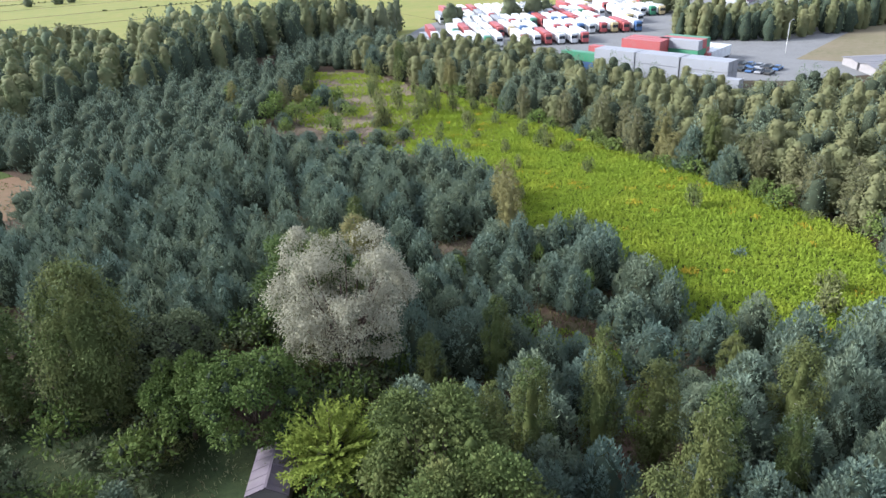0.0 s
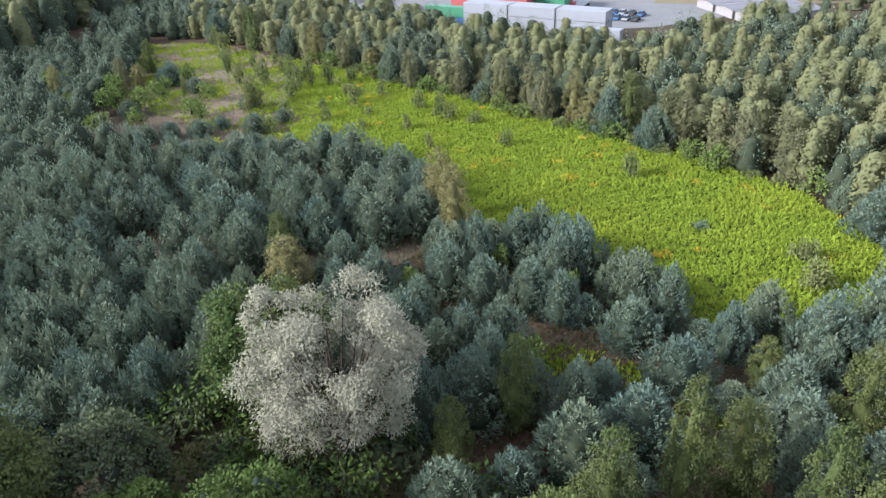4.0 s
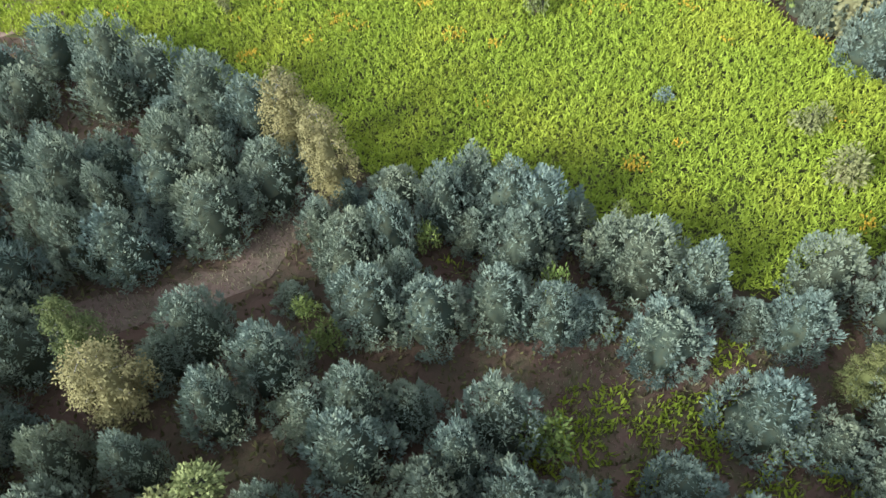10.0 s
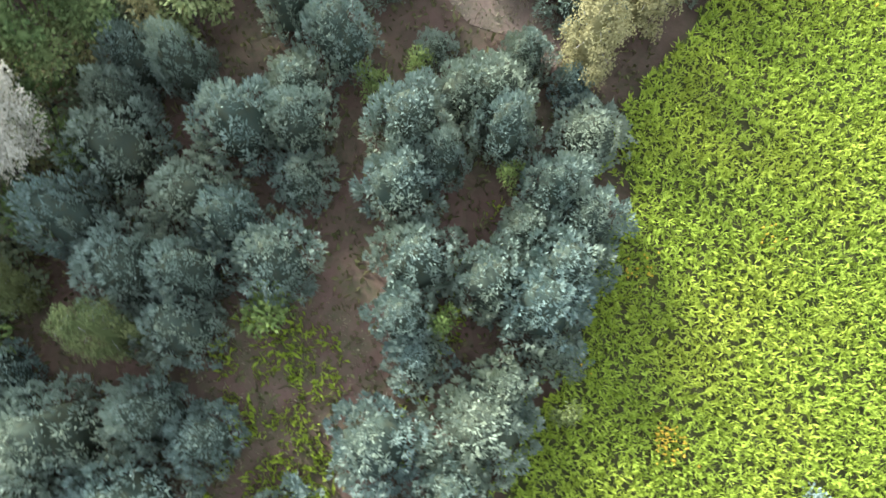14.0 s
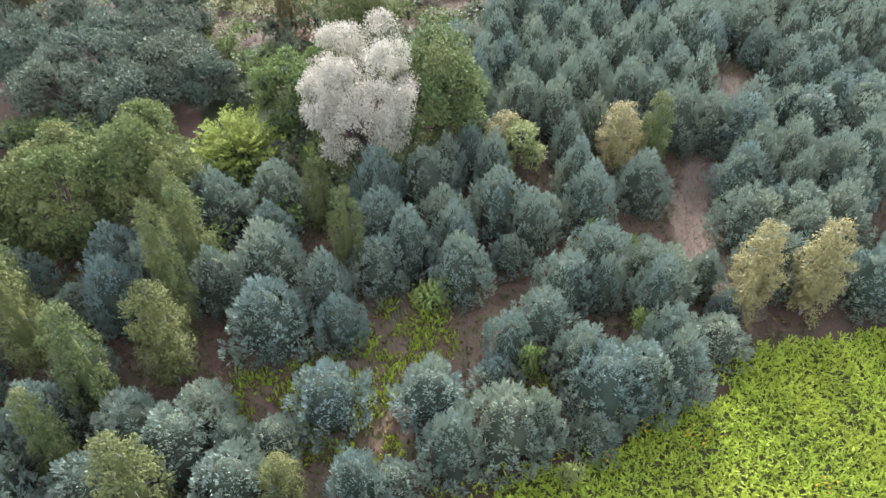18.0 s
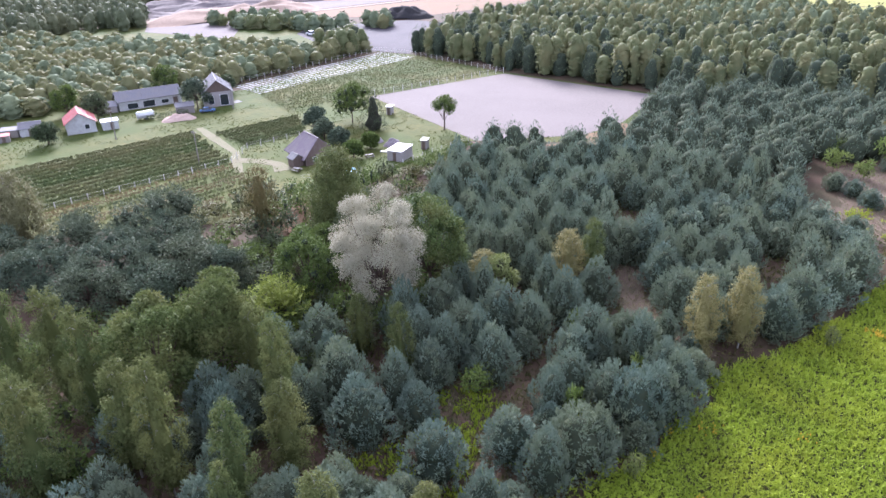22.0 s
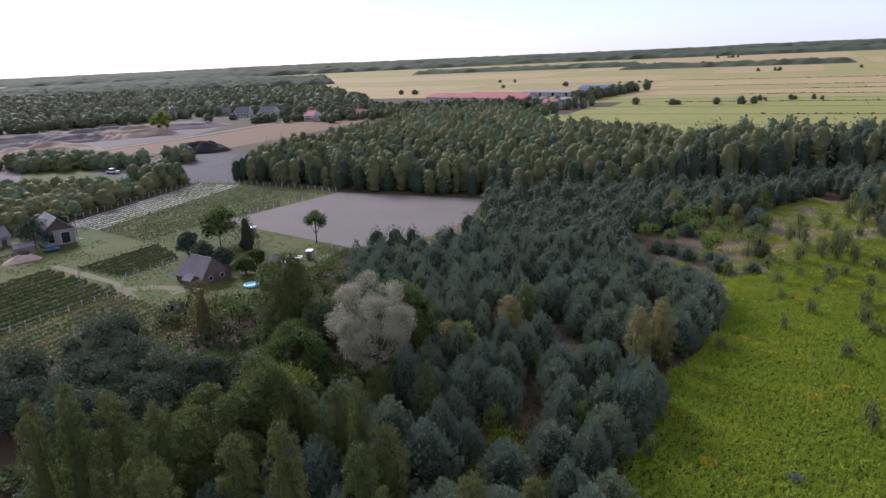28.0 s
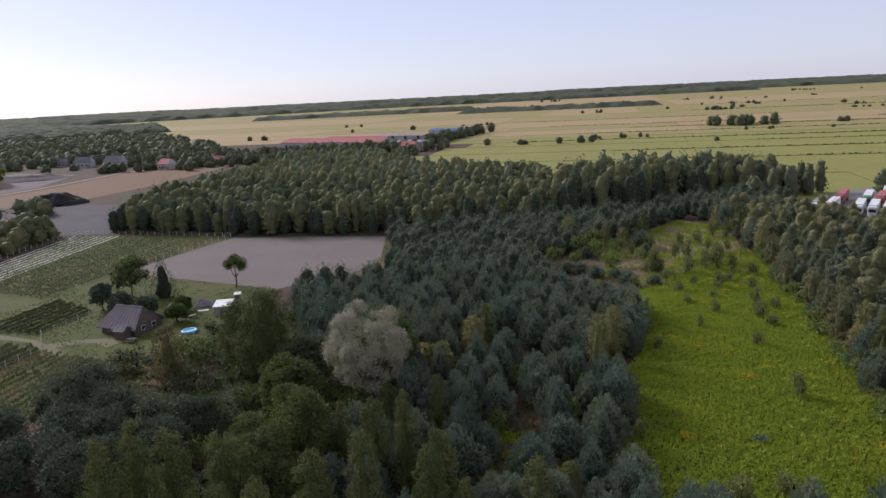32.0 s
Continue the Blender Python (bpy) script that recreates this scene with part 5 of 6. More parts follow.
tagged(linked("clearing_weeds", raw_mesh("clearing_weeds", *blades(np.c_[base, np.full(len(k), 0.02)], unit(wr.normal(0, 0.45, (len(k), 3)) + [0, 0, 1]), unit(wr.normal(0, 1, (len(k), 3))), wr.uniform(0.35, 0.9, len(k)), wr.uniform(0.12, 0.24, len(k)))), WEED), "bright green weeds in tufts on bare soil", "weeds", "", "stuff")
tq = np.concatenate([scatter(PATH_POLY, 0.6, 63), scatter(BARE, 1.0, 64), scatter(SPARSE, 0.9, 67), scatter([(36, 30), (50, 30), (50, 52), (36, 54)], 0.8, 65), scatter([(-30, 80), (-3, 46), (8, 46), (3, 66), (-18, 100), (-28, 112)], 1.0, 66)])
k = np.repeat(np.arange(len(tq)), 5)
base = tq[k] + wr.normal(0, 0.2, (len(k), 2))
tagged(linked("grass_tufts", raw_mesh("grass_tufts", *blades(np.c_[base, np.full(len(k), 0.02)], unit(wr.normal(0, 0.5, (len(k), 3)) + [0, 0, 1]), unit(wr.normal(0, 1, (len(k), 3))), wr.uniform(0.2, 0.55, len(k)), wr.uniform(0.05, 0.12, len(k)))), DRY), "dry grass tufts on sandy ground", "grass", "", "stuff")


# scrub between the farm and the willow
scrub = [shrub_model("scrub_bush", 3, 1.8, m, 380, "dense dark green scrub bush", "scrub bushes", 0.36) for m in (DARKLEAF, GREENLEAF, UNDERSTORY)]
SCRUB_AREA = [(-40, 56), (-30, 47), (-20, 46), (-5, 44), (6, 47), (2, 68), (-3, 84), (-14, 98), (-22, 108), (-25, 84), (-30, 70)]
sq = apart_from(scatter(SCRUB_AREA, 4.2, 81, 0.45), [t for t in solid], 2.4)
plant_copies(scrub, [(float(x), float(y), float(R.uniform(1.6, 4.0)), float(R.uniform(1.5, 2.6))) for x, y in sq], (3, 1.8), 82)

SHADE = [(9, 36), (16, 36), (24, 42), (26, 58), (22, 68), (12, 70), (4, 66), (12, 56), (10, 47)]
sq = apart_from(scatter(SHADE, 2.9, 181, 0.45), [t for t in solid if t[3] < 3 or t[2] < 9], 2.0)
for i, (x, y) in enumerate(sq):
    copy_thing(scrub[i % 3], standing(x, y, i * 1.9, R.uniform(0.8, 1.3), R.uniform(0.7, 1.4)))

GROVE = [(-14, 6), (26, 6), (26, 36), (10, 38), (-8, 31)]
sq = apart_from(scatter(GROVE, 3.3, 182, 0.45), [t for t in solid if t[3] < 3], 1.6)
for i, (x, y) in enumerate(sq):
    copy_thing(scrub[i % 3], standing(x, y, i * 1.9, R.uniform(0.8, 1.3), R.uniform(0.6, 1.3)))
# low growth under the pines
uq = scatter([(-10, 95), (0, 70), (22, 66), (22, 20), (10, 2), (80, 5), (98, 20), (84, 36), (66, 30), (56, 36), (56, 80), (59, 118), (44, 128), (0, 128)], 0.75, 83, 0.5, [PATH_POLY, GOLD_FIELD])
ur = np.random.default_rng(84)
k = np.repeat(np.arange(len(uq)), 3)
base = uq[k] + ur.normal(0, 0.25, (len(k), 2))
tagged(linked("understory", raw_mesh("understory", *blades(np.c_[base, np.full(len(k), 0.02)], unit(ur.normal(0, 0.6, (len(k), 3)) + [0, 0, 0.8]), unit(ur.normal(0, 1, (len(k), 3))), ur.uniform(0.3, 0.8, len(k)), ur.uniform(0.12, 0.3, len(k)))), UNDERSTORY), "dark low growth under the pines", "undergrowth", "", "stuff")


# ---- farm ----
def gable_house(name, x, y, turn, lx, ly, eave, ridge, wall, roof, label, hip=0.0, gable_mat=None, windows=(), door=None, over=0.4):
    """A house whose ridge runs along its own x; windows: rows of side (s, n, w, e), place along it, width, sill, height."""
    ob = empty(name, pose(x, y, 0, 0, 0, turn), label, "building")
    part("wall", box_mesh(name + "_wall", -lx / 2, -ly / 2, -0.2, lx / 2, ly / 2, eave, 0.02), wall, ob)
    for sx in (-1, 1):
        bm = bmesh.new()
        a, b, c = [bm.verts.new(p) for p in ((sx * (lx / 2 - 0.04), -ly / 2, eave - 0.003), (sx * (lx / 2 - 0.04), ly / 2, eave - 0.003), (sx * (lx / 2 - 0.04 - hip * 0.5), 0, ridge - 0.12))]
        d, e, f = [bm.verts.new((v.co.x - sx * 0.18, v.co.y, v.co.z)) for v in (a, b, c)]
        for q in ((a, b, c), (d, f, e), (a, c, f, d), (b, e, f, c), (a, d, e, b)):
            bm.faces.new(q)
        bmesh.ops.recalc_face_normals(bm, faces=bm.faces)
        part("gable", bm_mesh(name + "_gable", bm), gable_mat or wall, ob)
    for s in (-1, 1):
        bm = bmesh.new()
        low = eave - over * (ridge - eave) / (ly / 2)
        p = [(-lx / 2 - over, s * (ly / 2 + over), low), (lx / 2 + over, s * (ly / 2 + over), low), (lx / 2 + over - hip, 0, ridge), (-lx / 2 - over + hip, 0, ridge)]
        top = [bm.verts.new(q) for q in p]
        under = [bm.verts.new((q[0], q[1], q[2] - 0.14)) for q in p]
        bm.faces.new(top)
        bm.faces.new(under[::-1])
        for i in range(4):
            bm.faces.new((top[i], under[i], under[(i + 1) % 4], top[(i + 1) % 4]))
        bmesh.ops.recalc_face_normals(bm, faces=bm.faces)
        slope = part("roof", bm_mesh(name + "_roof", bm), roof, ob)
        seams = bmesh.new()
        count = int(lx / 0.9)
        for i in range(count):
            u = (i + 0.5) / count
            x0, x1 = p[0][0] + (p[1][0] - p[0][0]) * u, p[3][0] + (p[2][0] - p[3][0]) * u
            n = Vector((0, s * (ridge - low), ly / 2 + over)).normalized() * 0.05
            v = [seams.verts.new(Vector(q) + o) for q in ((x0, p[0][1], low), (x1, 0, ridge)) for o in (Vector((-0.03, 0, -0.02)), Vector((0.03, 0, -0.02)), n)]
            for q in ((0, 2, 5, 3), (1, 4, 5, 2), (0, 1, 2), (3, 5, 4)):
                seams.faces.new([v[j] for j in q])
        bmesh.ops.recalc_face_normals(seams, faces=seams.faces)
        part("roof_ribs", bm_mesh(name + "_ribs", seams), roof, slope)
    ridge_cap = box_mesh(name + "_cap", -lx / 2 - over + hip, -0.14, ridge - 0.05, lx / 2 + over - hip, 0.14, ridge + 0.05, 0.03)
    part("ridge_cap", ridge_cap, roof, ob)
    for side, at, w, sill, hgt in list(windows) + ([(door[0], door[1], door[2], 0.05, 2.0)] if door else []):
        is_door = sill < 0.2
        if side in "sn":
            yy = (ly / 2) * (1 if side == "n" else -1)
            b = (at - w / 2, yy - 0.06, sill, at + w / 2, yy + 0.06, sill + hgt)
            g = (at - w / 2 + 0.09, yy - 0.08, sill + 0.09, at + w / 2 - 0.09, yy + 0.08, sill + hgt - 0.09)
        else:
            xx = (lx / 2) * (1 if side == "e" else -1)
            b = (xx - 0.06, at - w / 2, sill, xx + 0.06, at + w / 2, sill + hgt)
            g = (xx - 0.08, at - w / 2 + 0.09, sill + 0.09, xx + 0.08, at + w / 2 - 0.09, sill + hgt - 0.09)
        f = part("door" if is_door else "window", box_mesh("frame", *b, 0.01), GREYWOOD if is_door else WHITEMETAL, ob)
        part("panel" if is_door else "pane", box_mesh("pane", *g, 0.005), DARKWOOD if is_door else GLASS, f)
    return ob


gable_house("farm_cottage", -47.0, 86.2, -9, 9.6, 7.6, 2.1, 5.3, DARKWOOD, ROOF_PURPLE, "dark timber cottage with a purple-brown half-hipped roof", 1.8, None,
            [("s", -2.4, 1.1, 0.8, 1.0), ("s", 1.8, 1.1, 0.8, 1.0), ("e", -1.6, 1.1, 0.8, 1.0), ("e", 1.4, 1.1, 0.8, 1.0)], ("s", -0.2, 1.0), 0.7)
gable_house("porch", -45.0, 80.6, -4, 2.4, 2.4, 2.0, 2.8, DARKWOOD, ROOF_GREY, "small timber porch in front of the cottage", 0, None, [], ("w", 0, 0.9), 0.2)
gable_house("long_barn", -129.6, 83.2, 80, 17.5, 6.5, 2.9, 5.0, WHITEWALL, ROOF_GREY, "long low whitewashed barn with a grey sheet roof", 0, None,
            [("s", -5, 3.0, 0.25, 1.7), ("s", -0.5, 3.4, 0.25, 1.9), ("s", 4, 2.2, 0.6, 1.2)], ("s", 7, 1.4))
gable_house("barn_annex", -130.2, 71.6, 80, 4.4, 4.6, 2.0, 3.0, GREYWALL, ROOF_GREY, "low lean-to beside the long barn", 0, None, [], ("s", 0, 1.0), 0.2)
gable_house("gabled_barn", -116.5, 98.5, -22, 13.0, 8.2, 4.2, 7.6, GREYWALL, ROOF_GREY, "tall barn with a boarded gable over grey walls", 0, DARKWOOD,
            [("e", -2.0, 1.6, 0.8, 2.6), ("e", 1.6, 2.4, 0.25, 3.2), ("s", -3, 1.2, 1.4, 1.2)], None)
gable_house("red_roofed_house", -115.4, 59.4, -14, 9.0, 7.0, 3.0, 5.4, WHITEWALL, ROOF_RED, "small white house with a red sheet roof", 0, None,
            [("s", -2.4, 1.2, 1.0, 1.3), ("s", 1.6, 1.2, 1.0, 1.3), ("e", 1.4, 1.2, 1.0, 1.3)], ("s", -0.2, 1.0))
gable_house("white_annex", -110.6, 65.2, 76, 4.0, 3.4, 2.3, 2.7, WHITEWALL, WHITEMETAL, "white flat annex beside the red-roofed house", 0, None, [], ("s", 0.4, 0.9), 0.15)
gable_house("garden_building", -89.5, 27.5, 5, 7.5, 9.0, 3.0, 3.7, WHITEWALL, WHITEMETAL, "white building with a pale metal roof", 0, None, [("e", -2, 1.4, 1, 1.2), ("e", 2, 1.4, 1, 1.2), ("s", 0, 1.4, 1, 1.2)], ("s", 2.4, 1.0), 0.3)
gable_house("tool_shed", -111.5, 86.2, 70, 4.8, 3.6, 2.2, 3.0, GREYWOOD, ROOF_GREY, "little weathered shed beside the round tree", 0, None, [], ("e", 0, 0.9), 0.2)
gable_house("hidden_shed", 8.8, 44.4, 62, 5.0, 3.0, 2.0, 2.7, GREYWOOD, ROOF_PURPLE, "old shed with a grey-lilac sheet roof under the maple", 0, None, [], ("s", 0, 0.9), 0.25)
gable_house("far_shed", -121, 49, 70, 5.0, 4.0, 2.2, 3.4, WHITEWALL, ROOF_GREY, "small white outbuilding among bushes", 0, None, [], ("s", 0, 0.9), 0.2)


def slant_shed(name, x, y, turn, lx, ly, h0, h1, wall, roof, label):
    ob = empty(name, pose(x, y, 0, 0, 0, turn), label, "shed")
    bm = bmesh.new()
    v = [bm.verts.new(p) for p in ((-lx / 2, -ly / 2, -0.1), (lx / 2, -ly / 2, -0.1), (lx / 2, ly / 2, -0.1), (-lx / 2, ly / 2, -0.1), (-lx / 2, -ly / 2, h0), (lx / 2, -ly / 2, h0), (lx / 2, ly / 2, h1), (-lx / 2, ly / 2, h1))]
    for q in ((3, 2, 1, 0), (4, 5, 6, 7), (0, 1, 5, 4), (1, 2, 6, 5), (2, 3, 7, 6), (3, 0, 4, 7)):
        bm.faces.new([v[i] for i in q])
    part("wall", bm_mesh(name + "_wall", bm), wall, ob)
    bm = bmesh.new()
    o = 0.18
    v = [bm.verts.new((sx * (lx / 2 + o), sy * (ly / 2 + o), (h0 if sy < 0 else h1) + k)) for k in (0.02, 0.10) for sx, sy in ((-1, -1), (1, -1), (1, 1), (-1, 1))]
    for q in ((3, 2, 1, 0), (4, 5, 6, 7), (0, 1, 5, 4), (1, 2, 6, 5), (2, 3, 7, 6), (3, 0, 4, 7)):
        bm.faces.new([v[i] for i in q])
    part("roof", bm_mesh(name + "_roof", bm), roof, ob)
    part("door", box_mesh(name + "_door", -0.4, -ly / 2 - 0.04, 0.03, 0.4, -ly / 2 + 0.03, min(1.85, h0 - 0.1), 0.01), DARKWOOD, ob)
    return ob


slant_shed("white_roofed_shed", -32.1, 98.6, 20, 3.6, 4.6, 2.2, 2.5, GREYWALL, WHITEMETAL, "grey garden shed with a bright white roof")
slant_shed("privy", -33.2, 106.8, 20, 1.3, 1.4, 2.1, 2.3, GREYWOOD, WHITEMETAL, "narrow wooden privy with a pale roof")
slant_shed("privy", -64.2, 121.8, 20, 1.4, 1.4, 2.1, 2.3, GREYWALL, WHITEMETAL, "narrow grey booth at the edge of the ploughed field")

# tarpaulin pool, log pile, rubble and tables in the cottage garden
pool = empty("round_pool", pose(-32.6, 85.5, 0), "small pale blue paddling pool on the lawn", "pool")
pv, pf = tube([(1.4 * math.cos(a), 1.4 * math.sin(a), 0.3) for a in np.linspace(0, 2 * math.pi, 25)], [0.3] * 25, 8)
part("rim", raw_mesh("pool_rim", pv, pf), BLUETARP, pool)
bm = bmesh.new()
bmesh.ops.create_circle(bm, cap_ends=True, radius=1.3, segments=24, matrix=Matrix.Translation((0, 0, 0.35)))
part("water", bm_mesh("pool_water", bm), BLUETARP, pool)


def heap(name, x, y, lx, ly, h, turn, material, label, seed, n=26):
    """A dumped heap: an uneven mound with slumped sides."""
    g = np.linspace(-1, 1, n)
    u, w = np.meshgrid(g, g)
    ridge = max(0.0, 1 - 1.3 * ly / lx)
    d = np.sqrt((np.maximum(0, np.abs(u) - ridge) / (1 - ridge)) ** 2 + w**2)
    z = np.clip(1.06 - d, 0, 1) ** 0.8
    bump = np.array([[noise.noise((a * 2.6 + seed, b * 2.6, seed)) * 0.35 + noise.noise((a * 7 + seed, b * 7, 1)) * 0.13 for a, b in zip(ra, rb)] for ra, rb in zip(u, w)])
    z = np.clip(z * (1 + bump * 1.4), 0, 1.3) * h - 0.05
    v = np.stack([u * lx / 2, w * ly / 2, z], -1).reshape(-1, 3)
    f = np.array([(i * n + j, i * n + j + 1, (i + 1) * n + j + 1, (i + 1) * n + j) for i in range(n - 1) for j in range(n - 1)])
    ob = linked(name, raw_mesh(name, v, f), material)
    ob.matrix_basis = pose(x, y, 0, 0, 0, turn)
    return tagged(ob, label, "mound")


heap("branch_mound", -40.5, 103.5, 4.5, 2.6, 1.6, 40, LILAC, "heap of grey branches and logs on the lawn", 2)
heap("rubble_mound", -47, 103, 5, 3, 1.5, 20, LILAC, "covered lilac-grey rubble heap", 3)
heap("rubble_mound", -36.5, 104, 2.6, 2, 1.0, 10, LILAC, "small grey rubble heap behind the shed", 4)
heap("sand_mound", -104.8, 81.3, 9, 4.5, 1.5, 70, PINKSAND, "low heap of pale pink sand by the barns", 5)

lone("pit_tree", -343, 341, 15, 8, crown_clumps(R, round_clumps(R, 15, 8, 30, 0.1, 0.3), 2600, 1, 0.8, 0.5, 0.0, 0.5), limbs(R, 15, [(0, 0, 9, 3)], 0.4), MAPLE, BARK, "lone yellow-green tree beside the gravel pit")
# single trees of the farm
orch = [(1.9 * math.cos(a * 1.05) + 0.2, 1.9 * math.sin(a * 1.05), 5.6 + 0.7 * (a % 3), 1.3) for a in range(7)] + [(0, 0, 7.2, 1.5)]
lone("field_tree", -41.3, 120.2, 8.6, 3.3, crown_clumps(R, orch, 2600, 1, 0.36, 0.22, 0.0, 0.35), limbs(R, 8.6, orch, 0.22), GREENLEAF, BARK, "lone apple tree with a bare trunk at the field edge")
for x, y, h, rad, leaf in ((-65, 110, 10.5, 4.9, GREENLEAF), (-113.5, 90.8, 9.2, 4.4, THICKET), (-64.5, 98.5, 6.5, 3.0, THICKET), (-57, 96, 5.0, 3.0, THICKET), (-50, 95.5, 4.2, 2.4, THICKET), (-107, 49, 5.5, 3.4, DARKLEAF), (-122, 66, 8, 3.6, DARKLEAF), (-136, 92, 10, 4, GREENLEAF), (-134, 62, 9, 3.8, GREENLEAF), (-40, 92, 4.0, 2.2, GREENLEAF), (-43, 99, 3.6, 2.0, GREENLEAF), (-126, 106, 5.5, 3.2, DARKLEAF)):
    fc = round_clumps(R, h, rad, 40, 0.03, 0.27)
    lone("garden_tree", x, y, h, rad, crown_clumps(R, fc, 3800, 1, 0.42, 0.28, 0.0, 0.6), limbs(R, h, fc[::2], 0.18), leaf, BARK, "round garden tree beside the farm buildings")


lone("spruce_tree", -55.3, 109.6, 9.5, 3.0, crown_pine(R, 10, 3.6, 110, 12, 1.3, True), pine_limbs(R, 8.5, 1.2), DARKLEAF, BARK, "dark conical spruce beside the broadleaf tree")

# rows of berry bushes
row_rng = np.random.default_rng(71)


def bush_row(x0, y0, x1, y1, h, w, leaf, label, step=0.75, gaps=0.06, per=16):
    """One planted row: low bushes side by side, some missing."""
    ln = math.hypot(x1 - x0, y1 - y0)
    u = np.arange(0, ln, step)
    u = u[row_rng.random(len(u)) > gaps]
    big = row_rng.uniform(0.7, 1.2, len(u))
    k = np.repeat(u, per) + row_rng.normal(0, 0.2, len(u) * per)
    d = np.array([(x1 - x0) / ln, (y1 - y0) / ln])
    c = np.array([-d[1], d[0]])
    n = len(k)
    pos = np.c_[d * k[:, None] + c * row_rng.normal(0, w * 0.3, n)[:, None], h * np.repeat(big, per) * row_rng.random(n) ** 0.7 * 0.7 + 0.04]
    ob = linked("bush_row", raw_mesh("bush_row", *blades(pos, unit(row_rng.normal(0, 0.6, (n, 3)) + [0, 0, 0.8]), unit(row_rng.normal(0, 0.7, (n, 3)) + [0, 0, 0.6]), row_rng.uniform(0.2, 0.42, n), row_rng.uniform(0.16, 0.3, n))), leaf)
    ob.matrix_basis = Matrix.Translation((x0, y0, 0.03))
    return tagged(ob, label, "bush row", "", "stuff")


for i in range(12):
    bush_row(-58.4 - i * 2.75, 34.4 + row_rng.uniform(-1, 1), -58.4 - i * 2.68, 72 + i * 0.5 + row_rng.uniform(-1.5, 1), 1.05, 0.8, VINE, "row of green berry bushes in mown grass", 0.7, 0.03, 60)
for i in range(7):
    bush_row(-67.5 - i * 2.4, 81, -66.5 - i * 2.4, 97 + i * 1.1, 0.95, 0.5, VINE, "row of green berry bushes in mown grass", 0.7, 0.03, 56)
for i in range(13):
    bush_row(-54.6 + i * 2.2, 33 + max(0, i - 5) * 3.2, -55.5 + i * 2.2, 71 - i * 0.5, 0.95, 0.55, CURRANT if i % 4 in (0, 1) else VINE, "row of ragged brownish currant bushes", 0.9, 0.12, 30)
for i in range(14):
    u = i / 13
    bush_row(-89 - 25 * u, 106 + 5 * u, -81 - 42 * u, 180 + 3 * u, 0.9, 0.55, VINE, "row of green berry bushes in mown grass", 1.0, 0.08, 18)
for i in range(8):
    x0, x1 = -116.5 - i * 2.3, -126 - i * 2.7
    sheet("mulch_strip", ribbon([(x0 + (x1 - x0) * k / 12, 112 + 71 * k / 12) for k in range(13)], 0.62, i), 0.10, PLASTIC, "white mulch film along a planted row", "mulch film", "structure", 0.1)
    bush_row(x0 - 1.1, 112, x1 - 1.3, 183, 0.5, 0.3, VINE, "row of young berry bushes between mulch film", 1.3, 0.15, 7)
for i in range(2):
    bush_row(-28.5 + i * 2.2, 116 - i, -25.5 + i * 2.2, 84, 1.0, 0.9, GREENLEAF, "clipped green hedge row beside the cottage garden", 0.6, 0.03, 18)


lawn = scatter(FARM, 0.85, 201, 1.6, [PLOUGH_POLY, ribbon([(-92, 81), (-80, 79), (-64, 76.5), (-57, 73), (-50, 70)], 3.2, 8)])
lawn = lawn[np.array([noise.noise((x * 0.07, y * 0.07, 4)) + 0.5 * noise.noise((x * 0.4, y * 0.4, 1)) > -0.05 for x, y in lawn])]
lrng = np.random.default_rng(202)
k = np.repeat(np.arange(len(lawn)), 3)
base = lawn[k] + lrng.normal(0, 0.25, (len(k), 2))
tagged(linked("lawn_tufts", raw_mesh("lawn_tufts", *blades(np.c_[base, np.full(len(k), 0.03)], unit(lrng.normal(0, 0.9, (len(k), 3)) + [0, 0, 0.7]), unit(lrng.normal(0, 0.4, (len(k), 3)) + [0, 0, 1]), lrng.uniform(0.15, 0.36, len(k)), lrng.uniform(0.14, 0.3, len(k)))), LAWN), "uneven grass tufts of the farm meadow", "grass", "", "stuff")


def fence(line, step, h, label):
    """Posts along a line with two wires between them."""
    ob = empty("fence", Matrix(), label, "fence")
    post = box_mesh("fence_post", -0.07, -0.07, -0.2, 0.07, 0.07, h, 0.02)
    post.materials.append(POST)
    wires = []
    for (x0, y0), (x1, y1) in zip(line, line[1:]):
        ln = math.hypot(x1 - x0, y1 - y0)
        count = max(1, int(ln / step))
        for i in range(count):
            p = new("post", post)
            p.parent = ob
            p.location = (x0 + (x1 - x0) * i / count, y0 + (y1 - y0) * i / count, 0)
        wires += [tube([(x0, y0, h * k), (x1, y1, h * k)], [0.012, 0.012], 4) for k in (0.5, 0.9)]
    part("wire", raw_mesh("fence_wire", *joined(wires)), POST, ob)


fence([(-135.5, 111), (-149, 184), (-131, 186), (-78.5, 181.5), (-86, 130)], 3.2, 1.7, "wire fence with pale posts round the berry field")
fence([(-57.3, 33), (-57.3, 72), (-65, 80), (-64, 97)], 3.0, 1.4, "wire fence with pale posts beside the bush rows")
fence([(-29.8, 117), (-27, 84), (-36, 76)], 3.0, 1.3, "garden fence with pale posts")

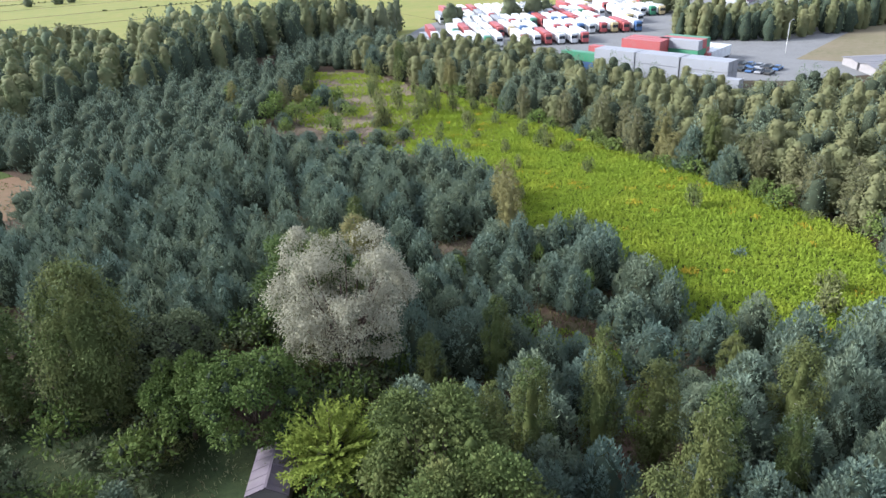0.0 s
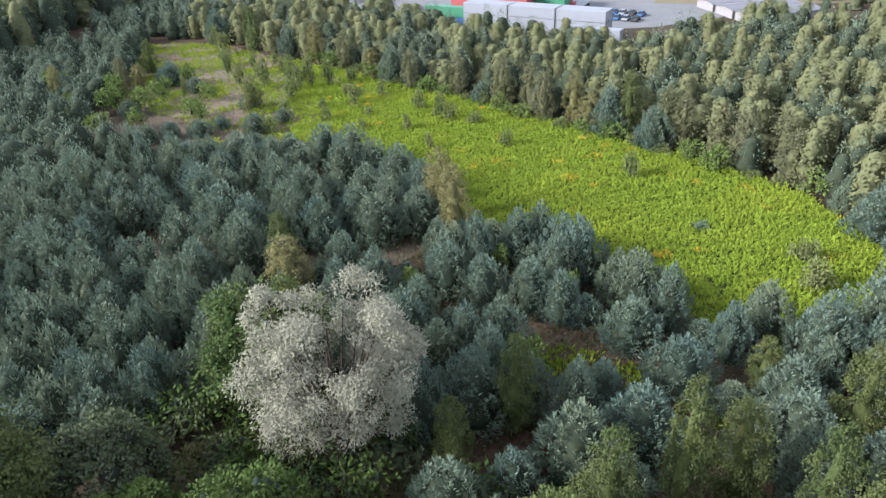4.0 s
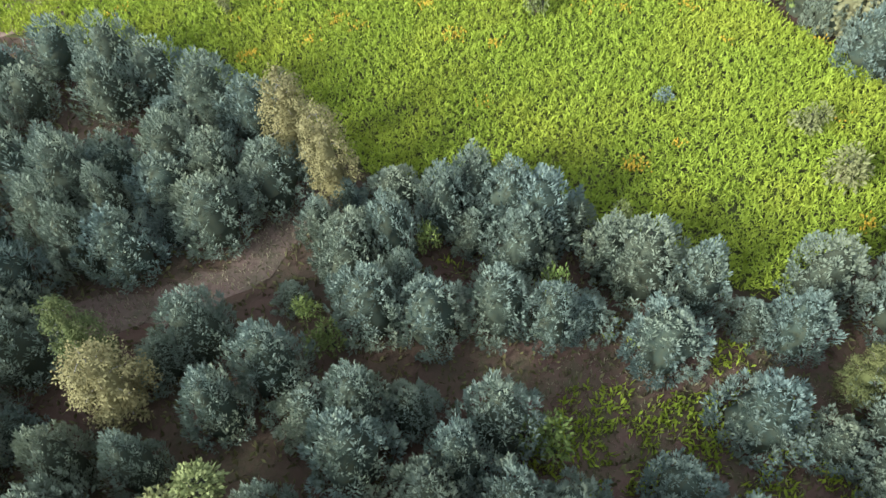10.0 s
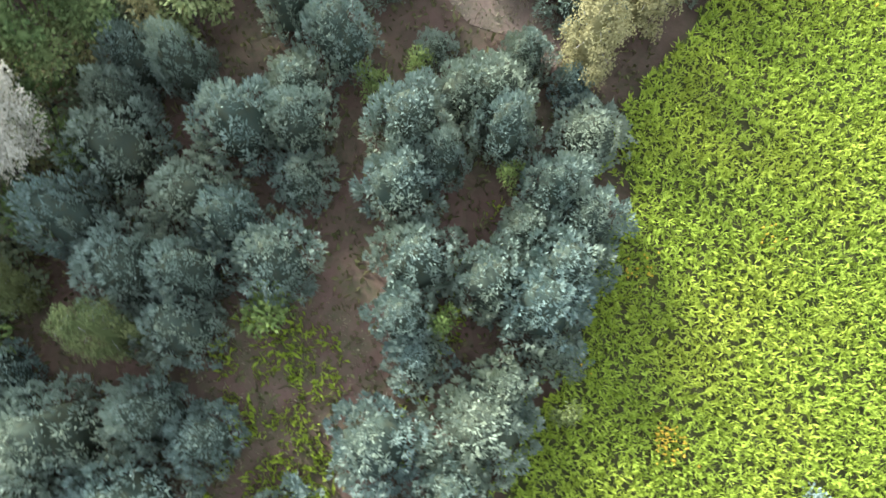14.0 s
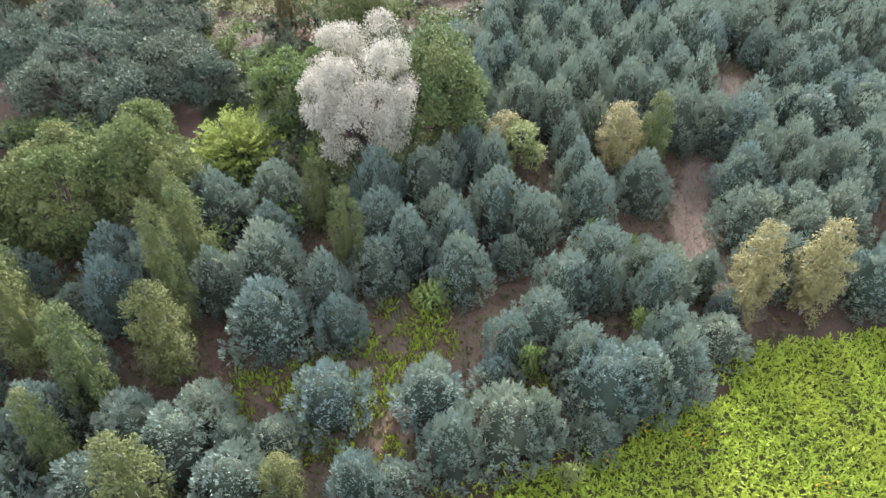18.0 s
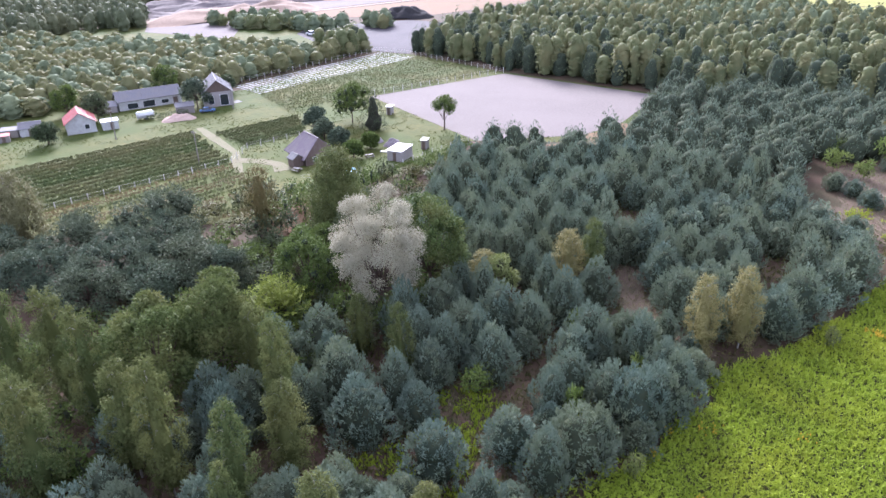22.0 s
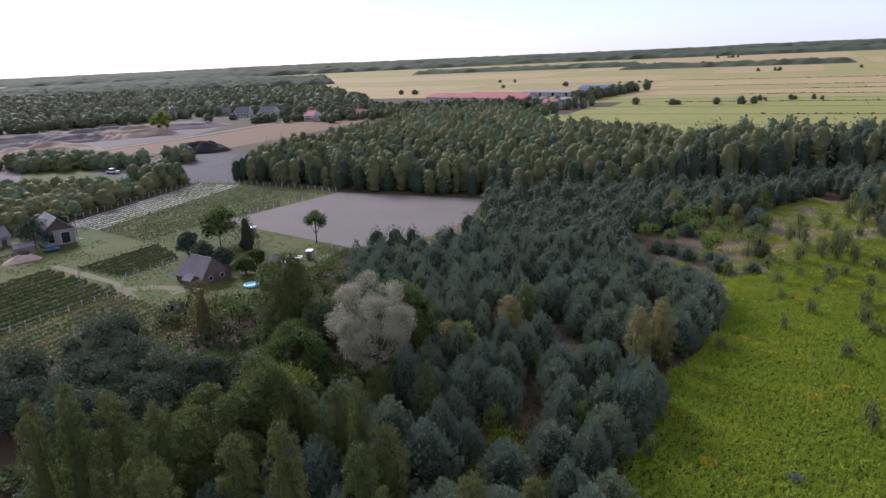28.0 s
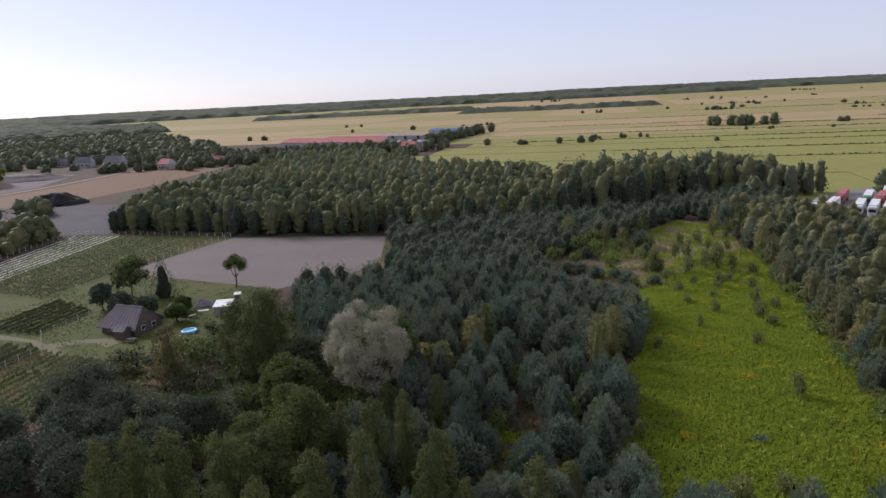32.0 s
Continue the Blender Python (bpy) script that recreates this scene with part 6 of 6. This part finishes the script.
# farm vehicles
def car(x, y, turn, material, label):
    ob = empty("car", pose(x, y, 0.03, 0, 0, turn), label, "car")
    bm = bmesh.new()
    box_bm(bm, -2.1, -0.85, 0.3, 2.1, 0.85, 0.85, 0.12)
    part("body", bm_mesh("car_body", bm), material, ob)
    bm = bmesh.new()
    v = [bm.verts.new(p) for p in ((-1.5, -0.8, 0.84), (1.1, -0.8, 0.84), (1.1, 0.8, 0.84), (-1.5, 0.8, 0.84), (-1.1, -0.62, 1.42), (0.5, -0.62, 1.42), (0.5, 0.62, 1.42), (-1.1, 0.62, 1.42))]
    for q in ((4, 5, 6, 7), (0, 1, 5, 4), (1, 2, 6, 5), (2, 3, 7, 6), (3, 0, 4, 7)):
        bm.faces.new([v[i] for i in q])
    part("cabin", bm_mesh("car_cabin", bm), GLASS, ob)
    part("roof", box_mesh("car_roof", -1.08, -0.6, 1.41, 0.48, 0.6, 1.46, 0.02), material, ob)
    for sx in (-1.3, 1.3):
        for sy in (-0.82, 0.82):
            bm = bmesh.new()
            bmesh.ops.create_cone(bm, cap_ends=True, segments=14, radius1=0.32, radius2=0.32, depth=0.2, matrix=pose(sx, sy, 0.32, 90))
            part("wheel", bm_mesh("car_wheel", bm), BLACK, ob)
    return ob


car(-106.6, 90.5, 60, BLUEMETAL, "blue car parked by the round tree")
trailer = empty("covered_trailer", pose(-113.2, 75.6, 0.03, 0, 0, 80), "white covered trailer parked on the grass", "trailer")
part("body", box_mesh("trailer_body", -2.2, -1.0, 0.55, 2.2, 1.0, 1.2, 0.05), GREYMETAL, trailer)
part("cover", raw_mesh("trailer_cover", *tube([(-2.25, 0, 1.25), (-1.9, 0, 1.3), (1.9, 0, 1.3), (2.25, 0, 1.25)], [0.55, 1.0, 1.0, 0.55], 10)), WHITEMETAL, trailer)
part("drawbar", box_mesh("trailer_drawbar", 2.15, -0.08, 0.5, 3.6, 0.08, 0.65, 0.02), BLACK, trailer)
for sy in (-1.02, 1.02):
    bm = bmesh.new()
    bmesh.ops.create_cone(bm, cap_ends=True, segments=14, radius1=0.35, radius2=0.35, depth=0.2, matrix=pose(0, sy, 0.35, 90))
    part("wheel", bm_mesh("trailer_wheel", bm), BLACK, trailer)
bush_row(-110.6, 75.2, -108.6, 85.8, 1.9, 1.3, DARKLEAF, "dark unclipped hedge beside the sand heap", 0.8, 0.0, 40)

def utility_pole(x, y, turn):
    ob = empty("utility_pole", pose(x, y, 0, 0, 0, turn), "slim weathered wooden utility pole", "pole")
    part("shaft", raw_mesh("pole_shaft", *tube([(0, 0, -0.3), (0, 0, 4), (0.03, 0, 7.6)], [0.13, 0.11, 0.08], 8)), GREYWOOD, ob)
    part("crossarm", box_mesh("pole_crossarm", -0.7, -0.06, 7.1, 0.7, 0.06, 7.22, 0.01), GREYWOOD, ob)
    for k in (-0.6, 0.0, 0.6):
        part("insulator", raw_mesh("pole_insulator", *tube([(k, 0, 7.2), (k, 0, 7.3), (k, 0, 7.42)], [0.03, 0.06, 0.03], 6)), POST, ob)
    return ob


for x, y in ((-62.0, 66.8), (-98, 62), (-104, 97)):
    utility_pole(x, y, 20)


def garden_table(x, y, turn):
    ob = empty("garden_table", pose(x, y, 0.03, 0, 0, turn), "weathered plank table with benches on the lawn", "table")
    for k in range(4):
        part("plank", box_mesh("table_plank", -0.9, -0.4 + k * 0.2, 0.71, 0.9, -0.21 + k * 0.2, 0.75, 0.008), GREYWOOD, ob)
    for s in (-1, 1):
        part("bench", box_mesh("table_bench", -0.9, s * 0.75 - 0.14, 0.41, 0.9, s * 0.75 + 0.14, 0.45, 0.008), GREYWOOD, ob)
        part("trestle", box_mesh("table_trestle", s * 0.7 - 0.05, -0.85, 0.36, s * 0.7 + 0.05, 0.85, 0.41, 0.008), DARKWOOD, ob)
        for q in (-0.3, 0.3):
            part("leg", box_mesh("table_leg", s * 0.7 - 0.04, q - 0.04, 0.0, s * 0.7 + 0.04, q + 0.04, 0.71, 0.008), DARKWOOD, ob)
    return ob


garden_table(-41.5, 78.6, 12)
garden_table(-37.5, 94.5, 70)
sheet("barn_apron", [(-112.6, 95), (-110.2, 96.5), (-110.6, 103.4), (-113.6, 103.6)], 0.07, CONCRETE, "cracked pale concrete apron before the barn", "pavement")
slant_shed("wood_shed", -122.5, 44.5, 60, 4.2, 2.6, 1.9, 2.3, GREYWOOD, ROOF_GREY, "low weathered wood shed behind the red-roofed house")
slant_shed("hen_house", -118.5, 42.0, 75, 2.6, 2.0, 1.6, 1.9, GREYWOOD, ROOF_RED, "small hen house with a red sheet roof")
board = box_mesh("stacked_board", -1.2, -0.1, 0.0, 1.2, 0.1, 0.05, 0.006)
board.materials.append(WHITEMETAL)
boards = empty("board_stack", pose(-38.2, 99.5, 0.04, 0, 0, 30), "small stack of pale boards beside the shed", "boards")
for k in range(12):
    piece = new("board", board)
    piece.parent = boards
    piece.matrix_basis = pose(0.04 * (k % 3), -0.33 + 0.22 * (k % 4), 0.055 * (k // 4), 0, 0, (k % 5) - 2)

# ---- dark yard and gravel pit ----
heap("black_mound", -224, 262, 30, 18, 6, 30, COAL, "black heap of coal or asphalt in the yard", 11)
heap("black_mound", -160, 250, 24, 16, 6, 60, COAL, "black heap of coal or asphalt in the yard", 12)
hr = random.Random(12)
PIT_HEAPS = [(-322, 213, 108, 36, 9.5, 86, GRAVEL), (-340, 326, 42, 26, 8, 70, GRAVEL), (-358, 318, 64, 26, 8, 62, GRAVEL), (-402, 208, 64, 34, 8, 60, SPOIL), (-366, 236, 74, 26, 6.5, 64, SPOIL),
             (-398, 268, 96, 30, 9, 50, SPOIL), (-368, 288, 56, 24, 7, 45, SPOIL), (-384, 322, 70, 26, 8, 55, SPOIL), (-350, 372, 60, 26, 6, 30, SPOIL)]
for i in range(14):
    PIT_HEAPS.append((hr.uniform(-425, -348), hr.uniform(176, 372), hr.uniform(20, 46), hr.uniform(14, 24), hr.uniform(3, 5.5), hr.uniform(40, 110), (SPOIL, SPOIL, SPOIL, GRAVEL, COAL)[i % 5]))
for i, (x, y, lx, ly, h, turn, mat) in enumerate(PIT_HEAPS):
    heap("spoil_mound", x, y, lx, ly, h * 0.62, turn, mat, {"gravel": "long heap of pale gravel in the pit", "grey_spoil": "dark grey heap of spoil in the pit", "rusty_grass": "reddish overgrown heap in the pit", "black_heap": "dark heap of spoil in the pit"}[mat.name], 20 + i)
digger = empty("excavator", pose(-206, 233, 0.05, 0, 0, 200), "green excavator standing in the dark yard", "excavator")
for sy in (-1.2, 1.2):
    part("track", box_mesh("excavator_track", -2.0, sy - 0.3, 0, 2.0, sy + 0.3, 0.9, 0.25), BLACK, digger)
part("body", box_mesh("excavator_body", -2.2, -1.3, 1.0, 1.4, 1.3, 2.4, 0.15), GREENMETAL, digger)
part("cab", box_mesh("excavator_cab", 0.2, 0.2, 2.4, 1.6, 1.3, 3.4, 0.12), GLASS, digger)
part("boom", raw_mesh("excavator_boom", *tube([(1.4, 0, 2.0), (4.0, 0, 5.4), (6.6, 0, 4.4)], [0.35, 0.3, 0.22], 4)), GREENMETAL, digger)
part("stick", raw_mesh("excavator_stick", *tube([(6.4, 0, 4.6), (7.4, 0, 1.4)], [0.22, 0.18], 4)), GREENMETAL, digger)
part("bucket", box_mesh("excavator_bucket", 6.7, -0.6, 0.3, 7.8, 0.6, 1.4, 0.2), BLACK, digger)
lorry_van = car(-210, 193, 10, WHITEMETAL, "white van parked at the yard")
lorry_van.scale = (1.5, 1.3, 1.6)

# ---- distant houses and works ----
FAR_HOUSES = [(-372, 458, 20, 14, 9, 4.5, 8.5, WHITEWALL, ROOF_GREY, "distant white house with a grey roof"), (-336, 450, 10, 15, 11, 5, 9.5, WHITEWALL, ROOF_GREY, "distant house with a large grey roof"), (-271, 424, -10, 11, 9, 4.5, 8, WHITEWALL, ROOF_RED, "distant white house with a red roof"),
              (-440, 440, 30, 12, 9, 4, 7, WHITEWALL, ROOF_GREY, "distant grey-roofed house among trees"), (-245, 452, 0, 11, 8, 3.5, 6.5, WHITEWALL, ROOF_RED, "distant white house with a red roof"), (-405, 470, 15, 11, 8, 4, 7, GREYWALL, ROOF_PURPLE, "distant house with a dark roof")]
for x, y, turn, lx, ly, eave, ridge, wall, roof, label in FAR_HOUSES:
    gable_house("distant_house", x, y, turn, lx, ly, eave, ridge, wall, roof, label, 1.5, None, [("s", -3, 1.6, 1, 1.6), ("s", 0, 1.6, 1, 1.6), ("s", 3, 1.6, 1, 1.6)], ("s", 5, 1.2))
WORKS = [(-225, 585, -20, 60, 26, 6, 9, ROOF_RED, "long works hall with a pale red roof"), (-180, 560, -20, 44, 24, 7, 11, ROOF_RED, "works hall with a red roof"), (-148, 545, -20, 26, 22, 7, 11, ROOF_RED, "works hall with a red roof"), (-120, 560, -20, 30, 20, 5, 6, GREYWALL, "pale flat works hall"),
         (-160, 665, -15, 60, 20, 4, 5.5, GREYWALL, "long pale works hall far off"), (-118, 690, -15, 40, 18, 6, 8, BLUEMETAL, "blue-roofed works hall far off"), (-110, 515, -20, 14, 10, 5, 8, ROOF_RED, "brick building with an orange roof")]
for x, y, turn, lx, ly, eave, ridge, roof, label in WORKS:
    gable_house("works_hall", x, y, turn, lx, ly, eave, ridge, WHITEWALL, roof, label, 0, None, [("s", k * lx / 8, 3, 0.3, 3.5) for k in (-3, -1, 1, 3)], None)
for x, y, turn, lx in ((262, 206, 25, 30), (285, 190, 20, 34), (310, 178, 15, 30), (335, 175, 20, 24)):
    gable_house("terraced_house", x, y, turn, lx, 12, 5.5, 10, WHITEWALL, ROOF_PURPLE, "row of houses with steep dark purple roofs", 2.0, None, [("s", k * lx / 6, 1.4, 1, 1.6) for k in (-2, -1, 0, 1, 2)], ("s", lx / 2.6, 1.2))

# ---- lorry park and containers ----
def lorry(cab_mat, trailer_mat, label):
    ob = empty("lorry", Matrix(), label, "lorry", "parked lorries")
    part("trailer", box_mesh("lorry_trailer", -7.0, -1.27, 1.15, 6.6, 1.27, 4.0, 0.06), trailer_mat, ob)
    cab = part("cab", box_mesh("lorry_cab", 7.0, -1.22, 0.6, 9.0, 1.22, 3.8, 0.22), cab_mat, ob)
    part("windscreen", box_mesh("lorry_screen", 8.93, -1.05, 2.0, 9.04, 1.05, 3.0, 0.02), GLASS, cab)
    part("chassis", box_mesh("lorry_chassis", -6.8, -0.5, 0.75, 8.6, 0.5, 1.13, 0.03), BLACK, ob)
    for x in (-5.6, -4.3, -3.0, 5.6, 8.0):
        for s in (-1.05, 1.05):
            bm = bmesh.new()
            bmesh.ops.create_cone(bm, cap_ends=True, segments=12, radius1=0.5, radius2=0.5, depth=0.4, matrix=pose(x, s, 0.5, 90))
            part("wheel", bm_mesh("lorry_wheel", bm), BLACK, ob)
    return ob


lorries = [lorry(c, t, l) for c, t, l in ((WHITEMETAL, WHITEMETAL, "white lorry with a white box trailer"), (REDMETAL, WHITEMETAL, "red-cabbed lorry with a white trailer"), (GREENMETAL, WHITEMETAL, "green-cabbed lorry with a white trailer"),
                                          (BLUEMETAL, WHITEMETAL, "blue-cabbed lorry with a white trailer"), (YELLOWMETAL, WHITEMETAL, "yellow-cabbed lorry with a white trailer"), (REDMETAL, REDMETAL, "red lorry with a red curtain trailer"), (WHITEMETAL, GREYMETAL, "white lorry with a grey trailer"))]
lr = random.Random(4)
spots = []
for row in range(5):
    for i in range(17 + min(2 * row, 7)):
        x = 122 + i * 3.55 + row * 11.5
        y = 226 - i * 2.15 + row * 16.5
        if lr.random() > 0.12 and not (row == 0 and i > 13):
            spots.append((x, y, -112 + lr.uniform(-2, 2)))
for i in range(7):
    spots.append((167 + i * 0.75, 157 - i * 2.75, -163 + lr.uniform(-2, 2)))
used_lorries = set()
for i, (x, y, turn) in enumerate(spots):
    k = lr.choice((0, 0, 0, 0, 1, 2, 3, 4, 5, 6, 6, 0, 1, 5, 0))
    if k in used_lorries:
        copy_thing(lorries[k], pose(x, y, 0.06, 0, 0, turn))
    else:
        lorries[k].matrix_basis = pose(x, y, 0.06, 0, 0, turn)
        used_lorries.add(k)


def container_mesh(name, material):
    """A steel box with ribbed sides and corner posts."""
    bm = bmesh.new()
    box_bm(bm, -6.05, -1.19, 0.05, 6.05, 1.19, 2.54)
    for s in (-1, 1):
        for i in range(20):
            x = -5.7 + i * 0.6
            box_bm(bm, x - 0.15, min(s * 1.19, s * 1.23), 0.15, x + 0.15, max(s * 1.19, s * 1.23), 2.44)
    for x in (-6.02, 6.02):
        for y in (-1.17, 1.17):
            box_bm(bm, x - 0.08, y - 0.08, 0, x + 0.08, y + 0.08, 2.59)
    me = bm_mesh(name, bm)
    me.materials.append(material)
    return me


boxes = {m.name: container_mesh("container", m) for m in (GREYMETAL, REDMETAL, GREENMETAL, BLUEMETAL)}


def container(x, y, z, turn, m, label):
    ob = new("shipping_container", boxes[m.name])
    ob.matrix_basis = pose(x, y, z + 0.06, 0, 0, turn)
    return tagged(ob, label, "container", "stacked containers")


ax = (144.3 - 133.8, 102.8 - 143.3)
al = math.hypot(*ax)
ux, uy = ax[0] / al, ax[1] / al
ct = math.degrees(math.atan2(uy, ux))
for i in range(3):
    for deep in range(2):
        for lev in range(3):
            container(133.2 + ux * (6.2 + i * 12.6) + deep * 2.6 * -uy, 148.4 + uy * (6.2 + i * 12.6) + deep * 2.6 * ux, lev * 2.6, ct, GREYMETAL, "grey ribbed shipping container in a stack")
for i in range(1):
    for lev in range(2):
        container(139.6 - 2.4, 111.5, lev * 2.6, ct, GREYMETAL, "grey ribbed shipping container in a low stack")
for i, (x, y, m) in enumerate(((150.5, 149, REDMETAL), (153, 150, REDMETAL), (155.6, 151, REDMETAL), (161, 143.5, REDMETAL), (163.5, 144.5, GREENMETAL), (158.3, 142.5, GREYMETAL))):
    for lev in range(3):
        container(x, y, lev * 2.6, ct, m if lev == 2 or i < 3 else (REDMETAL if i == 4 else GREENMETAL), "red ribbed shipping container in a stack" if m == REDMETAL else "ribbed shipping container in a stack")
for lev, m in enumerate((BLUEMETAL, GREENMETAL)):
    container(136, 158, lev * 2.6, ct + 3, m, "green or blue shipping container at the end of the stacks")
for lev, m in enumerate((REDMETAL, REDMETAL)):
    container(146.5, 158.5, lev * 2.6, ct, m, "dark red shipping container in a stack")
container(141.5, 156, 0, ct, BLUEMETAL, "blue shipping container at the end of the stacks")
for i in range(14):
    car(165 + (i % 7) * 0.5 + (i // 7) * 6, 135 - (i % 7) * 2.5 + (i // 7) * 2, 17, (BLACK, BLUEMETAL, GREYMETAL)[i % 3], "dark car parked in the lot")
for i in range(3):
    gable_house("grey_hall", 190 + i * 4.4, 92 + i * 7.6, -30, 20, 7.6, 2.3, 2.8, GREYWALL, ROOF_GREY, "low hall with a pale grey roof", 0, None, [], None)
for x, y, h in ((196, 136, 9), (231, 120, 9)):
    mast = empty("lamp_post", pose(x, y, 0), "tall pale lamp post beside the lot", "lamp post")
    part("pole", raw_mesh("lamp_pole", *tube([(0, 0, -0.2), (0, 0, h), (0.5, 0, h + 0.5), (1.4, 0, h + 0.6)], [0.12, 0.09, 0.07, 0.06], 6)), POST, mast)
    part("lamp_head", box_mesh("lamp_head", 1.2, -0.15, h + 0.5, 1.9, 0.15, h + 0.65, 0.04), GREYMETAL, mast)

# ditches of the plain: dark sedge along some edges between meadow strips
dr = np.random.default_rng(55)
dpos = []
for i, y0 in enumerate(edge_y[2:13]):
    for run in range(3):
        a = dr.uniform(-90, 300 + i * 30) + run * 60
        b = a + dr.uniform(120, 420)
        line = [(x, y0 - 0.02 * x + dr.normal(0, 0.5)) for x in np.arange(a, b, 14.0)]
        sheet("ditch", ribbon(line, 1.6 + 0.14 * i, i), 0.15 + 0.004 * run, DARKGRASS, "narrow ditch overgrown with dark sedge", "ditch")
        dpos += [(x + dr.uniform(-7, 7), y + dr.normal(0, 0.5)) for x, y in line for k in range(6)]
dpos = np.array(dpos)
n = len(dpos)
tagged(linked("ditch_sedge", raw_mesh("ditch_sedge", *spindles(np.c_[dpos, np.zeros(n)], unit(dr.normal(0, 0.3, (n, 3)) + [0, 0, 1]), dr.uniform(0.5, 1.2, n), dr.uniform(0.4, 0.9, n), 4)), UNDERSTORY), "dark sedge along the ditches of the meadows", "sedge", "", "stuff")
